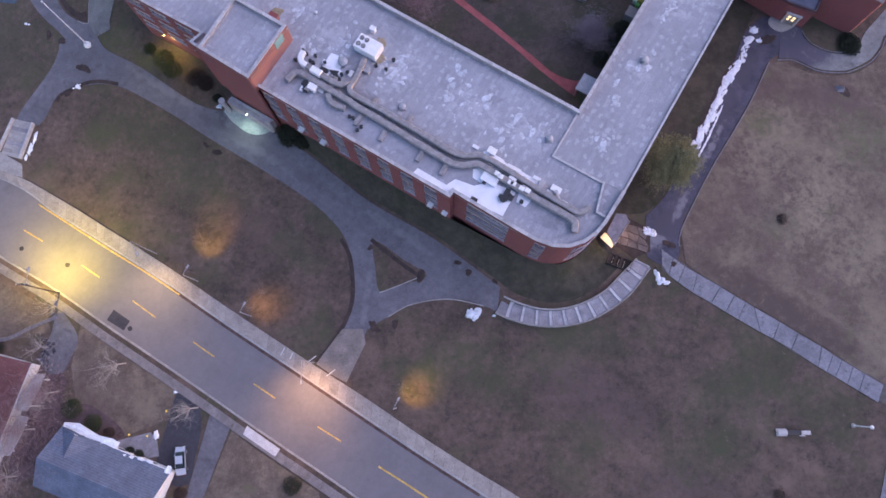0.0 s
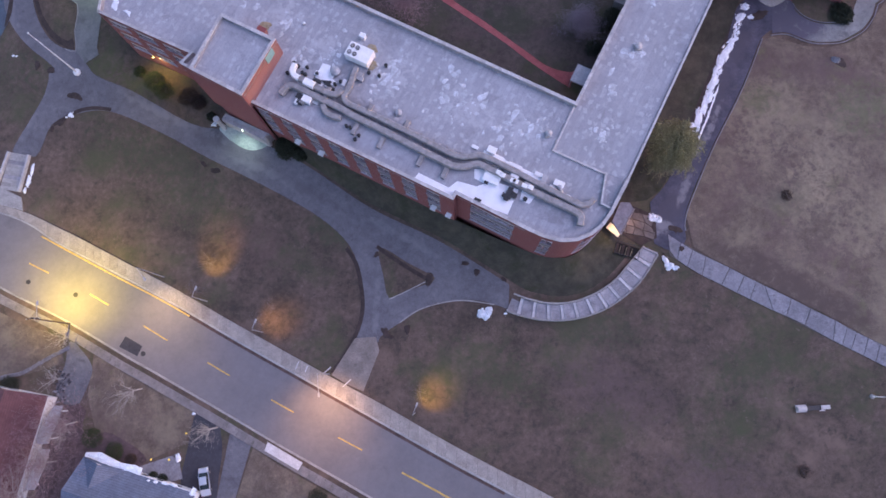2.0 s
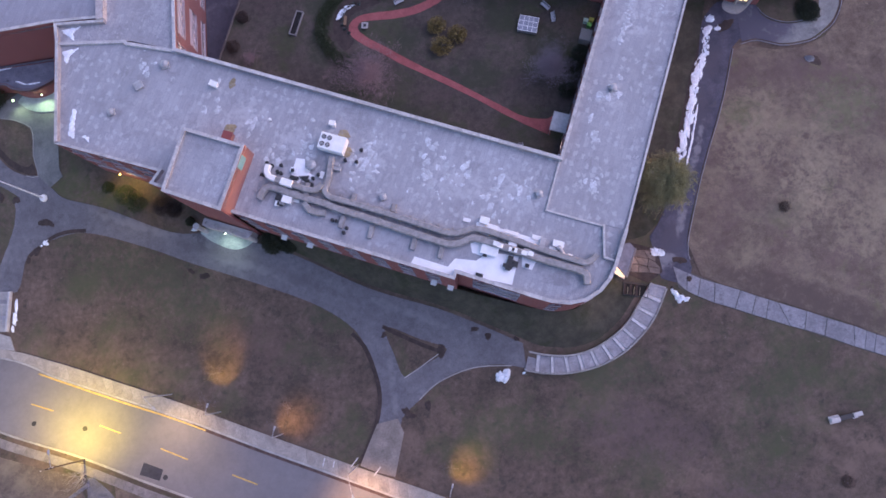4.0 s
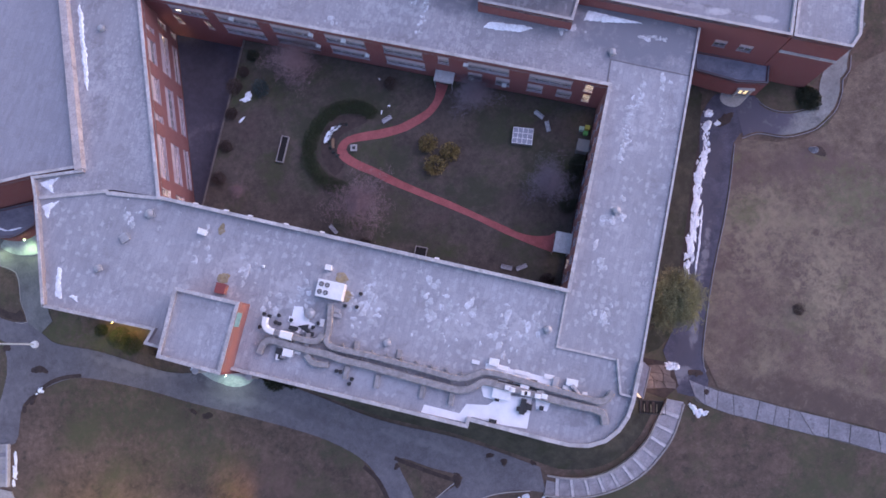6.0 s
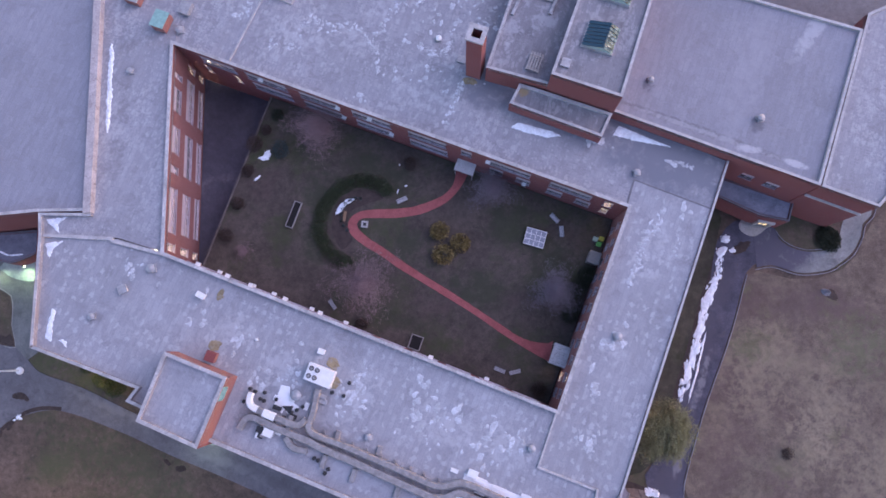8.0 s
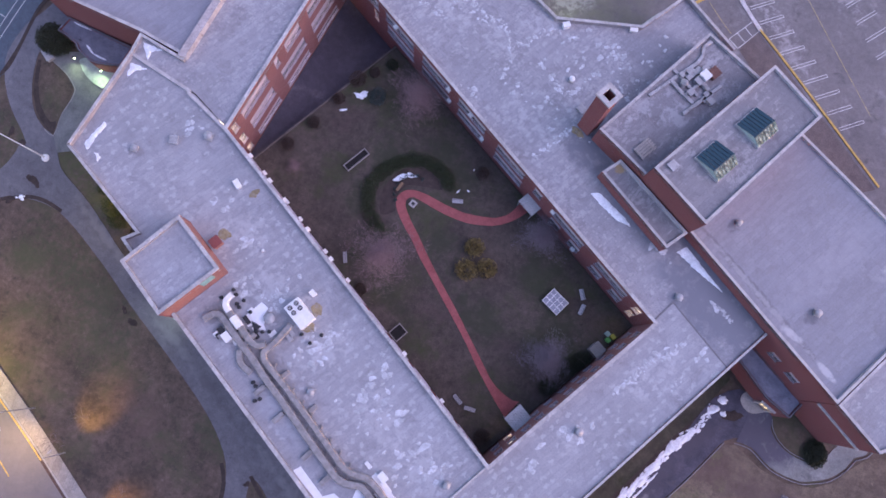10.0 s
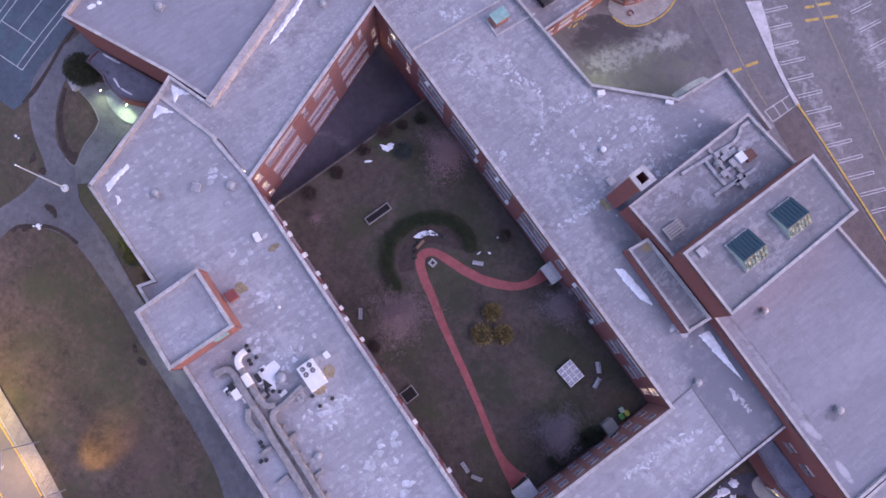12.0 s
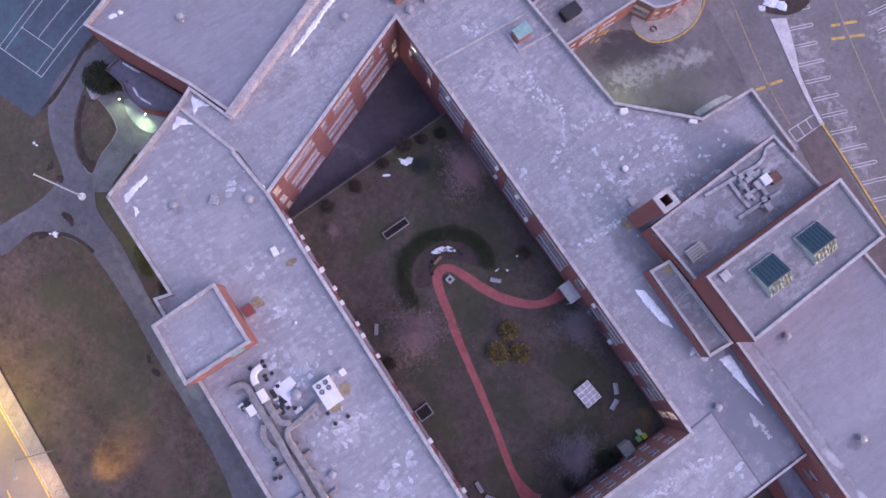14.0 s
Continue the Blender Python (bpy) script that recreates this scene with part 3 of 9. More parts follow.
def smoothed(points, step=1.5, closed=False):
    """A Catmull-Rom line through the points."""
    pts = [Vector(p).to_3d() if len(p) == 2 else Vector(p) for p in points]
    n, out = len(pts), []
    for i in range(n if closed else n - 1):
        p0 = pts[(i - 1) % n] if closed or i > 0 else pts[0]
        p1, p2 = pts[i], pts[(i + 1) % n]
        p3 = pts[(i + 2) % n] if closed or i + 2 < n else pts[-1]
        k = max(1, round((p2 - p1).length / step))
        for j in range(k):
            u = j / k
            out.append(0.5 * (2 * p1 + (p2 - p0) * u + (2 * p0 - 5 * p1 + 4 * p2 - p3) * u * u + (3 * p1 - p0 - 3 * p2 + p3) * u ** 3))
    if not closed:
        out.append(pts[-1])
    return [(p.x, p.y) for p in out]


def offset_line(points, d):
    """The open line moved d to its left."""
    out = []
    for i, p in enumerate(points):
        a, b = Vector(points[max(0, i - 1)]), Vector(points[min(len(points) - 1, i + 1)])
        t = (b - a).normalized()
        out.append((p[0] - t.y * d, p[1] + t.x * d))
    return out


def ease(a, b, x):
    u = min(1.0, max(0.0, (x - a) / (b - a)))
    return u * u * (3 - 2 * u)


def ground_z(x, y):
    """Height of the land: the street lies low, the school's bank rises north-east, the rear car park is highest."""
    s = 0.543 * (x + 25.5) + 0.842 * (y - 3.4)
    return -8.2 + 5.4 * ease(12, 55, s) + 2.4 * ease(100, 140, s)


def inside(x, y, poly):
    hit, n = False, len(poly)
    for i in range(n):
        (ax, ay), (bx, by) = poly[i], poly[(i + 1) % n]
        if (ay > y) != (by > y) and x < (bx - ax) * (y - ay) / (by - ay) + ax:
            hit = not hit
    return hit


def drape(name, poly, lift, mat, label="", kind="structure", category="", parent=None, step=3.0, thick=0.0, height=None):
    """A flat-lying polygon laid on the land; thick gives it an edge that goes down by so much."""
    bm = bmesh.new()
    bm.faces.new([bm.verts.new((x, y, 0)) for x, y in poly])
    bm.normal_update()
    bmesh.ops.triangulate(bm, faces=bm.faces[:])
    xs, ys = [p[0] for p in poly], [p[1] for p in poly]
    for axis, lo, hi in ((0, min(xs), max(xs)), (1, min(ys), max(ys))):
        for k in range(math.floor(lo / step) + 1, math.ceil(hi / step)):
            co, no = [0, 0, 0], [0, 0, 0]
            co[axis], no[axis] = k * step, 1
            bmesh.ops.bisect_plane(bm, geom=bm.verts[:] + bm.edges[:] + bm.faces[:], plane_co=co, plane_no=no)
    for f in bm.faces:
        if f.normal.z < 0:
            f.normal_flip()
    if thick:
        rim = [e for e in bm.edges if len(e.link_faces) == 1]
        made = bmesh.ops.extrude_edge_only(bm, edges=rim)["geom"]
        low = {v for v in made if isinstance(v, bmesh.types.BMVert)}
    else:
        low = set()
    for v in bm.verts:
        v.co.z = (ground_z(v.co.x, v.co.y) if height is None else height) + lift - (thick if v in low else 0)
    me = bpy.data.meshes.new(name)
    bm.to_mesh(me)
    bm.free()
    me.materials.append(mat)
    ob = new(name, me)
    ob.parent = parent
    return tagged(ob, label, category, "", kind if parent is None else "")


def ribbon(name, centre, width, lift, mat, label="", kind="structure", category="", parent=None, step=1.5, across=4, thick=0.0, height=None):
    """A band of even width laid along a line on the land."""
    line = smoothed(centre, step)
    bm, rows = bmesh.new(), []
    n = len(line)
    for k in range(across + 1):
        for_w = width if isinstance(width, (int, float)) else None
        row = []
        for i, p in enumerate(line):
            w = for_w if for_w is not None else width[0] + (width[1] - width[0]) * i / (n - 1)
            a, b = Vector(line[max(0, i - 1)]), Vector(line[min(n - 1, i + 1)])
            t = (b - a).normalized()
            d = w * (k / across - 0.5)
            x, y = p[0] - t.y * d, p[1] + t.x * d
            row.append(bm.verts.new((x, y, (ground_z(x, y) if height is None else height) + lift)))
        rows.append(row)
    for r0, r1 in zip(rows, rows[1:]):
        for i in range(n - 1):
            bm.faces.new((r0[i], r0[i + 1], r1[i + 1], r1[i]))
    if thick:
        made = bmesh.ops.extrude_edge_only(bm, edges=[e for e in bm.edges if len(e.link_faces) == 1])["geom"]
        for v in made:
            if isinstance(v, bmesh.types.BMVert):
                v.co.z -= thick
    me = bpy.data.meshes.new(name)
    bmesh.ops.recalc_face_normals(bm, faces=bm.faces)
    bm.to_mesh(me)
    bm.free()
    me.materials.append(mat)
    ob = new(name, me)
    ob.parent = parent
    return tagged(ob, label, category, "", kind if parent is None else "")


# ---- facades ----
WINDOW_MESHES = {}


def window_meshes(w, h, panes, rails):
    """Frame and pane meshes of one window size, shared by all windows of that size."""
    key = (round(w, 2), round(h, 2), panes, rails)
    if key not in WINDOW_MESHES:
        bm, t, d = bmesh.new(), 0.09, 0.12
        rings = [[bm.verts.new(p) for p in ((e, y, e), (w - e, y, e), (w - e, y, h - e), (e, y, h - e))] for e, y in ((0, 0), (t, 0), (t, -d), (0, -d))]
        for r0, r1 in zip(rings, rings[1:] + rings[:1]):
            for k in range(4):
                bm.faces.new((r0[k], r0[(k + 1) % 4], r1[(k + 1) % 4], r1[k]))
        bits = {}
        for name, dims, matter in (("sill", (-0.08, w + 0.08, -0.02, 0.22, -0.1, 0.0), FRAME), ("mullion", (0, t, -d + 0.01, -0.01, t, h - t), FRAME), ("rail", (t, w - t, -d + 0.02, -0.02, h * 0.5 - 0.04, h * 0.5 + 0.04), FRAME)):
            bits[name] = bpy.data.meshes.new(name)
            piece = bmesh.new()
            box(piece, *dims)
            piece.to_mesh(bits[name])
            piece.free()
            bits[name].materials.append(matter)
        bm_panel = bmesh.new()
        box(bm_panel, t, w - t, -0.05, -0.03, h * 0.54, h - t)
        frame_me = bpy.data.meshes.new("window")
        bmesh.ops.recalc_face_normals(bm, faces=bm.faces)
        bm.to_mesh(frame_me)
        bm.free()
        frame_me.materials.append(FRAME)
        bm = bmesh.new()
        box(bm, 0, (w - t) / panes - t, -0.075, -0.06, 0, h - 2 * t)
        pane_me = bpy.data.meshes.new("pane")
        bm.to_mesh(pane_me)
        bm.free()
        pane_me.materials.append(GLASS)
        bm = bmesh.new()
        box(bm, 0.05, w - 0.05, -0.32, -0.29, 0, h - 0.1)
        blind_me = bpy.data.meshes.new("blind")
        bm.to_mesh(blind_me)
        bm.free()
        blind_me.materials.append(BLIND)
        panel_me = bpy.data.meshes.new("upper_panel")
        bm_panel.to_mesh(panel_me)
        bm_panel.free()
        panel_me.materials.append(PANEL)
        WINDOW_MESHES[key] = frame_me, pane_me, blind_me, panel_me, t, bits
    return WINDOW_MESHES[key]


WINDOW_RANDOM = random.Random(4)


def facade(parent, p0, p1, z0, z1, bays, rows, mat=None, pane=1.1, thick=0.35, lit=(), blinds=0.45, spandrel=False):
    """A wall from p0 to p1 with its outside on the right of that way: bays (from, to) along it, rows (bottom, top), or rows (bottom, top, own bays). Lit: (bay, row) with a lamp behind."""
    mat = mat or BRICK
    a, b = Vector((*p0, 0)), Vector((*p1, 0))
    d = (b - a).normalized()
    out = Vector((d.y, -d.x, 0))
    length = (b - a).length
    m = Matrix(((d.x, out.x, 0, a.x), (d.y, out.y, 0, a.y), (0, 0, 1, 0), (0, 0, 0, 1)))
    own = [[(s, e) for s, e in (row[2] if len(row) > 2 else bays) if s > 0.02 and e < length - 0.02] for row in rows]
    rows = [row[:2] for row in rows]
    holes = [(s, e, lo, hi) for some, (lo, hi) in zip(own, rows) for s, e in some]
    xs = sorted({0.0, length, *[v for s, e, _, _ in holes for v in (s, e)]})
    zs = sorted({z0, z1, *[v for _, _, lo, hi in holes for v in (lo, hi)]})
    bm = bmesh.new()

    def quad(*co):
        bm.faces.new([bm.verts.new(m @ Vector(c)) for c in co])

    for x0, x1 in zip(xs, xs[1:]):
        for q0, q1 in zip(zs, zs[1:]):
            if any(s <= x0 and x1 <= e and lo <= q0 and q1 <= hi for s, e, lo, hi in holes):
                continue
            quad((x0, 0, q0), (x1, 0, q0), (x1, 0, q1), (x0, 0, q1))
            quad((x0, -thick, q0), (x0, -thick, q1), (x1, -thick, q1), (x1, -thick, q0))
    for s, e, lo, hi in holes:
        quad((s, 0, lo), (s, -thick, lo), (e, -thick, lo), (e, 0, lo))
        quad((s, 0, hi), (e, 0, hi), (e, -thick, hi), (s, -thick, hi))
        quad((s, 0, lo), (s, 0, hi), (s, -thick, hi), (s, -thick, lo))
        quad((e, 0, lo), (e, -thick, lo), (e, -thick, hi), (e, 0, hi))
    for x in (0, length):
        quad((x, 0, z0), (x, -thick, z0), (x, -thick, z1), (x, 0, z1))
    me = bpy.data.meshes.new("wall")
    bm.to_mesh(me)
    bm.free()
    me.materials.append(mat)
    new("wall", me).parent = parent
    if spandrel:
        for s, e in own[0]:
            for (lo, _), (_, hi) in zip(rows, rows[1:]):
                bm = bmesh.new()
                box(bm, s, e, 0.0, 0.05, hi + 0.02, lo - 0.12, m)
                part("spandrel_panel", bm, SPANDREL, parent)
    for j, (lo, hi) in enumerate(rows):
        for i, (s, e) in enumerate(own[j]):
            w, h = e - s, hi - lo
            n = max(1, round(w / pane))
            f, p, bl, pl, t, bits = window_meshes(w, h, n, 2 if h > 1.5 else 1)
            win = shared("window", f, parent, m @ Matrix.Translation((s, -0.12, lo)))
            shared("sill", bits["sill"], win, Matrix.Identity(4))
            if h > 1.5:
                shared("rail", bits["rail"], win, Matrix.Identity(4))
            for k in range(1, n):
                shared("mullion", bits["mullion"], win, Matrix.Translation(((w - t) * k / n, 0, 0)))
            for k in range(n):
                shared("pane", p, win, Matrix.Translation((t + (w - t) * k / n, 0, t))).visible_shadow = False
            if (i, j) in lit:
                bm = bmesh.new()
                box(bm, 0.1, w - 0.1, -2.2, -0.5, h - 0.6, h - 0.52)
                lamp = part("ceiling_lamp", bm, ROOM_LAMP, win)
                bm = bmesh.new()
                box(bm, 0, w, -2.6, -2.5, -0.8, h)
                box(bm, 0, w, -2.5, -0.26, -0.9, -0.8)
                part("room_lining", bm, INNER, win)
            else:
                shared("upper_panel", pl, win, Matrix.Identity(4))
            if (i, j) not in lit and WINDOW_RANDOM.random() < blinds:
                shared("blind", bl, win, Matrix.Translation((0, 0, h * 0.04)))


ROOM_LAMP = glowing("room_lamp", (1.0, 0.80, 0.36), 5.0)


STONES = {}


def parapet(parent, line, z0, z1, width=0.42, mat=None, closed=False, label="", name="parapet"):
    """A low wall along a line on its left side, with a pale coping."""
    pts = list(line)
    n = len(pts)
    inner = []
    for i, p in enumerate(pts):
        if closed:
            a, b = Vector(pts[i - 1]), Vector(pts[(i + 1) % n])
        else:
            a, b = Vector(pts[max(0, i - 1)]), Vector(pts[min(n - 1, i + 1)])
        q = Vector(p)
        t0, t1 = (q - a), (b - q)
        t0 = t0.normalized() if t0.length > 1e-6 else t1.normalized()
        t1 = t1.normalized() if t1.length > 1e-6 else t0
        n0, n1 = Vector((-t0.y, t0.x)), Vector((-t1.y, t1.x))
        k = (n0 + n1) / max(0.35, 1 + n0.dot(n1))
        inner.append(q + k * width)
    tall = z1 - z0 > 0.7 and mat is None
    cut = z1 - 0.14 if tall else z0
    body = bmesh.new() if tall else None

    def strip(bm, p, q, i, k, lo, hi, out):
        a, b = Vector(p), Vector(q)
        n0, n1 = (a - i).normalized() * out, (b - k).normalized() * out
        rings = [[bm.verts.new((v.x, v.y, z)) for v, z in ((e + n, lo), (e + n, hi), (f - n, hi), (f - n, lo))] for e, f, n in ((a, i, n0), (b, k, n1))]
        for c in range(4):
            bm.faces.new((rings[0][c], rings[1][c], rings[1][(c + 1) % 4], rings[0][(c + 1) % 4]))
        bm.faces.new(rings[0][::-1])
        bm.faces.new(rings[1])

    bm = bmesh.new()
    for s in range(n if closed else n - 1):
        p, q, i, k = Vector(pts[s]), Vector(pts[(s + 1) % n]), inner[s], inner[(s + 1) % n]
        if tall:
            strip(body, p, q, i, k, z0, cut, -0.004)
        count = max(1, round((q - p).length / 1.5)) if tall else 1
        gap = 0.012 if count > 1 else 0.0
        for j in range(count):
            u0, u1 = (j + gap) / count if j else 0.0, (j + 1 - gap) / count if j < count - 1 else 1.0
            single = tall and STONES.get(parent.name, 0) < 300
            piece = bmesh.new() if single else bm
            strip(piece, p.lerp(q, u0), p.lerp(q, u1), i.lerp(k, u0), i.lerp(k, u1), cut, z1, 0.03 if tall else 0.0)
            if single:
                part("coping_stone", piece, COPING_STONE, parent, label)
                STONES[parent.name] = STONES.get(parent.name, 0) + 1
    if tall:
        if bm.faces:
            tagged(part("coping", bm, COPING_STONE, parent), "pale coping stones on the parapet", kind="stuff")
        return part(name, body, PARAPET_BODY, parent)
    return part(name, bm, mat or COPING, parent, label)


def flat_roof(parent, poly, z, mat, name="roof", thick=0.4):
    bm = bmesh.new()
    bm.faces.new([bm.verts.new((x, y, z)) for x, y in poly])
    bm.normal_update()
    bmesh.ops.triangulate(bm, faces=bm.faces[:])
    made = bmesh.ops.extrude_face_region(bm, geom=bm.faces[:])["geom"]
    for v in made:
        if isinstance(v, bmesh.types.BMVert):
            v.co.z -= thick
    return part(name, bm, mat, parent)


def regular(length, first, width, gap):
    out, s = [], first
    while s + width < length - 0.3:
        out.append((s, s + width))
        s += width + gap
    return out


def span(p, q):
    return math.dist(p, q)


def between(p, q, u):
    return (p[0] + (q[0] - p[0]) * u, p[1] + (q[1] - p[1]) * u)


# ---- the land ----
def axis(lo, hi, fine, far):
    inner = list(np.arange(lo, hi + 0.1, fine))
    grow, a, b = fine * 2, [lo], [hi]
    while a[-1] > -far:
        a.append(a[-1] - grow)
        b.append(b[-1] + grow)
        grow *= 1.5
    return a[:0:-1] + inner + b[1:]


gx, gy = axis(-132, 132, 3.0, 1500), axis(-60, 192, 3.0, 1500)
verts = [(x, y, ground_z(x, y)) for y in gy for x in gx]
nx = len(gx)
faces = [(j * nx + i, j * nx + i + 1, (j + 1) * nx + i + 1, (j + 1) * nx + i) for j in range(len(gy) - 1) for i in range(nx - 1)]
land = bpy.data.meshes.new("ground")
land.from_pydata(verts, [], faces)
land.materials.append(GRASS)
tagged(new("ground", land), "dormant brown and olive winter grass over the land", "ground", "", "structure")

# bleached field east of the school
drape("lawn_east", smoothed([(65.4, 56.4), (63.2, 56.0), (59.4, 49.8), (51.8, 39.0), (47.8, 33.2), (42.4, 24.4), (42.6, 18.6), (53.6, 10.4), (60.3, 5.7), (66, 1.6), (74, -4.0), (96, -12), (130, -20), (130, 40), (110, 60), (94, 62), (87.5, 60.5), (83.2, 55.4), (79.8, 53.4), (75, 52.8), (70.4, 53.8)], 4, True),
      0.05, TAN_GRASS, "bleached tan and brown winter grass", category="lawn")

JOINT = layered("joint_dirt", (0.085, 0.078, 0.072), (0.13, 0.118, 0.11), 0.5, 4)
# street
WALK_N = [(-150, 73.5), (-118, 57.5), (-85.4, 44.6), (-73.8, 38.3), (-62.4, 30.8), (-51.4, 23.4), (-40.6, 15.6), (-25.5, 5.0), (-14.9, -2.2), (-5.1, -9.3), (4.4, -15.7), (11.9, -20.6), (45, -43.4), (90, -74.4)]
KERB_N = [(-150, 70), (-118, 55), (-85.2, 42.6), (-73.6, 34.9), (-62.2, 27.4), (-51.2, 20.0), (-40.5, 12.2), (-25, 1.3), (-15, -5.8), (-5.3, -12.6), (4.2, -19.0), (10, -22.9), (43.5, -45.8), (88.5, -77)]
KERB_S = [(-150, 57), (-118, 46), (-95, 35.2), (-83.5, 27.4), (-72.3, 20.4), (-61.2, 12.5), (-55.8, 8.8), (-43.2, 0.0), (-36.5, -4.8), (-29.9, -9.4), (-20.1, -16.2), (2, -32), (36, -56), (80, -87)]


def between_lines(a, b, step=2.0):
    return smoothed(a, step) + smoothed(b, step)[::-1]


WALK_S = offset_line(KERB_S, -2.7)
road = drape("road", between_lines(KERB_N, KERB_S), 0.05, ROAD, "worn grey two-lane street", category="road")
walk_north = drape("pavement_north", between_lines(WALK_N, offset_line(KERB_N, 0.35)), 0.15, JOINT, "pale concrete pavement slabs along the street", category="pavement", thick=0.3)
ribbon("kerb_north", offset_line(KERB_N, 0.17), 0.33, 0.23, CONCRETE, "pale concrete kerb", category="kerb", thick=0.3, across=1)
walk_south = drape("pavement_south", between_lines(offset_line(KERB_S, -0.35), WALK_S), 0.15, JOINT, "worn concrete pavement slabs along the street", category="pavement", thick=0.3)
drape("verge_south", between_lines(offset_line(KERB_S, -0.36), offset_line(KERB_S, -1.15)), 0.235, GRASS, "narrow dormant grass verge along the kerb", category="verge")
ribbon("kerb_south", offset_line(KERB_S, -0.17), 0.33, 0.23, CONCRETE, "pale concrete kerb", category="kerb", thick=0.3, across=1)

# driveways in front
DRIVE_N = [(-67.7, 72.9), (-65.4, 68.1), (-57.8, 63.4), (-46.4, 55), (-38.5, 52.1), (-26.5, 44.8), (-13.8, 33.9), (-1.5, 25.7), (9.8, 16.4)]
DRIVE_S = [(9.1, 12.0), (5, 14), (0, 14.9), (-5.2, 14.6), (-10.5, 12.3), (-14.7, 10), (-16.5, 6.5), (-21.2, 3.2), (-23.5, 4.3), (-18.8, 10.7), (-17.4, 16.8), (-17.3, 22.1), (-18.4, 27.4), (-23.6, 33.6),
           (-33.2, 40.8), (-44.2, 48.2), (-52.1, 53.9), (-62.5, 60.1), (-69.6, 60.9), (-75, 59.6), (-78.5, 53.5), (-83.2, 55.2), (-76, 66), (-74.8, 70)]
drape("driveway", smoothed(DRIVE_N, 2) + smoothed(DRIVE_S, 2), 0.10, ASPHALT, "worn grey asphalt driveway in front of the school", category="driveway", thick=0.1)
drape("triangle_lawn", smoothed([(-12.9, 26.3), (-8, 22.8), (-3.4, 19.4), (-5.6, 18.4), (-9, 17.7), (-12.2, 16.9), (-12.8, 21)], 1.5, True), 0.16, GRASS,
      "triangular patch of dormant grass between the driveway arms", category="lawn", thick=0.1)
drape("driveway_apron", [(-19.2, 10.4), (-24.0, 4.4), (-21.6, 2.6), (-18.6, 0.8), (-15.0, 7.6), (-15.4, 10.2)], 0.14, OLD_WALK, "worn brownish concrete driveway apron", category="driveway")
drape("entrance_apron", smoothed([(-40.8, 53.8), (-40, 51.6), (-38.3, 49.9), (-36.3, 48.4), (-34.2, 47.9), (-32.2, 48.3), (-31, 49.5), (-33, 51.5)], 1, True), 0.28, GREEN_SLAB,
      "rounded pale green concrete entrance apron", category="apron", thick=0.3)

drape("side_lawn", smoothed([(30.5, 28.6), (36.0, 28.0), (40.4, 31.2), (44.3, 37.0), (48.8, 43.8), (55.3, 54.2), (60, 63.4), (62, 67)], 2) + [(60.4, 73), (59.8, 73.6)], 0.05, DARK_GRASS, "dark green-brown grass beside the east wing", category="lawn")
# grass bank against the front wall
def bank(name, foot, crest, rise, label):
    bm = bmesh.new()
    rows = []
    a, b = smoothed(foot, 1.5), smoothed(crest, 1.5)
    n = 40
    for k in range(n + 1):
        p, q = (line[min(len(line) - 1, round(k / n * (len(line) - 1)))] for line in (a, b))
        row = []
        for j in range(7):
            u = j / 6
            x, y = between(p, q, u)
            e = u * u * (3 - 2 * u)
            row.append(bm.verts.new((x, y, ground_z(x, y) + 0.02 + rise * e * min(1.0, k / 4, (n - k) / 6))))
        rows.append(row)
    for r0, r1 in zip(rows, rows[1:]):
        for j in range(6):
            bm.faces.new((r0[j], r1[j], r1[j + 1], r0[j + 1]))
    bmesh.ops.recalc_face_normals(bm, faces=bm.faces)
    return tagged(part(name, bm, DARK_GRASS, None, "", True), label, "bank", "", "structure")


# shade at the wall's foot is put into this bank's darker grass colour
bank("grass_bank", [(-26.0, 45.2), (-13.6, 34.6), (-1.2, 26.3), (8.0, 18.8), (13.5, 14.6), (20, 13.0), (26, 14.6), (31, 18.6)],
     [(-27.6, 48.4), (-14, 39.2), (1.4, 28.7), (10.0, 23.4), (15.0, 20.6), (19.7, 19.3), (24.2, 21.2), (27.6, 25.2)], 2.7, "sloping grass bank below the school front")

# west paths
drape("path_west", smoothed([(-70.2, 67.5), (-72.6, 69.6), (-75.2, 72.6), (-78.0, 75.3), (-80.2, 78.1), (-82.2, 81.9), (-83.0, 86.1), (-81.3, 91.8), (-79.0, 94.9), (-76.0, 101), (-70, 116)], 1.5) +
      smoothed([(-66, 116), (-71.6, 100), (-73.6, 94.6), (-74.7, 91.4), (-76.4, 89.0), (-76.9, 86.6), (-76.1, 81.2), (-74.0, 76.7), (-70.9, 74.1), (-68.7, 73.3), (-66, 69)], 1.5), 0.09, ASPHALT,
      "curved grey asphalt path", category="path", thick=0.1)
drape("path_edge_strip", smoothed([(-83.4, 80.8), (-81.6, 83.2), (-80.6, 88), (-79.6, 95.2), (-78.4, 98.6), (-79.0, 98.8), (-80.3, 95.3), (-81.3, 88.2), (-82.4, 84)], 1, True), 0.13, SOIL, "dark soil strip beside the path", category="soil")
drape("west_plaza", [(-74.1, 86.8), (-70.2, 85.0), (-67.5, 82.6), (-67.8, 79.7), (-68.5, 77.3), (-68.7, 73.3), (-67.0, 70.5), (-64.0, 71.7), (-64.2, 73.3), (-62.6, 79.7), (-61.3, 79.9), (-58.0, 85.0), (-58, 90.5), (-68, 90), (-73.0, 88.6)], 0.12, PLAZA,
      "worn grey-green concrete court at the west door", category="plaza", thick=0.1)
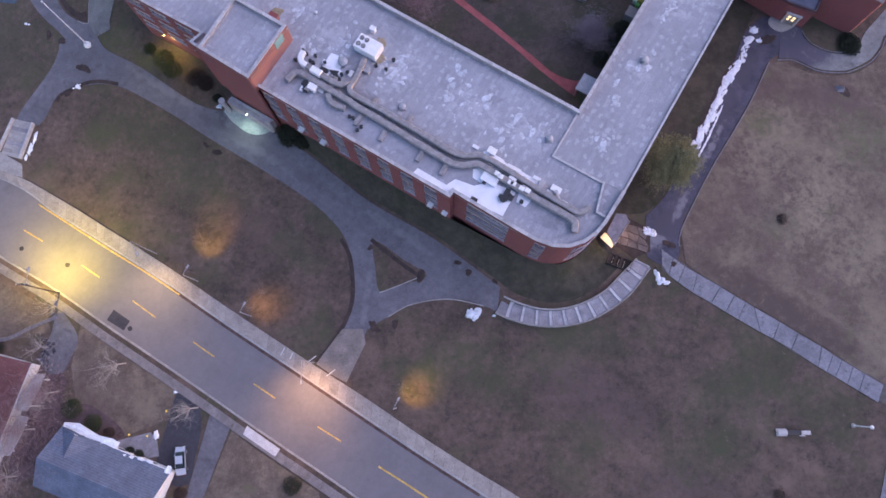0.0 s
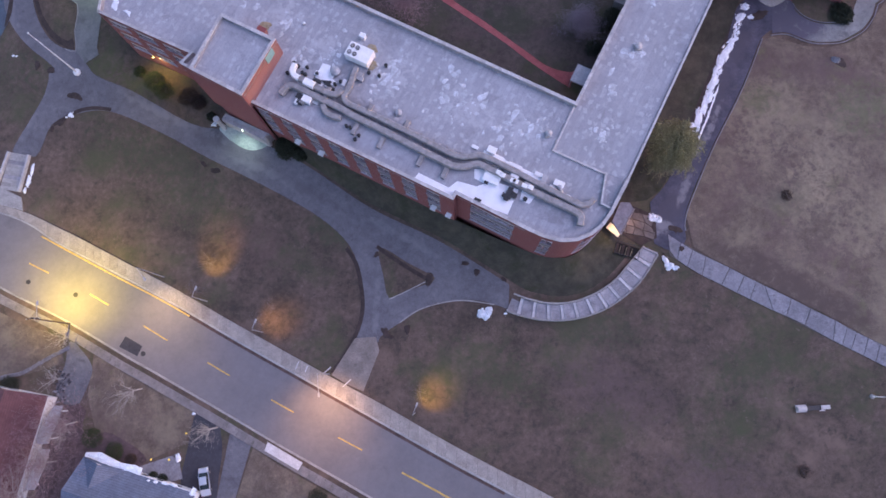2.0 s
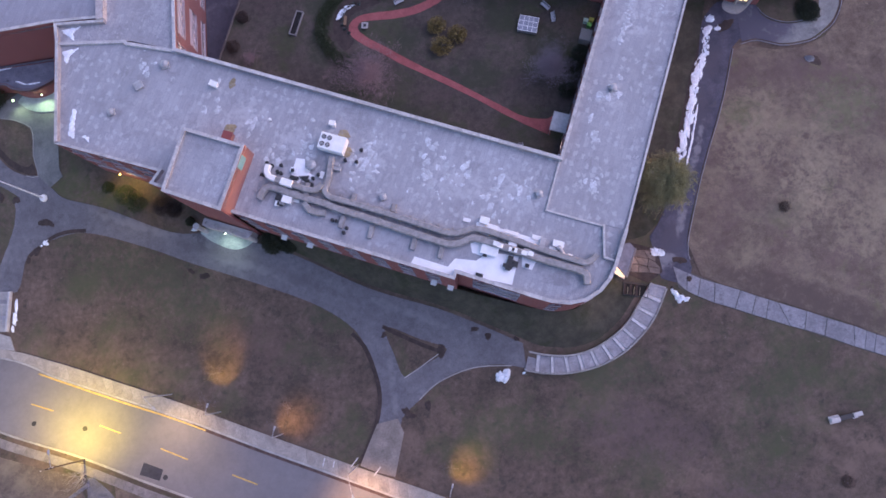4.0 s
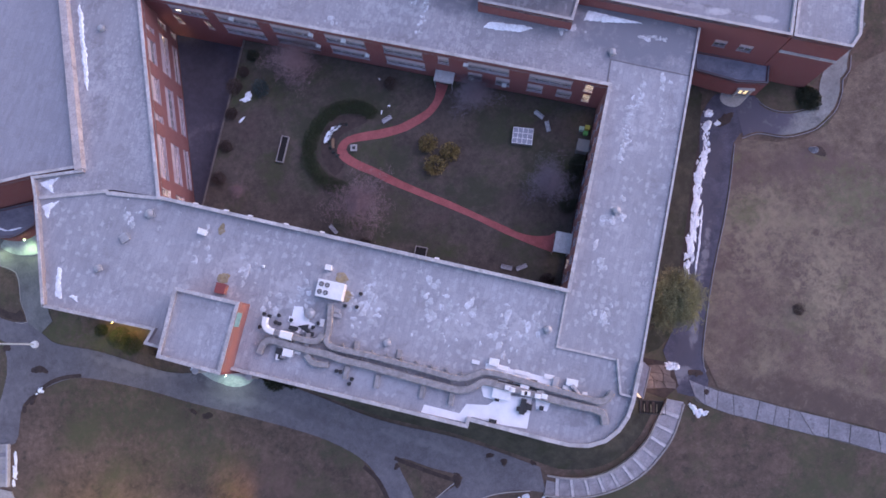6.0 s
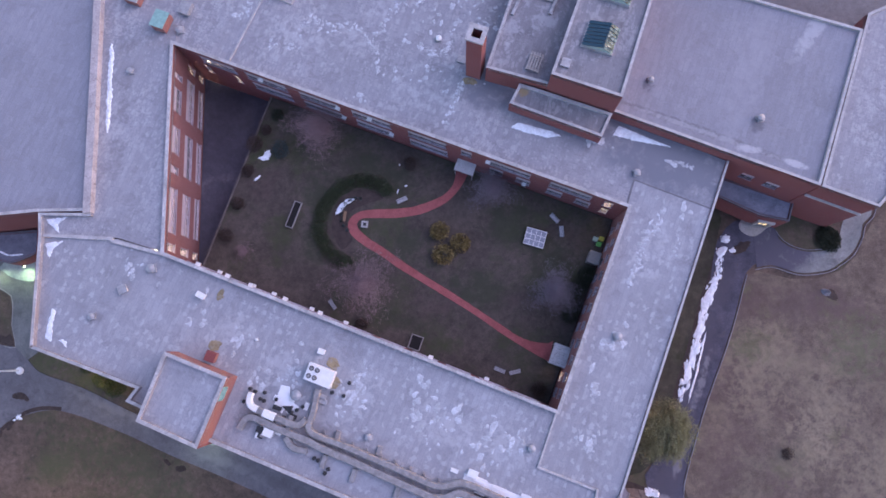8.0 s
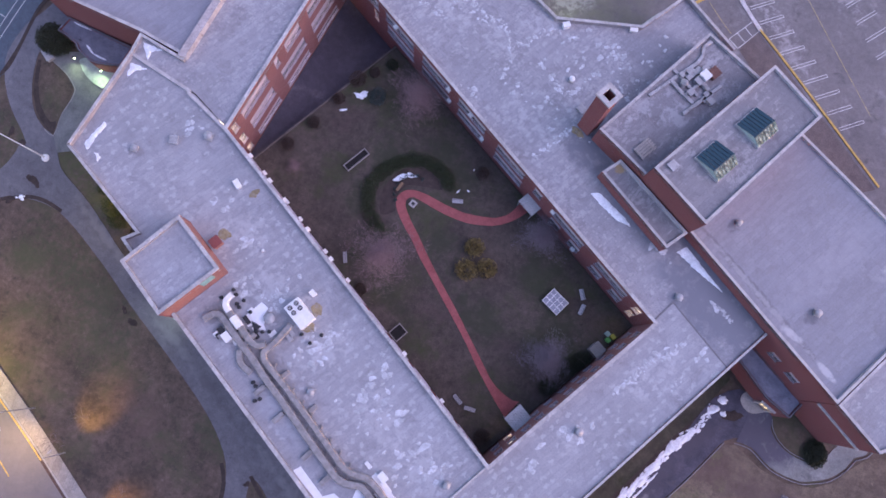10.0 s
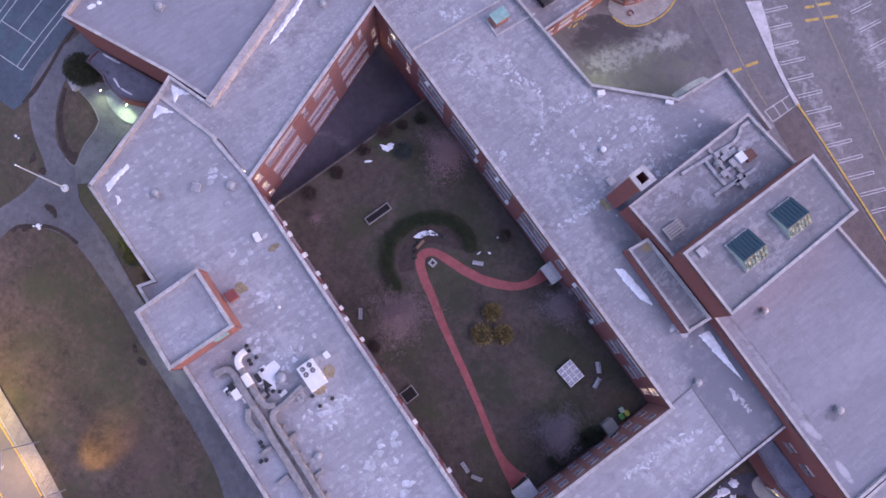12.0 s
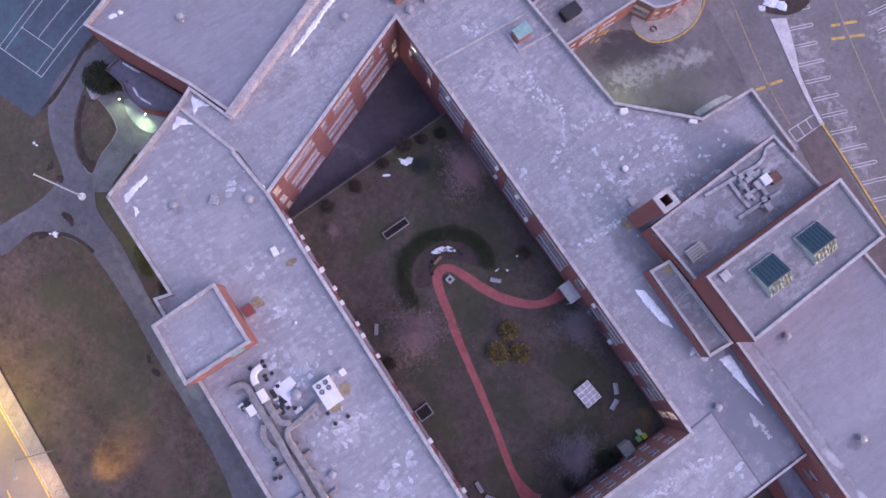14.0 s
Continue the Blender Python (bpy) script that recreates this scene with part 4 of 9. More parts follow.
drape("door_apron", smoothed([(-68.5, 88.2), (-67.6, 86.8), (-66.4, 85.7), (-64.0, 84.5), (-61.6, 84.2), (-59.8, 85.2), (-58.6, 87.4), (-62, 89), (-66, 89.4)], 0.6, True), 0.3, GREEN_SLAB, "rounded pale green concrete door apron", category="apron", thick=0.3)
ribbon("edging_kerb", [(-74.1, 86.8), (-70.2, 85.0), (-67.5, 82.6), (-67.8, 79.7), (-68.5, 77.3), (-68.7, 73.3), (-70.9, 74.1)], 0.14, 0.16, CONCRETE, "thin pale concrete lawn edging", category="kerb", thick=0.2, across=1)
drape("island_soil", smoothed([(-76.6, 86.2), (-75.7, 81.2), (-73.7, 77), (-70.8, 74.4), (-69, 73.7), (-69.1, 76), (-70.2, 75.6), (-73, 78), (-75.0, 82), (-75.9, 86.2)], 1, True), 0.06, SOIL, "dark leaf-strewn soil round the lawn island", category="soil")
# east side path, broken asphalt
drape("path_east", smoothed([(64, 66), (60, 63.2), (55.3, 53.9), (48.8, 43.5), (44.3, 36.8), (40.4, 31), (36.5, 27.5)], 2) +
      smoothed([(36, 20), (39.5, 18), (41.6, 20.2), (42.2, 24.5), (47.6, 33.4), (51.6, 39.2), (55.6, 44.6), (59.2, 50.0), (63.3, 56.6), (66.5, 58), (70.5, 60), (70, 65)], 2), 0.095, CRACKED,
      "dark broken asphalt path with pale wear", category="path")
drape("path_north_east", smoothed([(65.3, 57.0), (67.9, 56.9), (70.9, 55.1), (73.1, 54.2), (77.2, 53.8), (79.5, 54.5), (82.2, 55.8), (84.6, 58.3), (85.6, 60.4), (87.4, 61.4), (88.8, 63.9), (94, 68)], 1.2) +
      smoothed([(92, 70.5), (86.5, 65.5), (82.5, 61.6), (81.4, 59.8), (79.7, 57.6), (77.5, 57.3), (74.6, 57.8), (72.0, 59.3), (70.6, 61.2), (70.5, 63.0), (67, 64.5)], 1.2), 0.12, NE_WALK,
      "curved grey concrete path", category="path")
drape("entrance_terrace", smoothed([(64.8, 65.5), (64.6, 63.9), (66.4, 62.5), (68.7, 63.2), (69.7, 64.3), (67, 66.4)], 0.6, True), 0.2, CONCRETE,
      "round concrete door step", category="step", thick=0.25)
patio = drape("patio_south_east", [(29.6, 23.3), (33.6, 19.9), (36.6, 21), (37, 25), (33, 27.5), (31.5, 27.2)], 0.10, SOIL, "irregular tan flagstones at the side door", category="patio")
FLAG = layered("tan_flagstone", (0.115, 0.095, 0.09), (0.17, 0.14, 0.128), 0.6, 3.0, [((0.08, 0.065, 0.06), 0.54, 0.68, 0.9)], 0.9, varied=0.16)
flag_rnd = random.Random(6)
corner = [[Vector((29.9 + 1.55 * a + 0.1 * b, 23.4 - 0.72 * a + 1.35 * b)) + Vector((flag_rnd.uniform(-0.45, 0.45), flag_rnd.uniform(-0.4, 0.4))) for a in range(5)] for b in range(4)]
for b in range(3):
    for a in range(4):
        q = [corner[b][a], corner[b][a + 1], corner[b + 1][a + 1], corner[b + 1][a]]
        mid = sum(q, Vector((0, 0))) / 4
        bm = bmesh.new()
        prism(bm, [tuple(mid + (p - mid) * 0.93) for p in q], ground_z(*mid) + 0.02, ground_z(*mid) + 0.19)
        part("flagstone", bm, FLAG, patio)

# courtyard
COURT = [(-32.2, 80.3), (-25.3, 115.8), (42.1, 70.5), (23.2, 42.5)]
GARDEN_Z, YARD_Z = 1.2, -2.72
drape("courtyard_garden", [(-29.9, 78.7), (23.1, 42.7), (41.9, 70.5), (-12.5, 107.0)], 0, COURT_GRASS, "dark brown and olive courtyard lawn", category="lawn", thick=5.0, height=GARDEN_Z)
drape("service_yard", [(-32.1, 80.4), (-29.8, 78.8), (-12.4, 107.1), (-25.2, 115.7)], 0, YARD, "dark wet asphalt service yard", category="yard", height=YARD_Z)
bm = bmesh.new()
prism(bm, [(-29.75, 78.65), (-12.4, 106.95), (-12.65, 107.12), (-30.0, 78.82)], YARD_Z, GARDEN_Z + 0.18)
tagged(part("retaining_wall", bm, layered("stained_wall_concrete", (0.085, 0.072, 0.07), (0.15, 0.125, 0.12), 0.5, 3.0, [((0.05, 0.042, 0.042), 0.55, 0.68, 0.5)], 0.9)), "low concrete retaining wall between garden and yard", "wall", "", "structure")
PATH_A = [(26.6, 52.6), (25.6, 52.4), (23.1, 53.3), (21.0, 54.7), (19.2, 56.6), (15.4, 60.6), (11.8, 64.4), (7.5, 68.6), (4.2, 72.1), (1.8, 74.8), (-0.4, 77.1), (-1.8, 79.1), (-1.9, 80.0), (-1.4, 80.6), (-0.7, 80.8), (0.8, 80.5), (2.9, 80.0), (5.2, 79.5), (8.5, 79.2), (10.5, 79.3), (13.4, 79.9), (15.6, 80.9), (17.7, 82.6), (19.2, 84.4)]
PATH_B = [(25.0, 49.4), (24.3, 50.0), (21.7, 52.4), (19.8, 54.3), (18.4, 55.7), (14.9, 59.6), (11.1, 63.4), (6.8, 67.6), (3.4, 70.9), (1.0, 73.6), (-1.3, 75.8), (-3.2, 78.2), (-3.6, 79.9), (-2.9, 81.3), (-1.5, 82.0), (0.0, 82.1), (2.2, 81.8), (4.5, 81.3), (7.3, 80.9), (8.9, 80.8), (12.9, 81.3), (14.8, 82.0), (16.4, 83.4), (17.5, 85.8)]
drape("red_path", smoothed(PATH_A, 0.8) + smoothed(PATH_B, 0.8)[::-1], 0.03, RED_PATH, "looping brick-red courtyard path", category="path", height=GARDEN_Z)

# car park and rear yard
drape("car_park", [(-2, 127), (13.8, 116.6), (28, 119.4), (34.3, 127.2), (45, 119.5), (57, 107.5), (62, 106), (86, 88), (130, 88), (130, 190), (-30, 190), (-30, 146)], 0.07, LOT,
      "dark asphalt car park with painted bays", category="car park")
drape("rear_yard", smoothed([(5, 128.5), (13.8, 117.5), (28, 120.5), (34, 128.5), (37, 134), (30, 142), (24, 146.5), (17, 137), (11.5, 136)], 2, True), 0.11,
      YARD_REAR,
      "damp greenish asphalt service yard with frost", category="yard")
drape("tennis_court_apron", [(-84.4, 79.1), (-81.9, 82.4), (-80.3, 95.3), (-78.8, 99), (-73, 122), (-112, 130), (-124, 86), (-92.5, 80.8)], 0.08, COURT_GREEN, "teal green hard tennis court", category="tennis court")


# ---- the school ----
school = thing("school_building", "three-storey red brick school round a courtyard with grey flat roofs", "school")
ROOF, TOP = 9.7, 10.65
WALL_TOP = TOP - 0.14
SW, JOG_A, JOG_B, JOG_C = (-55.4, 70.0), (-39.7, 60.0), (-41.5, 58.4), (-39.3, 56.8)
BLOCK = [(-32.7, 64.2), (-38.4, 55.0), (-30.1, 49.1), (-24.0, 58.3)]
FRONT_W, FRONT_E, BACK_E = (-29.7, 49.6), (1.35, 28.6), (1.95, 29.45)
CURVE = [(11.9, 22.5), (14.4, 20.85), (17.0, 19.75), (19.7, 19.5), (22.2, 20.2), (24.2, 21.5), (25.8, 23.2), (29.4, 28.2)]
NE_E, NW_N = (60.1, 74.2), (-33.6, 144.2)
N_EDGE = [(44.5, 120.1), (34.3, 127.5), (28.1, 119.2), (13.8, 116.2), (-5.6, 127.7)]
W_EDGE, W_IN, W_LINK = (-43.5, 89.6), (-51.6, 91.6), (-51.9, 88.2)
C_SW, C_NW, C_NE, C_SE = COURT

# roofs, wing by wing
front_roof = [SW, JOG_A, JOG_B, JOG_C, FRONT_W, FRONT_E, BACK_E, *CURVE[:-1], CURVE[-1], (18.2, 34.9), C_SE, C_SW, (-39.6, 84.4), W_LINK]
flat_roof(school, front_roof, ROOF, ROOF_FRONT)
NE_CREASE = tuple(Vector(CURVE[-1]).lerp(Vector(NE_E), (Vector((54.9, 67.3)) - Vector(CURVE[-1])).length / span(CURVE[-1], NE_E)))
flat_roof(school, [(18.2, 34.9), CURVE[-1], NE_CREASE, (44.6, 74.6), C_NE, C_SE], ROOF + 0.06, ROOF_FRONT)
flat_roof(school, [(44.6, 74.6), NE_CREASE, NE_E, (44.5, 86), (34, 92), (46.5, 113.5), N_EDGE[0], *N_EDGE[1:], (-19.5, 136), C_NW, C_NE], ROOF + 0.02, ROOF_NORTH)
flat_roof(school, [(-19.5, 136), NW_N, W_EDGE, W_IN, W_LINK, (-39.6, 84.6), C_SW, C_NW], ROOF + 0.1, ROOF_NORTH)

# parapets, outer line and courtyard line
outer = [SW, JOG_A, JOG_B, JOG_C, FRONT_W]
parapet(school, outer, ROOF - 0.1, TOP)
parapet(school, [FRONT_W, FRONT_E, BACK_E, *CURVE], ROOF - 0.1, TOP - 0.05, 0.5)
parapet(school, [CURVE[-1], NE_E], ROOF - 0.1, ROOF + 0.4, 0.35)
parapet(school, [*N_EDGE, NW_N, W_EDGE, W_IN, W_LINK, SW], ROOF - 0.1, TOP)
parapet(school, [C_SW, C_SE, C_NE, C_NW][::-1], ROOF - 0.1, TOP, 0.5, None, True)
parapet(school, [C_SE, (18.2, 34.9), (26.2, 29.6)], ROOF, ROOF + 0.35, 0.3, None, False, "", "roof_joint")
parapet(school, [C_SW, (-40.2, 84.4), (-40.4, 84.9), W_LINK], ROOF, ROOF + 0.5, 0.55, None, False, "", "roof_joint")
parapet(school, [(-16.4, 110.9), (-8.6, 121.3), (-5.8, 125.0)], ROOF, ROOF + 0.25, 0.3, None, False, "", "roof_joint")
parapet(school, [(-7.2, 120.8), (-4.2, 118.6), (0.6, 124.9)], ROOF, ROOF + 0.3, 0.3, None, False, "", "roof_joint")
parapet(school, [C_NE, (44.6, 74.6), NE_CREASE], ROOF, ROOF + 0.10, 0.22, DARK_SEAM, False, "", "roof_joint")
parapet(school, [(26.0, 30.1), (24.3, 25.1), (26.2, 23.7)], ROOF, ROOF + 0.6, 0.3, None, False, "", "roof_joint")

# facades: three storeys
ROWS = [(7.2, 9.3), (3.4, 5.5), (-0.3, 1.8)]
ROWS_TWO = [(7.0, 9.2), (3.2, 5.4)]
BASE = -9
facade(school, SW, JOG_A, BASE, WALL_TOP, regular(span(SW, JOG_A), 1.0, 4.0, 1.6), ROWS)
facade(school, JOG_A, JOG_B, BASE, WALL_TOP, [], [])
facade(school, JOG_B, JOG_C, BASE, WALL_TOP, [], [])
facade(school, FRONT_W, FRONT_E, BASE, WALL_TOP, [(span(FRONT_W, FRONT_E) - 5.0 - 4.6 * k, span(FRONT_W, FRONT_E) - 2.6 - 4.6 * k) for k in range(7, -1, -1)], ROWS, spandrel=True)
facade(school, FRONT_E, BACK_E, BASE, WALL_TOP, [], [])
facade(school, BACK_E, CURVE[0], BASE, WALL_TOP, [(2.6, 10.4)], ROWS, spandrel=True)
arc = smoothed(CURVE[:-1], 0.9)
run = 0.0
for p, q in zip(arc, arc[1:]):
    step = span(p, q)
    glazed = 2.0 < run < 4.4 or 8.6 < run < 15.4
    facade(school, p, q, BASE, WALL_TOP, [(0.04, step - 0.04)] if glazed else [], ROWS if glazed else [], pane=2.0, blinds=0.7, spandrel=glazed)
    run += step
facade(school, CURVE[-2], CURVE[-1], BASE, WALL_TOP, [(1.5, 4.5)], [(7.3, 9.5)])
facade(school, CURVE[-1], NE_E, BASE, ROOF + 0.3, regular(span(CURVE[-1], NE_E), 2.0, 4.5, 1.8), ROWS_TWO)
for p, q in zip(N_EDGE, N_EDGE[1:] + [NW_N]):
    facade(school, p, q, BASE, WALL_TOP, regular(span(p, q), 1.0, 3.5, 1.5), ROWS_TWO)
facade(school, NW_N, W_EDGE, BASE, WALL_TOP, [], [])
facade(school, W_EDGE, W_IN, BASE, WALL_TOP, [], [])
facade(school, W_IN, SW, BASE, WALL_TOP, regular(span(W_IN, SW), 1.5, 2.4, 1.5), ROWS)
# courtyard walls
# the west wall's sky light is put into its lighter brick
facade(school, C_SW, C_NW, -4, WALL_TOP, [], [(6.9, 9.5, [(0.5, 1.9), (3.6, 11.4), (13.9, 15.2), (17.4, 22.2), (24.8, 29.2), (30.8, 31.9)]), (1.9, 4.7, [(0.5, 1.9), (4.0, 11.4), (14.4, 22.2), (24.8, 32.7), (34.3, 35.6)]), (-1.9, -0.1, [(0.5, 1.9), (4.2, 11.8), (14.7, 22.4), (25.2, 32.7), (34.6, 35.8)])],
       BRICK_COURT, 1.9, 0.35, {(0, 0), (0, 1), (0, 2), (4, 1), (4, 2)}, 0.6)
facade(school, C_NW, C_NE, -4, WALL_TOP, [], [(6.9, 9.5, [(4.2, 10.9), (12.9, 20.6), (23.0, 30.4), (32.8, 39.9), (43.1, 50.0), (52.7, 54.6), (57.9, 65.0), (68.4, 75.6), (77.7, 79.2)]),
                                         (2.9, 5.7, [(3.4, 4.6), (9.3, 10.5), (13.0, 20.6), (22.9, 30.6), (33.0, 39.9), (43.1, 50.2), (57.9, 60.4), (62.8, 65.3), (68.4, 71.1), (73.5, 76.1), (78.0, 79.3)])],
       None, 1.8, 0.35, {(8, 0), (10, 1), (0, 1), (1, 1)}, 0.95)
EAST_BAYS = [(u - 0.8, u + 0.8) for u in (2.6, 5.6, 8.4, 11.3, 14.1, 16.9, 20.0, 23.0, 25.8, 28.7, 31.4)]
# lightened brick stands in for light on this wall too
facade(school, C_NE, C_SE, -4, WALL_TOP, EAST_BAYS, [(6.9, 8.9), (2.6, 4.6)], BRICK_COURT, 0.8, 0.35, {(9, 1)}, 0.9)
facade(school, C_SE, C_SW, -4, WALL_TOP, regular(span(C_SW, C_SE), 2.4, 4.2, 1.6), ROWS_TWO)

# stair tower on the front
tower = thing("stair_tower", "square red brick roof tower with pale coping", "tower")
ccw = [BLOCK[0], BLOCK[1], BLOCK[2], BLOCK[3]]
flat_roof(tower, ccw, 13.55, ROOF_FRONT)
parapet(tower, ccw, 13.3, 14.3, 0.5, None, True)
# sides 2 and 3 face the eastern glow, painted as a warmer brick
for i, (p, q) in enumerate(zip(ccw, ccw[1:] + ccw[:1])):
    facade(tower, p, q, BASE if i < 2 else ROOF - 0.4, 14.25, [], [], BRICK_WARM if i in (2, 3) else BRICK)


louvre = Vector(BLOCK[2]).lerp(Vector(BLOCK[3]), 0.76)
lm = Matrix.Translation((louvre.x, louvre.y, 12.2)) @ Matrix.Rotation(math.atan2(BLOCK[3][1] - BLOCK[2][1], BLOCK[3][0] - BLOCK[2][0]), 4, "Z")
bm = bmesh.new()
box(bm, -1.1, 1.1, -0.1, 0.0, 0, 1.7, lm)
vent = part("louvre", bm, TEAL, tower, "green copper louvre")
for k in range(6):
    bm = bmesh.new()
    box(bm, -1.0, 1.0, -0.16, -0.1, 0.12 + k * 0.26, 0.2 + k * 0.26, lm)
    part("slat", bm, TEAL, vent)


# ---- auditorium group, north-east ----
def block(owner, poly, z_top, mat, base, rise=0.5, brick=None, coping=0.45, cap=None):
    flat_roof(owner, poly, z_top - rise, mat)
    parapet(owner, poly, z_top - rise - 0.1, z_top, coping, cap, True)
    for p, q in zip(poly, poly[1:] + poly[:1]):
        facade(owner, p, q, base, z_top - 0.05, [], [], brick)


auditorium = thing("auditorium", "large red brick auditorium with a smooth grey flat roof", "auditorium")
D_POLY = [(43.5, 85.9), (71.3, 66.6), (86.3, 90), (57.2, 107.9)]
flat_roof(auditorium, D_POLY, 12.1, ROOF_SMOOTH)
parapet(auditorium, D_POLY, 12.0, 12.6, 0.45)
for p, q in ((0, 1), (1, 2), (2, 3)):
    facade(auditorium, D_POLY[p], D_POLY[q], -9, 12.55, [(23.8, 25.9), (27.9, 30.2)] if p == 0 else [], [(5.4, 7.4)] if p == 0 else [], blinds=0.0)
E_POLY = [(71.45, 66.5), (78.9, 61.3), (81.2, 62.8), (83.4, 66.6), (101, 95), (88, 92.5)]
block(auditorium, E_POLY, 12.6, ROOF_NORTH, -9)
bm = bmesh.new()
prism(bm, [(71.5, 66.55), (78.95, 61.35), (78.75, 61.05), (71.3, 66.25)], 7.6, 8.0)
part("cornice", bm, COPING, auditorium, "pale stone cornice band")
stage = thing("stage_tower", "tall red brick stage tower with two glazed roof lights", "tower")
B_POLY = [(33.9, 91.9), (43.4, 85.7), (57.0, 107.9), (48.2, 114.0)]
block(stage, B_POLY, 18.6, ROOF_DARK, -9)
plant = thing("plant_block", "red brick plant block with a dark stained flat roof", "plant room")
A_POLY = [(25.1, 97.1), (33.95, 92.0), (48.0, 113.8), (38.4, 118.9)]
flat_roof(plant, A_POLY, 14.0, ROOF_DARK)
parapet(plant, [A_POLY[2], A_POLY[3], A_POLY[0], A_POLY[1]], 13.9, 14.6, 0.45)
for p, q in ((0, 1), (2, 3), (3, 0)):
    facade(plant, A_POLY[p], A_POLY[q], ROOF - 0.5, 14.55, [], [])
low = thing("low_roof_block", "narrow low brick roof block beside the stage tower", "roof block")
C_POLY = [(27.6, 91.1), (40.5, 82.1), (43.2, 85.5), (33.4, 91.9), (30.0, 94.0)]
block(low, C_POLY, 12.8, ROOF_DARK, ROOF - 0.3)
stack = thing("chimney", "square red brick chimney with a stone cap", "chimney", (23.9, 99.2, ROOF), turn=-32)
bm = bmesh.new()
for x0, x1, y0, y1 in ((-1.25, 1.25, -1.25, -0.75), (-1.25, 1.25, 0.75, 1.25), (-1.25, -0.75, -0.75, 0.75), (0.75, 1.25, -0.75, 0.75)):
    box(bm, x0, x1, y0, y1, 0, 12.1)
part("shaft", bm, BRICK, stack)
bm = bmesh.new()
for x0, x1, y0, y1 in ((-1.45, 1.45, -1.45, -0.72), (-1.45, 1.45, 0.72, 1.45), (-1.45, -0.72, -0.72, 0.72), (0.72, 1.45, -0.72, 0.72)):
    box(bm, x0, x1, y0, y1, 12.1, 12.45)
part("cap", bm, COPING, stack, "pale stone cap")
part("flue_lining", boxes((-0.75, 0.75, -0.75, 0.75, 6, 6.2)), DARK, stack)

gym = thing("gymnasium", "brick gymnasium with a wide pale grey flat roof", "gymnasium")
GYM = [(-72.3, 94.6), (-52, 91.9), (-43.8, 90.1), (-34.2, 144), (-62, 150)]
block(gym, GYM, 10.6, ROOF_SMOOTH, -9, 0.9)

bm = bmesh.new()
prism(bm, [(-44.2, 89.6), (-42.9, 89.6), (-33.2, 144.0), (-34.5, 144.0)], 9.4, 11.02)
part("party_wall", bm, layered("tan_mortar_capping", (0.40, 0.36, 0.37), (0.50, 0.455, 0.46), 0.4, 3.0, [((0.27, 0.22, 0.22), 0.56, 0.66, 0.7)], 0.85), gym, "tan capped wall between gymnasium and wing")

# porches
porch = thing("east_porch", "low brick entrance porch with a dark flat roof", "porch")
PORCH_ROOF = layered("dark_blue_grey_membrane", (0.115, 0.118, 0.165), (0.18, 0.185, 0.235), 0.3, 4.0, [((0.18, 0.18, 0.215), 0.58, 0.72, 0.4), ((0.05, 0.05, 0.07), 0.58, 0.70, 0.6)], 0.75)
PORCH_CAP = plain("dark_lead_coping", (0.16, 0.155, 0.19), 0.6, 0.0, 0.4, 1.5)
EAST_PORCH = layered("pale_blue_grey_membrane", (0.19, 0.195, 0.26), (0.27, 0.275, 0.345), 0.3, 4.0, [((0.14, 0.14, 0.185), 0.56, 0.68, 0.5)], 0.75)
block(porch, [(61.4, 73.6), (60.0, 70.2), (66.0, 65.3), (70.5, 63.2), (72.3, 66.3)], 2.6, EAST_PORCH, -6, 0.3, None, 0.25, PORCH_CAP)
porch_w = thing("west_porch", "rounded dark-roofed entrance porch", "porch")
block(porch_w, smoothed([(-72.2, 91.2), (-70.4, 90.8), (-69.0, 90.2), (-68.0, 89.8), (-67.3, 88.9), (-65.2, 87.8), (-63.4, 87.4), (-61.6, 87.6), (-58.7, 88.3), (-57.0, 89.4)], 0.7) + [(-53.6, 91.6), (-71.2, 94.3)], 0.6, PORCH_ROOF, -6, 0.3, None, 0.25, PORCH_CAP)
porch_f = thing("front_porch", "pale stone entrance surround with a curved canopy", "porch")
block(porch_f, [(-38.6, 54.6), (-39.4, 53.4), (-31.6, 48.2), (-30.6, 49.4)], -2.2, COPING, -9, 0.3, COPING)

north_wing = thing("north_entrance_wing", "low brick entrance wing with an angled corner", "school wing")
WING = [(-6.2, 128.5), (2.2, 124.6), (11.2, 138.6), (30, 165), (5, 175)]
flat_roof(north_wing, WING, 3.7, ROOF_DARK)
parapet(north_wing, WING, 3.6, 4.2, 0.45, None, True)
for p, q in zip(WING, WING[1:] + WING[:1]):
    facade(north_wing, p, q, -4, 4.15, regular(span(p, q), 1.2, 3.6, 1.0), [(0.2, 2.7)], BRICK_COURT, 1.2, 0.35, (), 0.1)
CORNER = [(11.3, 139.6), (15.5, 139.2), (17.4, 140.4), (19.0, 142.0), (20.6, 144.6), (27.0, 154.0), (18.0, 158.0)]
flat_roof(north_wing, CORNER, 3.9, ROOF_SMOOTH)
parapet(north_wing, CORNER, 3.8, 4.4, 0.45, None, True)
for p, q in zip(CORNER, CORNER[1:] + CORNER[:1]):
    facade(north_wing, p, q, -4, 4.35, [(0.5, span(p, q) - 0.5)], [(0.7, 2.9)], BRICK_COURT, 1.2, 0.35, (), 0.1)


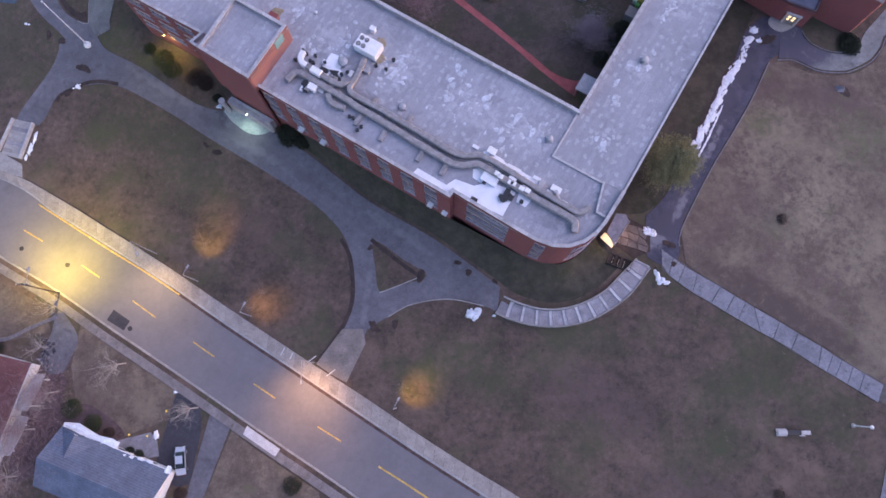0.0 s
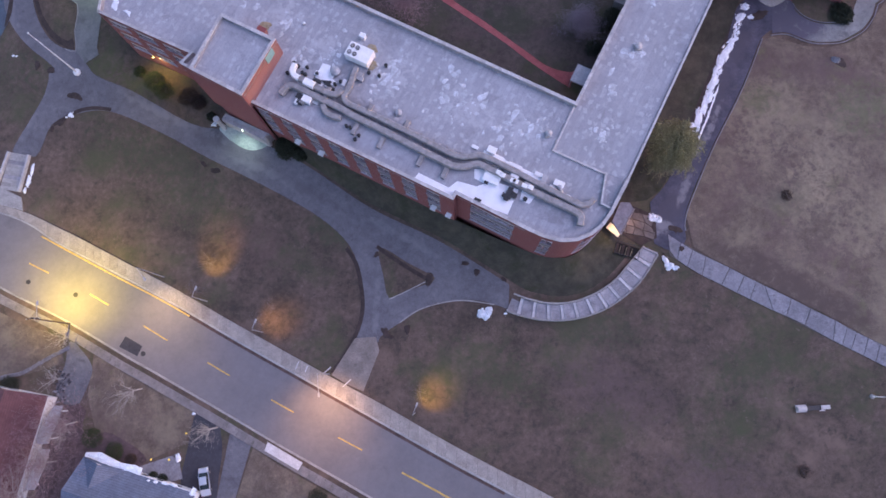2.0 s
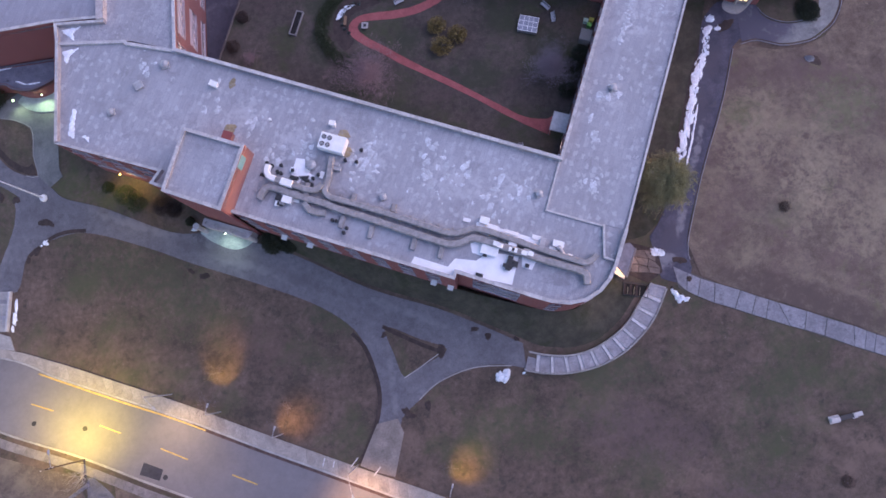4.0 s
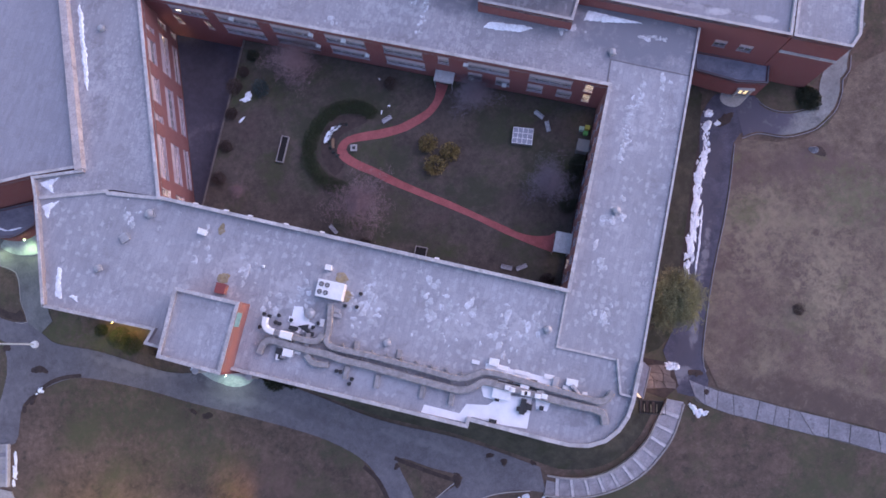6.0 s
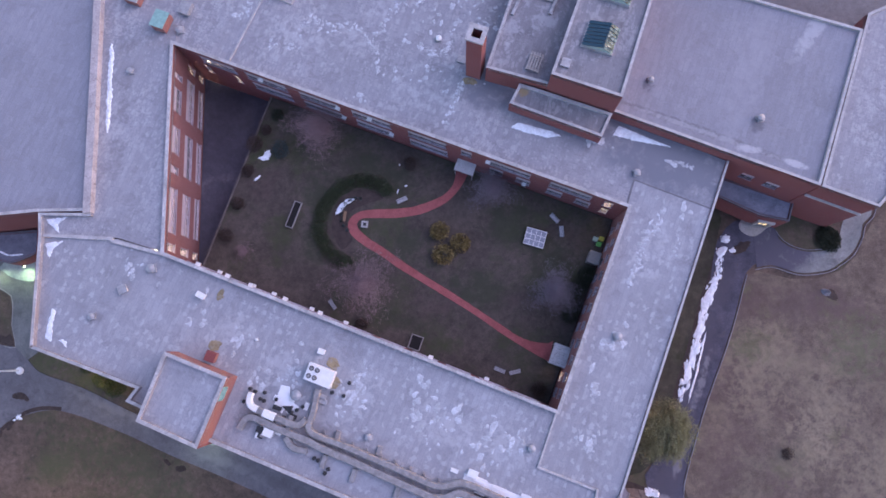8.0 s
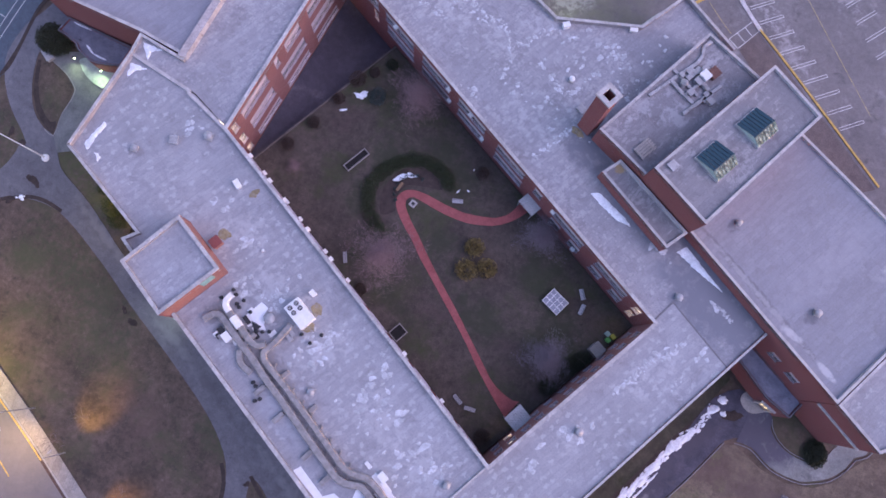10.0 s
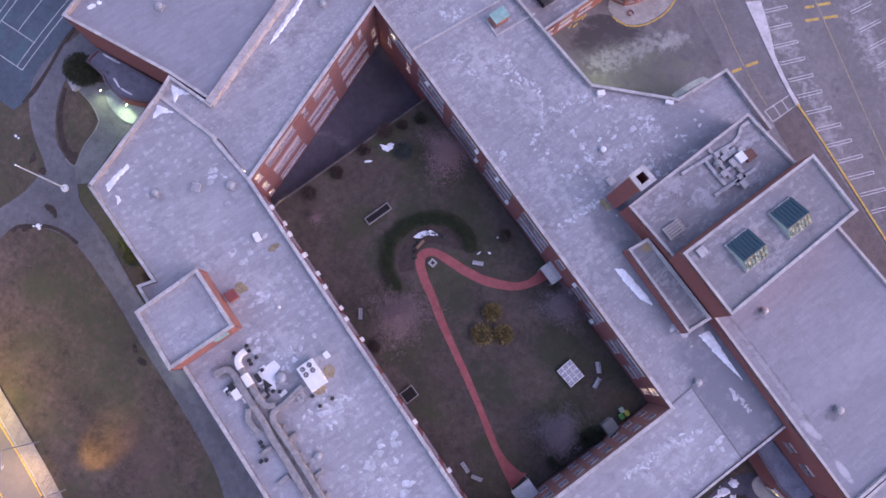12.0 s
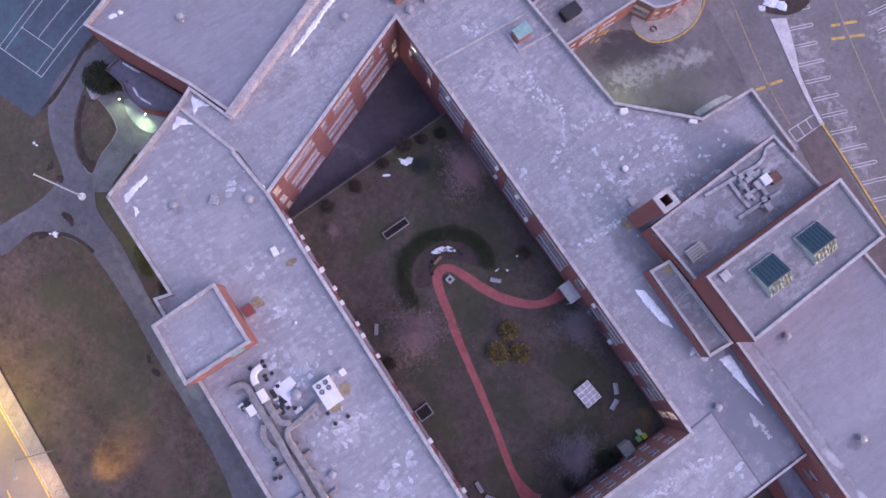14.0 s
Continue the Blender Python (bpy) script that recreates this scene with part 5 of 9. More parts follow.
# ---- makers ----
def blob(bm, x, y, z, rx, ry, turn, h, seed, rings=5, n=26, ragged=0.3, sink=0.06):
    """A low irregular mound with a broken edge."""
    r = random.Random(seed)
    ph = [(r.uniform(0, 6.28), r.uniform(0.3, 1.0) / k) for k in (1, 2, 3, 4, 5, 6)]
    c, s = math.cos(radians(turn)), math.sin(radians(turn))
    grid = []
    for k in range(1, rings + 1):
        row = []
        for i in range(n):
            a = 2 * math.pi * i / n
            w = 1 + ragged * sum(m * math.sin((j + 1) * a * 1.0 + p) for j, (p, m) in enumerate(ph)) + r.uniform(-0.35, 0.35) * ragged
            u = k / rings
            px, py = rx * u * w * math.cos(a), ry * u * w * math.sin(a)
            row.append(bm.verts.new((x + px * c - py * s, y + px * s + py * c, z + h * (1 - u * u) * r.uniform(0.45, 1.35) - (sink if k == rings else 0))))
        grid.append(row)
    top = bm.verts.new((x, y, z + h))
    for i in range(n):
        bm.faces.new((top, grid[0][i], grid[0][(i + 1) % n]))
        for a, b in zip(grid, grid[1:]):
            bm.faces.new((a[i], b[i], b[(i + 1) % n], a[(i + 1) % n]))


def streak(line, width, label, z=None, name="snow_bank", seed=1, height=0.18, mat=None, jag=0.45):
    """A long ragged strip lying along a line, thick in the middle."""
    r = random.Random(seed)
    pts = smoothed(line, 0.45)
    n, bm, rows = len(pts), bmesh.new(), []
    drift = 0.0
    for i, p in enumerate(pts):
        a, b = Vector(pts[max(0, i - 1)]), Vector(pts[min(n - 1, i + 1)])
        t = (b - a).normalized()
        taper = min(1.0, (i + 1) / 6, (n - i) / 6)
        drift = 0.8 * drift + r.uniform(-0.12, 0.12) * width
        w = width * taper * (0.75 + 0.5 * r.random() * jag * 2)
        row = []
        for k in range(6):
            u = k / 5 - 0.5
            d = drift + w * u * (1 + r.uniform(-jag, jag) * 0.5)
            x, y = p[0] - t.y * d, p[1] + t.x * d
            base = (ground_z(x, y) + 0.11) if z is None else z
            row.append(bm.verts.new((x, y, base + height * (1 - (2 * u) ** 2) * r.uniform(0.4, 1.4) - (0.06 if k in (0, 5) else 0))))
        rows.append(row)
    for r0, r1 in zip(rows, rows[1:]):
        for k in range(5):
            bm.faces.new((r0[k], r0[k + 1], r1[k + 1], r1[k]))
    return tagged(part(name, bm, mat or SNOW), label, "snow")


def snow(spots, label, z=None, name="snow_patch", lift=0.0):
    """One patch of snow from several mounds (x, y, rx, ry, turn, height)."""
    owner = thing(name, label, "snow")
    for k, (x, y, rx, ry, turn, h) in enumerate(spots):
        bm = bmesh.new()
        blob(bm, x, y, (ground_z(x, y) + 0.1 if z is None else z) + lift, rx, ry, turn, h * 0.8, int(abs(x * 7 + y * 13)) + k, ragged=0.26)
        part("mound", bm, SNOW, owner)
        r = random.Random(k + int(abs(x)))
        for j in range(7 if min(rx, ry) > 0.35 and h > 0.13 else 0):
            bm = bmesh.new()
            a = r.uniform(0, 6.28)
            px, py = x + math.cos(a) * rx * r.uniform(0.5, 1.2), y + math.sin(a) * ry * r.uniform(0.5, 1.2)
            blob(bm, px, py, (ground_z(px, py) + 0.1 if z is None else z) + lift, r.uniform(0.12, 0.4) * rx ** 0.5, r.uniform(0.1, 0.3) * rx ** 0.5, r.uniform(0, 180), h * r.uniform(0.3, 1.0), 40 * k + j, 2, 9, 0.2)
            part("mound", bm, SNOW if j != 3 else SOIL, owner)
    return owner


def snow_wedge(outline, label, z, height=0.1, name="roof_snow"):
    """A flat drift of snow with a torn edge, thickest in its middle."""
    r = random.Random(int(abs(outline[0][0] * 10)))
    owner = thing(name, label, "snow")
    mid = sum((Vector(p) for p in outline), Vector((0, 0))) / len(outline)
    edge = []
    for p, q in zip(outline, outline[1:] + outline[:1]):
        p, q = Vector(p), Vector(q)
        n = max(2, int((q - p).length / 0.22))
        side = (q - p).orthogonal().normalized()
        edge += [p.lerp(q, k / n) + side * (r.uniform(-0.13, 0.13) if k else 0) for k in range(n)]
    bm = bmesh.new()
    rings = []
    for u, h in ((1.0, -0.05), (0.93, 0.45), (0.6, 0.8), (0.25, 1.0)):
        rings.append([bm.verts.new((*mid.lerp(p, u), z + h * height * r.uniform(0.8, 1.2))) for p in edge])
    for a, b in zip(rings, rings[1:]):
        for i in range(len(edge)):
            j = (i + 1) % len(edge)
            bm.faces.new((a[i], a[j], b[j], b[i]))
    bm.faces.new(rings[-1])
    bmesh.ops.recalc_face_normals(bm, faces=bm.faces)
    part("drift", bm, SNOW, owner)


def leaves(bm, at, size, count, seed, leaf=0.16, shell=0.55):
    """Small leaf faces and clumps spread through an uneven ellipsoid."""
    r = random.Random(seed)
    ph = [Vector((r.uniform(-1, 1), r.uniform(-1, 1), r.uniform(-1, 1))).normalized() for _ in range(7)]
    pw = [r.uniform(-0.22, 0.3) for _ in ph]
    for _ in range(count):
        d = Vector((r.gauss(0, 1), r.gauss(0, 1), r.gauss(0, 1))).normalized()
        bumpy = 1 + sum(w * max(0, d.dot(p)) ** 3 for p, w in zip(ph, pw))
        u = (r.uniform(shell ** 3, 1)) ** (1 / 3) * bumpy * r.uniform(0.85, 1.08)
        p = Vector(at) + Vector((d.x * size[0] * u, d.y * size[1] * u, d.z * size[2] * u))
        q = Vector((r.uniform(-1, 1), r.uniform(-1, 1), r.uniform(-0.4, 1))).to_track_quat("Z", "Y")
        s = leaf * r.uniform(0.6, 1.5)
        bm.faces.new([bm.verts.new(p + q @ Vector(c)) for c in ((-s, -s * 0.6, 0), (s, -s * 0.5, 0.1 * s), (s * 0.8, s * 0.6, 0), (-s * 0.9, s * 0.5, 0.15 * s))])


def branch(bm, a, way, length, r0, depth, rnd, sides=4):
    n = 3
    p, w, r = Vector(a), Vector(way).normalized(), r0
    for k in range(n):
        q = p + w * (length / n)
        tube(bm, p, q, r, r * 0.82, max(3, sides), False)
        p, r = q, r * 0.82
        w = (w + Vector((rnd.gauss(0, 0.16), rnd.gauss(0, 0.16), rnd.gauss(0.03, 0.1)))).normalized()
        if depth > 0 and k > 0 or depth > 2:
            for _ in range(rnd.choice((1, 2, 2))):
                side = Vector((rnd.gauss(0, 1), rnd.gauss(0, 1), rnd.uniform(-0.1, 0.7))).normalized()
                branch(bm, p, w * 0.55 + side * 0.85, length * rnd.uniform(0.5, 0.72), r * 0.6, depth - 1, rnd, sides - 1)
    return p


def bare_tree(name, label, x, y, z, height, seed, mat, depth=4, lean=(0, 0), group="bare trees", radius=None, twigs=0):
    rnd = random.Random(seed)
    t = thing(name, label, "tree", (x, y, z), group)
    r = radius or height * 0.022
    bm = bmesh.new()
    tube(bm, (0, 0, -0.3), (lean[0] * 0.3, lean[1] * 0.3, height * 0.28), r * 1.3, r, 8)
    part("trunk", bm, mat, t, "", True)
    bm = bmesh.new()
    top = Vector((lean[0] * 0.3, lean[1] * 0.3, height * 0.27))
    for k in range(5):
        a = 6.28 * k / 5 + rnd.uniform(-0.4, 0.4)
        branch(bm, top, (math.cos(a) * 0.75 + lean[0] * 0.3, math.sin(a) * 0.75 + lean[1] * 0.3, rnd.uniform(0.5, 1.1)), height * rnd.uniform(0.3, 0.4), r * 0.62, depth - 1, rnd)
    part("crown", bm, mat, t)
    if twigs:
        bm, spread = bmesh.new(), height * 0.68
        for _ in range(twigs):
            a, u, e = rnd.uniform(0, 6.28), abs(rnd.gauss(0, 0.52)), rnd.uniform(-0.5, 0.8)
            u = u if u < 1.3 else u * 0.4
            wide = spread * (1 + 0.22 * math.sin(3 * a + seed) + 0.14 * math.sin(7 * a + 2 * seed))
            p = Vector((math.cos(a) * u * wide, math.sin(a) * u * wide, height * (0.55 + 0.3 * e * (1.1 - u))))
            q = p + Vector((math.cos(a) * 0.5 + rnd.gauss(0, 1), math.sin(a) * 0.5 + rnd.gauss(0, 1), rnd.uniform(-0.2, 0.9))).normalized() * rnd.uniform(0.25, 0.8) * (1.0 if mat is not PALE_BARK else 1.8)
            bend = p.lerp(q, 0.5) + Vector((rnd.gauss(0, 0.12), rnd.gauss(0, 0.12), rnd.gauss(0.05, 0.1)))
            tube(bm, p, bend, 0.016, 0.011, 3, False)
            tube(bm, bend, q, 0.011, 0.006, 3, False)
        part("outer_crown", bm, TWIG_PINK if mat is PALE_BARK else mat, t)
    return t


def shrub(name, label, x, y, z, size, count, seed, mat, leaf=0.14, group="shrubs"):
    t = thing(name, label, "shrub", (x, y, z), group)
    bm = bmesh.new()
    rnd = random.Random(seed)
    for _ in range(6):
        a = rnd.uniform(0, 6.28)
        tube(bm, (0, 0, -0.2), (math.cos(a) * size[0] * 0.5, math.sin(a) * size[1] * 0.5, size[2] * 0.9), 0.05, 0.02, 5)
    part("stems", bm, BARK, t)
    bm = bmesh.new()
    leaves(bm, (0, 0, size[2] * 0.75), size, count, seed, leaf, 0.35)
    part("foliage", bm, mat, t)
    return t


def leaf_material(name, dark, light):
    m, n, l, b = material(name, 0.8)
    g = n.new("ShaderNodeNewGeometry")
    col = ramp(n, l, g.outputs["Random Per Island"], [(0, dark), (1, light)])
    c = n.new("ShaderNodeTexCoord").outputs["Object"]
    f = noise_tex(n, l, c, 0.9, 3)
    l.new(mix(n, l, 0.7, col, ramp(n, l, f, [(0.3, (0.6,) * 3), (0.7, (1.3,) * 3)]), "MULTIPLY"), b.inputs["Base Color"])
    return m


LEAF_OLIVE = leaf_material("olive_foliage", (0.135, 0.135, 0.062), (0.37, 0.355, 0.175))
LEAF_DARK = leaf_material("dark_evergreen", (0.018, 0.024, 0.016), (0.045, 0.055, 0.03))
LEAF_GREEN = leaf_material("green_hedge", (0.030, 0.045, 0.020), (0.062, 0.082, 0.036))
LEAF_YELLOW = leaf_material("yellow_foliage", (0.145, 0.106, 0.034), (0.275, 0.205, 0.068))
LEAF_BLUE = leaf_material("blue_evergreen", (0.03, 0.05, 0.05), (0.06, 0.085, 0.085))
TWIG_PINK = plain("pinkish_twigs", (0.31, 0.215, 0.225), 0.9, 0.0, 0.3, 3)
TWIG_GREY = plain("violet_grey_twigs", (0.235, 0.20, 0.235), 0.9, 0.0, 0.3, 3)
RED_BROWN = leaf_material("russet_foliage", (0.05, 0.034, 0.03), (0.085, 0.058, 0.05))


def rounded(line, r=0.7, n=4):
    """The line with its corners turned into short arcs."""
    out = [Vector(line[0])]
    for a, b, c in zip(line, line[1:], line[2:]):
        a, b, c = Vector(a), Vector(b), Vector(c)
        p = b + (a - b).normalized() * min(r, (a - b).length * 0.45)
        q = b + (c - b).normalized() * min(r, (c - b).length * 0.45)
        out += [p * (1 - u) ** 2 + b * 2 * u * (1 - u) + q * u * u for u in (k / n for k in range(n + 1))]
    return [tuple(p) for p in out + [Vector(line[-1])]]


def duct_run(owner, name, line, width, z0, z1, mat=None, label=""):
    bm = bmesh.new()
    path = rounded(line)
    n = len(path)
    h, ch = z1 - z0, min(width, z1 - z0) * 0.16
    prof = [(-width / 2 + ch, z0), (width / 2 - ch, z0), (width / 2, z0 + ch), (width / 2, z1 - ch), (width / 2 - ch, z1), (-width / 2 + ch, z1), (-width / 2, z1 - ch), (-width / 2, z0 + ch)]
    sides = [offset_line(path, d) for d, _ in prof]
    rings = [[bm.verts.new((*side[i], z)) for side, (_, z) in zip(sides, prof)] for i in range(n)]
    for r0, r1 in zip(rings, rings[1:]):
        for c in range(8):
            bm.faces.new((r0[c], r0[(c + 1) % 8], r1[(c + 1) % 8], r1[c]))
    bm.faces.new(rings[0])
    bm.faces.new(rings[-1][::-1])
    bmesh.ops.recalc_face_normals(bm, faces=bm.faces)
    # seam flanges every few metres
    for p, q in zip(line, line[1:]):
        d = Vector(q) - Vector(p)
        k = int(d.length // 2.4)
        for j in range(1, k + 1):
            c = Vector(p) + d * (j / (k + 1))
            a = math.atan2(d.y, d.x)
            m = Matrix.Translation((c.x, c.y, 0)) @ Matrix.Rotation(a, 4, "Z")
            box(bm, -0.05, 0.05, -width / 2 - 0.04, width / 2 + 0.04, z0 - 0.02, z1 + 0.05, m)
    return part(name, bm, mat or METAL, owner, label)


def roof_vent(x, y, z, r=0.5, h=0.8, kind=0, group="roof vents"):
    t = thing("roof_vent", "grey metal mushroom vent on the flat roof" if kind == 0 else "small white capped roof vent", "vent", (x, y, z), group)
    mat = METAL if kind == 0 else WHITE
    bm = bmesh.new()
    box(bm, -r * 1.1, r * 1.1, -r * 1.1, r * 1.1, 0, 0.25)
    part("curb", bm, METAL, t)
    bm = bmesh.new()
    tube(bm, (0, 0, 0.25), (0, 0, h * 0.7), r * 0.7, r * 0.7, 12)
    part("neck", bm, mat, t)
    bm = bmesh.new()
    tube(bm, (0, 0, h * 0.65), (0, 0, h * 0.8), r * 1.15, r * 1.1, 14)
    tube(bm, (0, 0, h * 0.8), (0, 0, h), r * 1.1, r * 0.3, 14)
    part("cap", bm, mat, t)
    return t


def roof_box(name, label, category, x, y, z, sx, sy, h, turn, mat, lid=None, group=""):
    t = thing(name, label, category, (x, y, z), group, turn=turn)
    part("body", bevelled(boxes((-sx / 2, sx / 2, -sy / 2, sy / 2, 0, h)), 0.04), mat, t)
    part("lid", bevelled(boxes((-sx / 2 - 0.08, sx / 2 + 0.08, -sy / 2 - 0.08, sy / 2 + 0.08, h, h + 0.1)), 0.03), lid or mat, t)
    return t


def lamp_light(name, at, target, colour, watts, spread=90, blend=0.9, size=0.3):
    d = bpy.data.lights.new(name, "SPOT")
    d.energy, d.color, d.spot_size, d.spot_blend, d.shadow_soft_size = watts, colour, radians(spread), blend, size
    ob = new(name, d)
    ob.matrix_world = look(at, target)
    return ob


# ---- on the school roof ----
R = ROOF + 0.02
for x, y, r, h, k in ((-34.8, 78.3, 0.62, 1.0, 0), (-45.4, 72.8, 0.5, 0.7, 0), (-5.7, 44.8, 0.5, 0.7, 0), (18.1, 37.8, 0.5, 1.0, 0), (35.2, 51.1, 0.55, 0.9, 0), (45.2, 75.8, 0.5, 0.8, 0),
                      (19.2, 106.2, 0.45, 0.9, 1), (-33.5, 113.0, 0.5, 0.8, 0), (-24.0, 118.5, 0.6, 0.8, 0), (8.0, 86.0, 0.12, 0.5, 0), (-41.5, 104, 0.35, 0.5, 0), (-20, 63.2, 0.22, 0.5, 1)):
    roof_vent(x, y, R, r, h, k)
roof_vent(-58.6, 102.2, 9.7, 0.55, 0.9)
roof_vent(50.8, 89.8, 12.1, 0.42, 0.8)
roof_vent(65.8, 79.4, 12.1, 0.5, 0.9)
roof_box("roof_hatch", "square grey metal roof hatch", "hatch", -39.9, 76.0, R, 1.3, 1.3, 0.4, 12, METAL, None, "roof hatches")
roof_box("roof_hatch", "square grey metal roof hatch", "hatch", 22.1, 101.6, R, 1.3, 1.1, 0.4, -32, METAL, None, "roof hatches")
roof_box("exhaust_hood", "small white sheet-metal exhaust hood", "vent", -27.5, 72.1, R, 1.3, 0.8, 0.8, -40, WHITE, None, "exhaust hoods")
roof_box("exhaust_hood", "small white sheet-metal exhaust hood", "vent", 15.7, 115.3, R, 1.1, 0.8, 0.9, 30, WHITE, None, "exhaust hoods")
roof_box("exhaust_hood", "small white sheet-metal exhaust hood", "vent", 27.0, 118.2, R, 1.2, 0.6, 0.6, 10, WHITE, None, "exhaust hoods")
roof_box("exhaust_hood", "small white sheet-metal exhaust hood", "vent", -10.2, 59.1, R, 0.9, 0.7, 1.1, -30, WHITE, None, "exhaust hoods")
roof_box("roof_penthouse", "brick roof penthouse with a green copper lid", "penthouse", -26.6, 120.4, R, 3.0, 2.4, 1.8, 57, BRICK_WARM, TEAL, "roof penthouses")
roof_box("roof_penthouse", "brick roof penthouse with a grey lid", "penthouse", -30.4, 126.6, R, 3.2, 2.6, 1.5, 57, BRICK_WARM, METAL, "roof penthouses")
roof_box("roof_penthouse", "brick roof penthouse with a green copper lid", "penthouse", -4.9, 121.6, R, 2.8, 2.0, 1.6, 57, BRICK_WARM, TEAL, "roof penthouses")
roof_box("roof_curb", "pale grey louvred roof box", "vent", -22.3, 122.1, R, 2.2, 1.8, 0.9, 57, METAL)
roof_box("brick_stub", "short orange brick roof stub", "chimney", -27.3, 62.2, R, 1.5, 1.5, 1.2, -33, BRICK_WARM, BRICK)

ac = thing("air_handler", "large white rooftop air handler with four fans", "air conditioner", (-11.0, 55.55, R + 0.25), turn=-33.5)
part("cabinet", bevelled(boxes((-2.15, 2.15, -1.35, 1.35, 0, 1.7)), 0.05), WHITE, ac)
part("skid", boxes((-2.2, 2.2, -1.2, -1.0, -0.27, 0), (-2.2, 2.2, 1.0, 1.2, -0.27, 0)), METAL, ac)
for fx in (-1.5, -0.55):
    for fy in (-0.6, 0.6):
        bm = bmesh.new()
        tube(bm, (fx, fy, 1.7), (fx, fy, 1.82), 0.4, 0.38, 14)
        fan = part("fan", bm, DARK, ac)
        bm = bmesh.new()
        for k in range(3):
            box(bm, -0.36, 0.36, -0.05, 0.05, 1.82, 1.85, Matrix.Translation((fx, fy, 0)) @ Matrix.Rotation(k * 1.047, 4, "Z"))
        part("blade", bm, METAL, fan)

ducts = thing("roof_ductwork", "long grey sheet-metal ducts on the flat roof", "ducts")
duct_run(ducts, "duct", [(-11.8, 53.6), (-13.2, 50.2), (-14.5, 48.4), (-13.9, 47.2), (-9.3, 44.3), (-3.3, 40.1), (2.5, 35.9), (4.2, 35.4), (6.5, 35.5), (8.5, 34.4), (14.8, 29.7), (21.2, 25.1), (22.4, 25.2), (23.4, 25.9)], 0.92, R + 0.35, R + 1.2, DUCT)
duct_run(ducts, "duct", [(-24.8, 50.4), (-23.6, 51.8), (-22.4, 51.7), (-18.9, 49.1), (-14.7, 46.3), (-13.6, 45.3), (-9.1, 42.2), (-3.9, 38.4), (1.9, 34.3), (3.6, 33.8), (6.0, 34.2), (10.0, 31.4), (14.6, 28.0), (20.0, 24.4), (21.0, 23.5), (20.5, 21.9)], 1.05, R + 0.3, R + 1.15, DUCT)
duct_run(ducts, "duct", [(-21.9, 55.3), (-22.5, 54.3), (-22.3, 53.3), (-21.4, 52.6)], 0.95, R + 0.7, R + 1.6, WHITE, "white painted duct elbow")
duct_run(ducts, "duct", [(-21.4, 52.6), (-20.6, 52.0)], 0.9, R + 0.7, R + 1.55, DUCT)
duct_run(ducts, "duct", [(-20.6, 52.0), (-19.0, 50.9)], 1.2, R + 0.75, R + 1.7, WHITE, "white painted duct box")
duct_run(ducts, "duct", [(-19.0, 50.9), (-16.6, 49.2), (-15.5, 48.9), (-14.4, 49.6)], 0.95, R + 0.6, R + 1.4, DUCT)
duct_run(ducts, "duct", [(-18.0, 47.6), (-17.6, 46.2), (-16.6, 45.4), (-15.2, 44.9)], 0.95, R + 0.2, R + 1.0, DUCT)
duct_run(ducts, "duct", [(-20.6, 50.4), (-21.6, 48.4)], 0.95, R + 0.2, R + 0.9, DUCT)
duct_run(ducts, "duct", [(-21.9, 49.6), (-22.5, 48.5)], 0.6, R + 0.2, R + 0.8, WHITE, "white painted duct stub")
duct_run(ducts, "duct", [(-16.6, 50.6), (-17.6, 48.6)], 0.8, R + 0.2, R + 0.9, DUCT)
for x, y in ((-12.6, 43.7), (-8.6, 40.7), (-2.6, 36.9), (1.1, 34.3)):
    duct_run(ducts, "branch_duct", [(x, y), (x - 1.05, y - 1.7)], 0.8, R + 0.05, R + 0.6, DUCT)
for x, y in ((-10.6, 45.6), (-4.9, 42.0)):
    duct_run(ducts, "branch_duct", [(x, y), (x + 0.7, y + 1.1)], 0.75, R + 0.05, R + 0.6, DUCT)
for u in range(9):
    p = between((-12.2, 45.8), (3.4, 35.2), u / 8)
    part("stand", boxes((p[0] - 0.12, p[0] + 0.12, p[1] - 1.5, p[1] + 1.5, R - 0.02, R + 0.34)), DUCT, ducts)
fan = thing("dome_fan", "round grey dome fan on a white roof pad", "fan", (-15.4, 53.4, R + 0.03))
bm = bmesh.new()
tube(bm, (0, 0, 0), (0, 0, 0.5), 0.6, 0.6, 18)
part("base", bm, METAL, fan)
bm = bmesh.new()
tube(bm, (0, 0, 0.5), (0, 0, 0.8), 0.85, 0.8, 18)
tube(bm, (0, 0, 0.8), (0, 0, 1.05), 0.8, 0.3, 18)
part("dome", bm, METAL, fan)
bm = bmesh.new()
prism(bm, [(-17.9, 52.3), (-16.2, 51.9), (-17.0, 50.9)], R + 0.04, R + 0.3)
tagged(part("rubber_mat", bm, DARK), "black rubber mat on the white roof pad", "mat")
plant_rnd = random.Random(11)
for k in range(7):
    x, y = -20.4 + plant_rnd.uniform(-1.6, 1.6), 49.4 + plant_rnd.uniform(-1.2, 1.2)
    roof_box("fan_unit", "small grey and white roof fan unit", "fan unit", x, y, R, plant_rnd.uniform(0.5, 1.4), plant_rnd.uniform(0.5, 1.0), plant_rnd.uniform(0.4, 1.2), -33,
             plant_rnd.choice((METAL, METAL, WHITE, DARK)), None, "roof fan units")
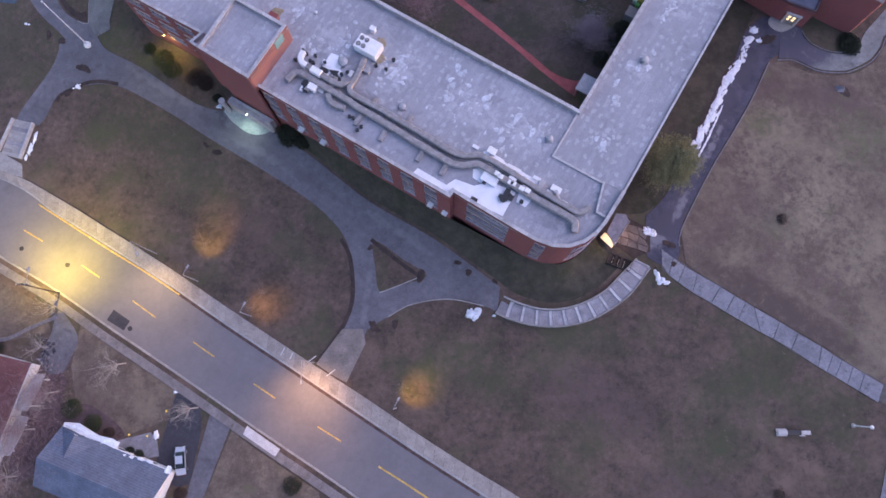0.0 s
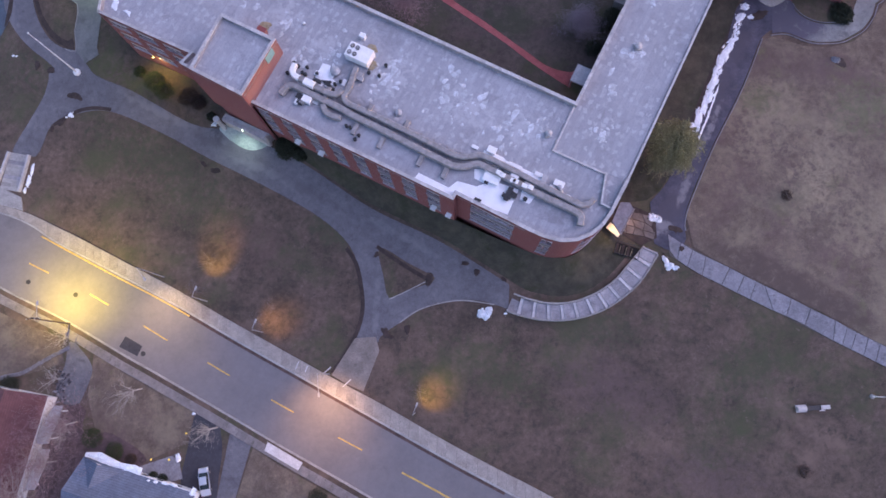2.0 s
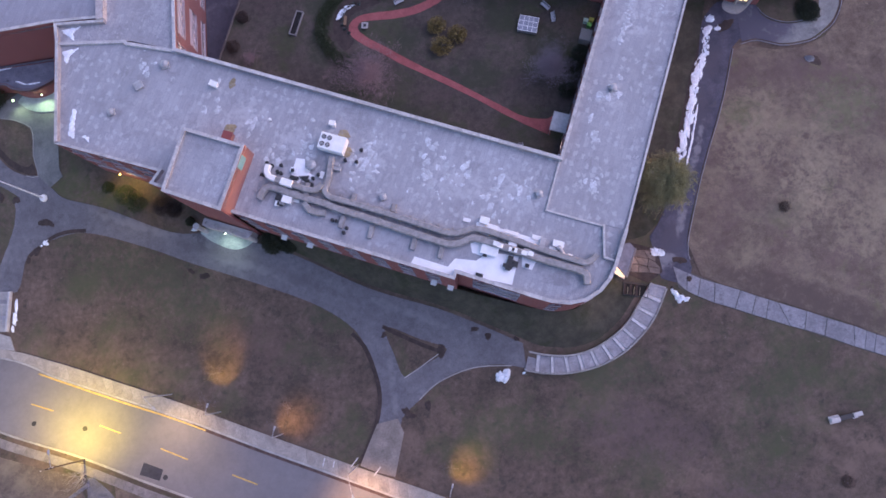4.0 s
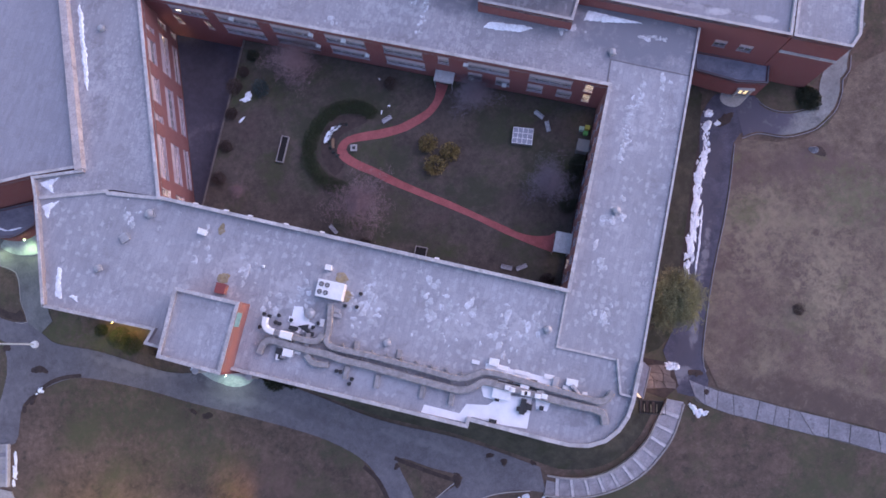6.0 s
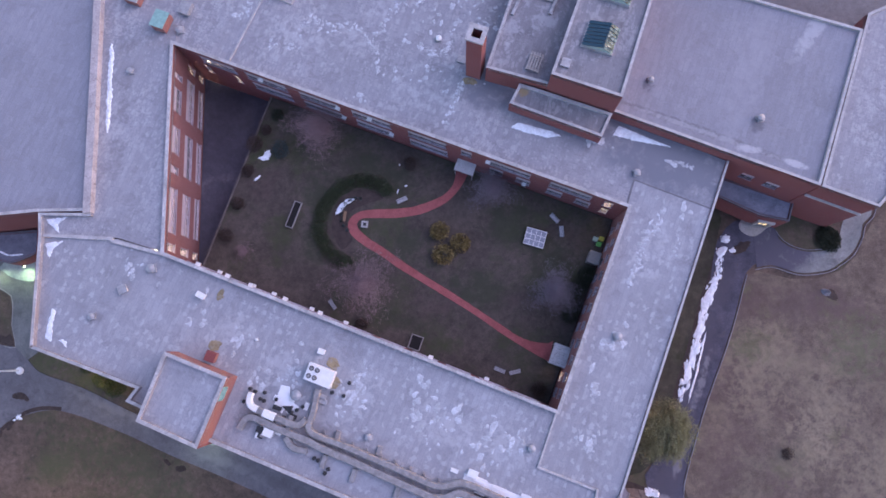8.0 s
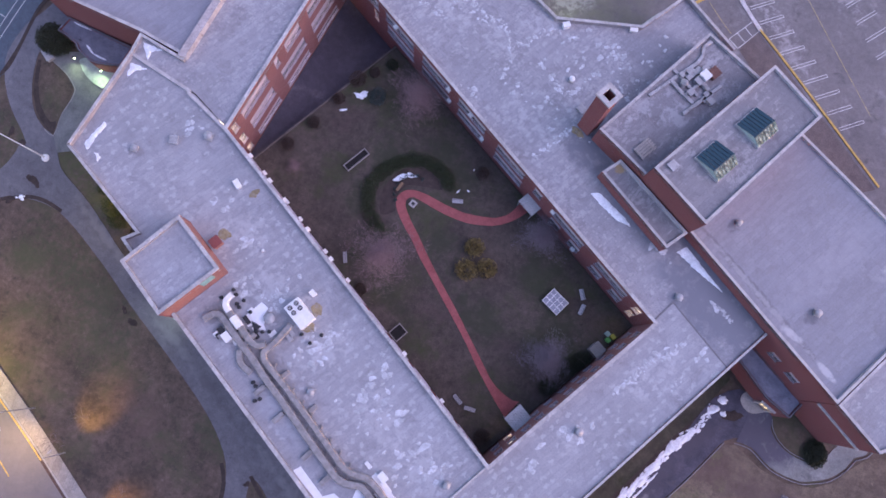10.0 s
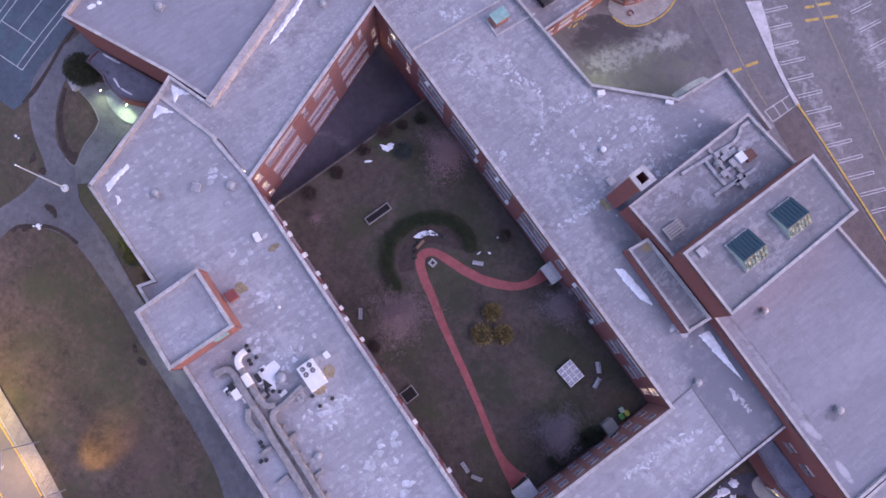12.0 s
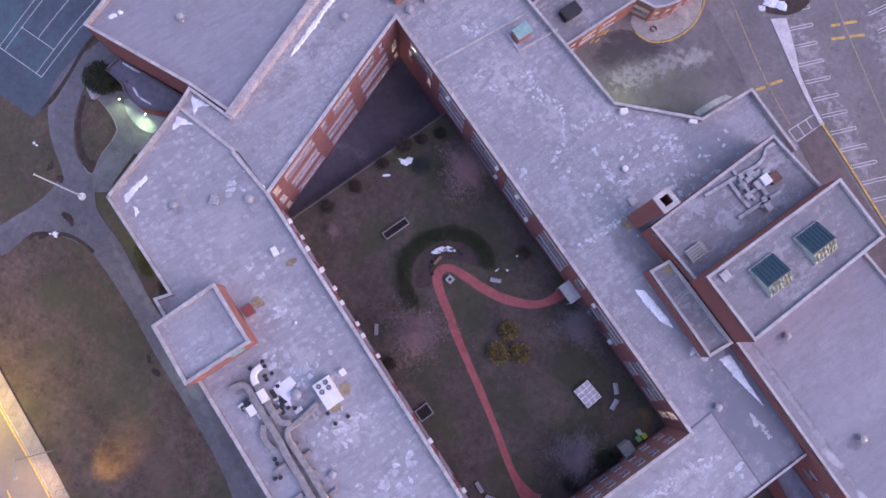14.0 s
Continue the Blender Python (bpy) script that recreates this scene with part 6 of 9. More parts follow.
for x, y, sx, sy, h in ((8.0, 31.6, 2.6, 1.8, 0.7), (11.4, 31.0, 1.2, 0.9, 0.9), (13.3, 29.4, 1.0, 0.8, 1.0), (16.0, 30.0, 0.7, 1.8, 0.6), (8.6, 36.2, 1.4, 1.0, 0.6), (18.4, 29.2, 1.6, 0.9, 0.5)):
    roof_box("fan_unit", "small grey and white roof fan unit", "fan unit", x, y, R, sx, sy, h, -33, WHITE if sx > 1 else METAL, None, "roof fan units")
for k, (x, y) in enumerate(((-23.5, 54.3), (-22.2, 56.0), (-20.1, 54.9), (-17.9, 50.6), (-14.7, 51.5), (-18.5, 53.5), (-15.7, 51.2), (-16.6, 51.0), (-13.9, 43.2), (-12.6, 41.6), (-6.9, 53.4), (-8.2, 51.7), (10.2, 27.9), (10.9, 28.6))):
    t = thing("roof_pipe", "short dark vent pipe on the roof", "pipe", (x, y, R), "roof pipes")
    bm = bmesh.new()
    tube(bm, (0, 0, 0), (0, 0, 0.6), 0.22, 0.22, 10)
    part("pipe", bm, DARK, t)
    bm = bmesh.new()
    tube(bm, (0, 0, 0.6), (0, 0, 0.72), 0.32, 0.2, 10)
    part("cap", bm, DARK, t)

for poly, lab in (([(-3.6, 34.1), (0.9, 31.0), (2.4, 31.9), (5.4, 30.6), (7.0, 31.0), (8.8, 30.8), (12.0, 29.2), (9.6, 25.3), (6.2, 27.2), (2.5, 29.9), (1.5, 29.3), (-4.5, 33.2)], "bright white membrane repair on the roof"),
                  ([(7.4, 36.5), (16.2, 30.6), (15.2, 29.2), (6.6, 35.1)], "white membrane strip under the ducts"), ([(-19.3, 52.6), (-17.5, 55.5), (-16.2, 54.9), (-16.6, 53.0), (-15.4, 51.6), (-16.0, 51.0), (-17.2, 52.0), (-18.2, 51.2)], "white membrane pad round a roof fan")):
    bm = bmesh.new()
    prism(bm, poly, R - 0.01, R + 0.03)
    tagged(part("roof_membrane", bm, MEMBRANE), lab, "roof patch")

rnd = random.Random(13)
for k, (x, y, sx, sy, turn) in enumerate(((9.4, 35.0, 1.8, 0.7, -33), (12.0, 33.2, 2.4, 0.6, -33), (15.6, 31.2, 1.6, 0.7, -33), (8.6, 32.8, 1.6, 1.2, -33), (12.6, 30.0, 1.2, 0.9, -33), (17.4, 28.6, 1.4, 1.0, -33), (10.8, 32.0, 1.4, 0.5, -33),
                                          (19.6, 27.0, 0.8, 0.5, -33), (6.0, 37.2, 1.2, 0.6, -33), (-18.4, 53.6, 1.2, 0.9, -33), (-16.0, 53.2, 0.9, 1.4, -33), (-19.4, 48.6, 1.4, 0.6, -33), (-20.8, 49.6, 0.9, 0.9, -33), (-14.2, 51.4, 0.7, 1.2, -33),
                                          (-17.0, 51.6, 1.2, 0.5, 57), (-22.4, 48.8, 0.6, 0.4, -33))):
    t = thing("duct_cover", "bright bare sheet-metal cover plate by the roof ducts", "cover plate", (x, y, R + 0.03), "duct covers", turn=turn)
    part("plate", bevelled(boxes((-sx / 2, sx / 2, -sy / 2, sy / 2, 0.12, 0.2)), 0.02), WHITE if k % 3 else MEMBRANE, t)
    part("foot", boxes((-sx * 0.4, -sx * 0.3, -sy * 0.4, sy * 0.4, 0, 0.12), (sx * 0.3, sx * 0.4, -sy * 0.4, sy * 0.4, 0, 0.12)), DARK, t)
for k, (x, y, l0) in enumerate(((11.2, 32.4, 1.6), (13.0, 31.4, 1.0), (-18.6, 52.2, 1.3), (-16.4, 50.4, 1.0), (-19.8, 50.2, 0.8), (9.6, 28.4, 0.8))):
    roof_box("junction_box", "small black rooftop junction box", "box", x, y, R, l0, 0.5, 0.5, -33, DARK, None, "junction boxes")
for poly in ([(7.6, 36.4), (9.2, 35.6), (10.5, 34.7), (10.6, 34.3), (13.3, 32.5), (15.8, 30.7), (15.3, 29.8), (13.9, 30.6), (11.0, 32.6), (9.2, 33.9), (7.0, 35.4)], [(5.4, 33.5), (6.8, 33.5), (8.3, 32.0), (8.0, 30.8), (6.4, 31.1), (5.2, 32.0)], [(12.5, 29.1), (14.3, 27.6), (13.3, 26.6), (11.9, 27.5)]):
    bm = bmesh.new()
    prism(bm, poly, R - 0.01, R + 0.035)
    tagged(part("roof_membrane", bm, MEMBRANE), "white membrane patch under the ducts", "roof patch")
for k, (x, y) in enumerate([(9.1, 32.0), (9.6, 31.5), (11.1, 30.4), (11.5, 30.2), (12.8, 29.3), (13.7, 28.9)]):
    roof_box("duct_box", "bright white metal box on the roof duct", "duct box", x, y, R + 1.1, 0.75, 0.55, 0.35, -33, WHITE, None, "duct boxes")
for k, (x, y, sx, sy) in enumerate(((10.2, 28.6, 0.7, 2.2), (11.0, 28.2, 0.8, 0.8), (5.2, 28.2, 1.0, 0.4), (12.7, 27.4, 0.5, 0.5), (7.0, 31.0, 0.5, 0.5))):
    roof_box("junction_box", "small black rooftop junction box", "box", x, y, R + 0.03, sx, sy, 0.5, -33, DARK, None, "junction boxes")
# added black bar on legs, drawn for the shaded gap between the ducts
t = thing("duct_gap_bar", "black bar standing in for the dark gap between the roof ducts", "cable tray", (10.70, 31.60, R + 0.03), turn=-34)
part("tray", boxes((-3.2, 3.2, -0.22, 0.22, 0.5, 0.62)), DARK, t)
for sx in (-2.8, 2.6):
    part("leg", boxes((sx, sx + 0.1, -0.2, 0.2, 0, 0.5)), DARK, t)
t = thing("vent_stub", "grey bent vent pipe beside the ducts", "vent", (18.3, 28.6, R))
bm = bmesh.new()
tube(bm, (0, 0, 0), (0, 0, 0.9), 0.35, 0.35, 12)
tube(bm, (0, 0, 0.75), (0.30, -1.20, 0.6), 0.3, 0.3, 12)
part("pipe", bm, METAL, t)
for x, y in [(-14.5, 43.6), (-13.3, 41.1), (-9.9, 52.6), (-21.6, 55.4), (-20.5, 53.7), (-21.0, 54.1)]:
    t = thing("roof_pipe", "short dark vent pipe on the roof", "pipe", (x, y, R), "roof pipes")
    bm = bmesh.new()
    tube(bm, (0, 0, 0), (0, 0, 0.5), 0.3, 0.3, 10)
    part("pipe", bm, DARK, t)
for x, y in [(-11.5, 52.3), (-11.5, 51.6)]:
    roof_box("fan_unit", "small grey and white roof fan unit", "fan unit", x, y, R, 1.2, 0.6, 0.6, -33, METAL, None, "roof fan units")
RUST = layered("rusty_stained_membrane", (0.22, 0.175, 0.11), (0.34, 0.28, 0.17), 0.9, 4.0, [((0.30, 0.29, 0.30), 0.5, 0.62, 1.0)], 0.85)
for k, (x, y, rx, ry) in enumerate(((-9.1, 56.9, 1.2, 0.8), (-9.0, 53.8, 0.8, 1.0), (-26.6, 63.7, 0.9, 1.0), (22.5, 97.6, 1.4, 0.7), (-24.6, 71.4, 0.6, 0.9))):
    bm = bmesh.new()
    blob(bm, x, y, R + 0.035, rx, ry, -33, 0.004, 700 + k, 4, 26, 0.35)
    tagged(part("rust_stain", bm, RUST), "tan rust stain spread on the flat roof", "stain", "rust stains")
rnd = random.Random(31)


def flake(owner, x, y, z, size, turn, long):
    """A thin torn scrap of lighter coating, one or two centimetres proud."""
    bm = bmesh.new()
    size *= 0.82 if y > 88 else 1.0
    blob(bm, x, y, z + 0.012, size * long, size, turn, 0.006, rnd.randrange(99999), 2, 15, 0.62, 0.03)
    part("flake", bm, FLAKE, owner)


# lone scraps: centre, count, half length along and across, way of the length
SCRAPS = [(-7.4, 50.8, 26, 4.2, 2.2, 57), (-5.8, 52.6, 12, 3.2, 1.0, 57), (10.6, 38.6, 14, 3.4, 2.6, -33), (16.6, 38.9, 8, 2.2, 1.4, 57), (4.0, 47.6, 14, 4.6, 2.2, -33), (7.6, 44.6, 18, 4.6, 3.0, -33), (13.8, 41.0, 10, 2.8, 2.4, -33), (1.8, 43.6, 12, 3.2, 2.6, -33),
          (-14.6, 59.2, 7, 2.0, 1.0, 57), (-22.6, 64.8, 12, 2.6, 1.8, 57), (-20.4, 58.4, 7, 1.6, 1.4, 57), (-38.2, 79.4, 10, 2.4, 1.3, 57), (-29.0, 70.0, 9, 3.4, 2.2, 57), (-16.4, 55.8, 9, 1.6, 1.8, -33), (4.0, 52.0, 5, 1.6, 1.2, -33),
          (34.6, 50.3, 12, 1.6, 1.2, 57), (29.8, 44.4, 8, 2.8, 1.0, 57), (27.2, 37.6, 9, 2.2, 1.3, 57), (51.4, 67.0, 7, 2.4, 1.2, -33), (48.0, 62.6, 5, 2.2, 1.2, 57),
          (24.8, 112.8, 16, 3.0, 1.6, -33), (20.0, 109.4, 12, 3.4, 2.2, -33), (3.0, 98.6, 6, 2.4, 1.6, -33), (-12.6, 119.4, 9, 2.0, 1.4, 30), (33.0, 112.0, 8, 2.4, 1.6, -33), (11.0, 101.0, 9, 3.2, 2.0, -33), (28.4, 107.6, 10, 3.0, 2.2, -33), (40.0, 82.0, 6, 2.6, 1.6, -33), (26.0, 108.4, 34, 6.4, 4.4, -33), (18.0, 100.0, 14, 4.0, 3.0, -33), (33.6, 116.0, 10, 3.0, 2.6, -33)]
# bands of worn coating that wander along old cracks: line, half width, scraps per metre
BANDS = [([(-9.6, 112.0), (-7.4, 111.6), (-4.2, 110.3)], 0.75, 5.0), ([(-4.6, 113.0), (-2.9, 114.7), (-0.6, 115.6), (0.8, 113.0), (4.0, 112.4), (6.6, 111.5)], 0.8, 5.0), ([(6.6, 111.5), (7.8, 108.2), (8.6, 106.0), (7.7, 102.6)], 0.4, 3.2),
         ([(8.1, 109.0), (10.8, 111.3), (13.9, 114.5)], 0.6, 4.2), ([(13.9, 114.5), (16.6, 113.6), (18.6, 114.3)], 0.3, 2.6), ([(12.7, 107.7), (14.8, 106.7), (17.4, 104.0)], 0.4, 3.0), ([(17.4, 104.0), (19.9, 103.7), (21.6, 105.4)], 0.55, 5.0),
         ([(16.9, 91.3), (18.7, 93.7), (20.5, 96.8), (21.4, 98.3)], 0.5, 3.6), ([(-13.9, 118.7), (-10.8, 120.7)], 0.5, 3.0), ([(39.0, 57.9), (40.1, 60.2), (41.8, 60.8), (42.7, 63.9), (43.9, 66.1), (45.4, 65.8), (47.2, 69.2)], 0.55, 4.6), ([(50.1, 76.9), (52.5, 75.5), (54.2, 74.3)], 0.3, 3.6)]


def roof_level(x, y):
    """Top of the roof sheet under a scrap."""
    if y > 88 or (x > 44 and y > 74.6 - 0.7 * (x - 44.6)):
        return R + 0.02
    return R + 0.06 if x + 0.62 * y > 40 and x > 19 else R


for x, y, n, long, wide, turn in SCRAPS:
    patch = thing("flaked_membrane", "scattered pale scraps of worn coating on the flat roof", "roof patch", group="flaked membrane")
    c, d = math.cos(radians(turn)), math.sin(radians(turn))
    for j in range(n):
        a, b = rnd.gauss(0, long * 0.6), rnd.gauss(0, wide * 0.6)
        px, py = x + a * c - b * d, y + a * d + b * c
        flake(patch, px, py, roof_level(px, py), rnd.choice((0.14, 0.18, 0.22, 0.28, 0.36, 0.46)), 57 + rnd.gauss(0, 12) + rnd.choice((0, 0, 90)), rnd.uniform(1.0, 1.9))
for line, half, density in BANDS:
    patch = thing("flaked_membrane", "wandering pale band of flaked coating along a roof crack", "roof patch", group="flaked membrane")
    for p, q in zip(line, line[1:]):
        p, q = Vector(p), Vector(q)
        side = (q - p).orthogonal().normalized()
        for j in range(int((q - p).length * density)):
            at = p.lerp(q, rnd.random()) + side * rnd.gauss(0, half * 0.55)
            flake(patch, at.x, at.y, roof_level(at.x, at.y), rnd.choice((0.10, 0.14, 0.18, 0.24, 0.32)), rnd.choice((57, -33, math.degrees(math.atan2((q - p).y, (q - p).x)))) + rnd.gauss(0, 14), rnd.uniform(1.0, 2.4))
streak([(-36.2, 119), (-37.0, 114), (-38.0, 108), (-39.0, 103)], 1.0, "long streak of snow on the roof", R + 0.09, "roof_snow", 2, 0.14)
snow_wedge([(-51.6, 86.4), (-50.3, 86.4), (-48.6, 86.2), (-49.8, 85.6), (-50.6, 85.0), (-51.3, 83.8), (-51.5, 85.2)], "white wedge of snow in the roof corner", R)
snow_wedge([(-51.0, 90.4), (-49.6, 90.3), (-47.4, 90.0), (-48.7, 89.5), (-49.1, 88.9), (-49.1, 87.7), (-49.9, 88.8), (-50.6, 89.6)], "white wedge of snow in the roof corner", R + 0.09)
snow_wedge([(-51.7, 75.6), (-51.2, 74.8), (-52.1, 72.4), (-52.5, 70.3), (-53.4, 71.0), (-52.8, 73.1)], "white streak of snow along the parapet", R)
snow_wedge([(-51.5, 70.3), (-50.9, 70.3), (-50.1, 69.9), (-50.1, 68.8), (-50.7, 69.6)], "small scrap of snow by the parapet", R, 0.07)
snow_wedge([(27.3, 88.2), (28.7, 88.6), (31.3, 87.2), (33.9, 85.8), (35.0, 84.6), (32.6, 85.0), (29.6, 86.6)], "tapering drift of snow beside a brick block", R + 0.02, 0.16)
snow_wedge([(43.2, 82.8), (44.5, 84.2), (46.0, 83.2), (47.5, 82.0), (49.6, 80.3), (51.9, 78.7), (48.9, 80.0), (46.2, 81.2), (44.6, 82.2)], "tapering wedge of snow under the auditorium wall", R + 0.02, 0.16)
snow([(-69.0, 98.2, 0.8, 0.5, 40, 0.1), (-68.2, 99.3, 0.5, 0.4, 0, 0.1)], "scrap of snow on the roof", 9.72, "roof_snow")
snow([(-68.4, 93.5, 2.2, 0.25, -8, 0.1), (-65.4, 89.6, 1.2, 0.22, -34, 0.1), (-63.2, 88.8, 1.4, 0.2, -8, 0.1)], "streak of snow on the porch roof", 0.32, "roof_snow")

# roof lights on the stage tower
ROOF_GLASS, rgn, rgl, rgb = material("green_roof_glass", 0.12)
rgb.inputs["Base Color"].default_value = (0.035, 0.075, 0.10, 1)
rgb.inputs["IOR"].default_value = 1.5
# dark green glass with pale reflections painted into its colour as noise
GLINT, gln, gll, glb = material("green_glass_glints", 0.5)
glb.inputs["IOR"].default_value = 1.25
glc = gln.new("ShaderNodeTexCoord").outputs["Object"]
gll.new(ramp(gln, gll, noise_tex(gln, gll, glc, 1.9, 4, 0.7, 0.4), [(0.40, (0.035, 0.065, 0.07)), (0.52, (0.12, 0.19, 0.17)), (0.66, (0.50, 0.60, 0.54))]), glb.inputs["Base Color"])
MINT = plain("pale_mint_frame", (0.40, 0.52, 0.49), 0.6, 0.0, 0.3, 2)
for x, y in ((42.8, 95.9), (47.6, 103.0)):
    t = thing("roof_light", "gabled green-glazed roof light in a pale metal frame", "skylight", (x, y, 18.1), "roof lights", turn=-33)
    part("curb", boxes((-2.5, 2.5, -2.3, -2.1, 0, 0.5), (-2.5, 2.5, 2.1, 2.3, 0, 0.5), (-2.5, -2.3, -2.1, 2.1, 0, 0.5), (2.3, 2.5, -2.1, 2.1, 0, 0.5)), METAL, t)
    for side, mat in ((-1, ROOF_GLASS), (1, GLINT)):
        for k in range(7):
            y0 = -2.2 + 4.4 * k / 7
            bm = bmesh.new()
            v = [bm.verts.new(p) for p in ((2.45 * side, y0 + 0.05, 0.5), (2.45 * side, y0 + 0.58, 0.5), (0.8, y0 + 0.58, 1.55), (0.8, y0 + 0.05, 1.55))]
            bm.faces.new(v)
            ex = bmesh.ops.extrude_face_region(bm, geom=bm.faces[:])["geom"]
            for g in ex:
                if isinstance(g, bmesh.types.BMVert):
                    g.co.z -= 0.04
            part("pane", bm, mat, t)
    for side in (-1, 1):
        bm = bmesh.new()
        v = [bm.verts.new(p) for p in ((-2.4, 2.2 * side, 0.5), (2.4, 2.2 * side, 0.5), (0.8, 2.2 * side, 1.53))]
        bm.faces.new(v)
        part("gable", bm, MINT, t, "pale mint gable end")
    part("ridge", boxes((0.74, 0.86, -2.25, 2.25, 1.5, 1.6)), ROOF_GLASS, t)

# equipment on the plant block
RUST_RED = plain("rusted_steel", (0.20, 0.10, 0.085), 0.85, 0.0, 0.5, 2.5)
DULL = plain("dull_grey_metal", (0.43, 0.425, 0.45), 0.65, 0.2, 0.4, 1.2)
pipes = thing("plant_pipework", "tangle of grey ducts and pipes on the plant block", "ducts")
P0 = 14.02
for line, w, h in (([(31.4, 105.2), (34.7, 109.5), (37.7, 113.2), (38.3, 114.9), (38.0, 116.3), (39.1, 117.6)], 0.55, 0.6), ([(34.0, 109.0), (36.4, 107.3), (38.5, 106.1)], 0.6, 0.7), ([(37.4, 103.8), (42.2, 110.4)], 0.6, 0.8),
                   ([(34.3, 110.8), (38.9, 107.6)], 0.5, 0.6), ([(36.6, 109.8), (38.3, 112.3)], 0.9, 0.9), ([(40.0, 106.8), (41.0, 108.7)], 0.8, 0.8), ([(37.0, 107.0), (39.4, 110.6)], 0.5, 1.0), ([(38.0, 110.6), (40.4, 109.0)], 0.7, 1.1)):
    duct_run(pipes, "duct", line, w, P0 + 0.05, P0 + 0.05 + h * 0.5, DULL)
for x, y, sx, sy, h in ((38.4, 109.8, 1.2, 0.8, 1.2), (37.6, 107.6, 0.9, 0.9, 1.0), (41.1, 107.2, 1.2, 0.9, 0.9), (39.0, 112.4, 0.7, 1.0, 1.1), (35.6, 110.2, 0.8, 0.6, 0.8), (40.2, 108.2, 0.7, 0.7, 0.6), (36.8, 111.4, 0.6, 1.1, 0.6)):
    roof_box("fan_unit", "small grey and white roof fan unit", "fan unit", x, y, P0, sx, sy, h * 0.7, -33, DULL if sx < 1 else METAL, None, "roof fan units")
fan = thing("dome_fan", "round grey dome fan on the plant block", "fan", (36.2, 108.8, P0))
bm = bmesh.new()
tube(bm, (0, 0, 0), (0, 0, 1.0), 0.5, 0.5, 16)
part("base", bm, METAL, fan)
bm = bmesh.new()
tube(bm, (0, 0, 1.0), (0, 0, 1.35), 0.62, 0.25, 16)
part("dome", bm, METAL, fan)
roof_box("condenser", "white sheet-metal condenser unit", "air conditioner", 39.2, 111.0, P0, 1.5, 1.3, 1.2, -33, WHITE)
roof_box("rusted_frame", "rusted open steel frame beside the condenser", "frame", 40.6, 112.1, P0, 1.6, 1.7, 0.7, -33, RUST_RED)
PALE_TIMBER = plain("silvered_timber", (0.44, 0.40, 0.385), 0.85, 0.0, 0.3, 3)
crate = thing("slatted_crate", "pale slatted timber crate on the roof", "crate", (32.9, 96.2, P0), turn=-33)
for k in range(5):
    part("slat", bevelled(boxes((-1.05 + k * 0.44, -0.75 + k * 0.44, -1.6, 1.6, 0.5 + 0.08 * (k % 2), 0.62 + 0.08 * (k % 2))), 0.02), PALE_TIMBER, crate)
for y in (-1.3, 1.1):
    part("bearer", boxes((-1.1, 1.1, y, y + 0.2, 0.02, 0.5)), PALE_TIMBER, crate)
roof_box("roof_hatch", "square grey metal roof hatch", "hatch", 36.6, 93.2, 18.1, 1.3, 1.3, 0.3, -33, METAL, None, "roof hatches")


# ---- courtyard ----
CANOPY_METAL = plain("pale_canopy_metal", (0.54, 0.54, 0.57), 0.5, 0.1, 0.25, 2)


def canopy(x, y, turn):
    t = thing("door_canopy", "grey slatted metal door canopy on posts", "canopy", (x, y, GARDEN_Z), "door canopies", turn=turn)
    for k in range(9):
        part("slat", boxes((-1.65 + k * 0.37, -1.65 + k * 0.37 + 0.35, -1.3, 1.3, 3.0, 3.08)), CANOPY_METAL, t)
    part("roof_frame", boxes((-1.75, 1.75, -1.4, -1.3, 2.9, 3.12), (-1.75, 1.75, 1.3, 1.4, 2.9, 3.12), (-1.75, -1.66, -1.3, 1.3, 2.9, 3.12), (1.68, 1.75, -1.3, 1.3, 2.9, 3.12)), METAL, t)
    for px in (-1.6, 1.5):
        for py in (-1.3, 1.2):
            part("post", boxes((px, px + 0.1, py, py + 0.1, 0, 2.9)), METAL, t)
    return t


canopy(26.6, 50.1, 57)
canopy(19.0, 85.1, -33)


BENCH_GREY = plain("silver_grey_bench_timber", (0.42, 0.42, 0.46), 0.75, 0.0, 0.25, 4)


def bench(x, y, turn, z=GARDEN_Z, length=1.9):
    t = thing("bench", "grey weathered timber bench on the lawn", "bench", (x, y, z), "courtyard benches", turn=turn)
    for k in range(3):
        part("seat_slat", boxes((-length / 2, length / 2, -0.3 + k * 0.2, -0.13 + k * 0.2, 0.42, 0.47)), BENCH_GREY, t)
    part("back_slat", boxes((-length / 2, length / 2, 0.3, 0.35, 0.6, 0.9)), BENCH_GREY, t)
    for sx in (-0.8, 0.75):
        part("leg", boxes((sx, sx + 0.07, -0.28, 0.36, 0, 0.42), (sx, sx + 0.07, 0.3, 0.36, 0.42, 0.9)), DARK, t)


for x, y, a in ((6.8, 82.3, 12), (32.0, 73.0, -62), (32.6, 70.5, -100), (16.6, 49.9, -35), (19.0, 49.0, 0), (-8.8, 67.0, -68)):
    bench(x, y, a)
t = thing("cold_frame", "white-framed glazed cold frame on the lawn", "cold frame", (27.9, 70.4, GARDEN_Z), turn=-29)
part("box", boxes((-1.75, 1.75, -1.5, -1.4, 0, 0.75), (-1.75, 1.75, 1.4, 1.5, 0, 0.75), (-1.75, -1.65, -1.4, 1.4, 0, 0.75), (1.65, 1.75, -1.4, 1.4, 0, 0.75)), WOOD, t)
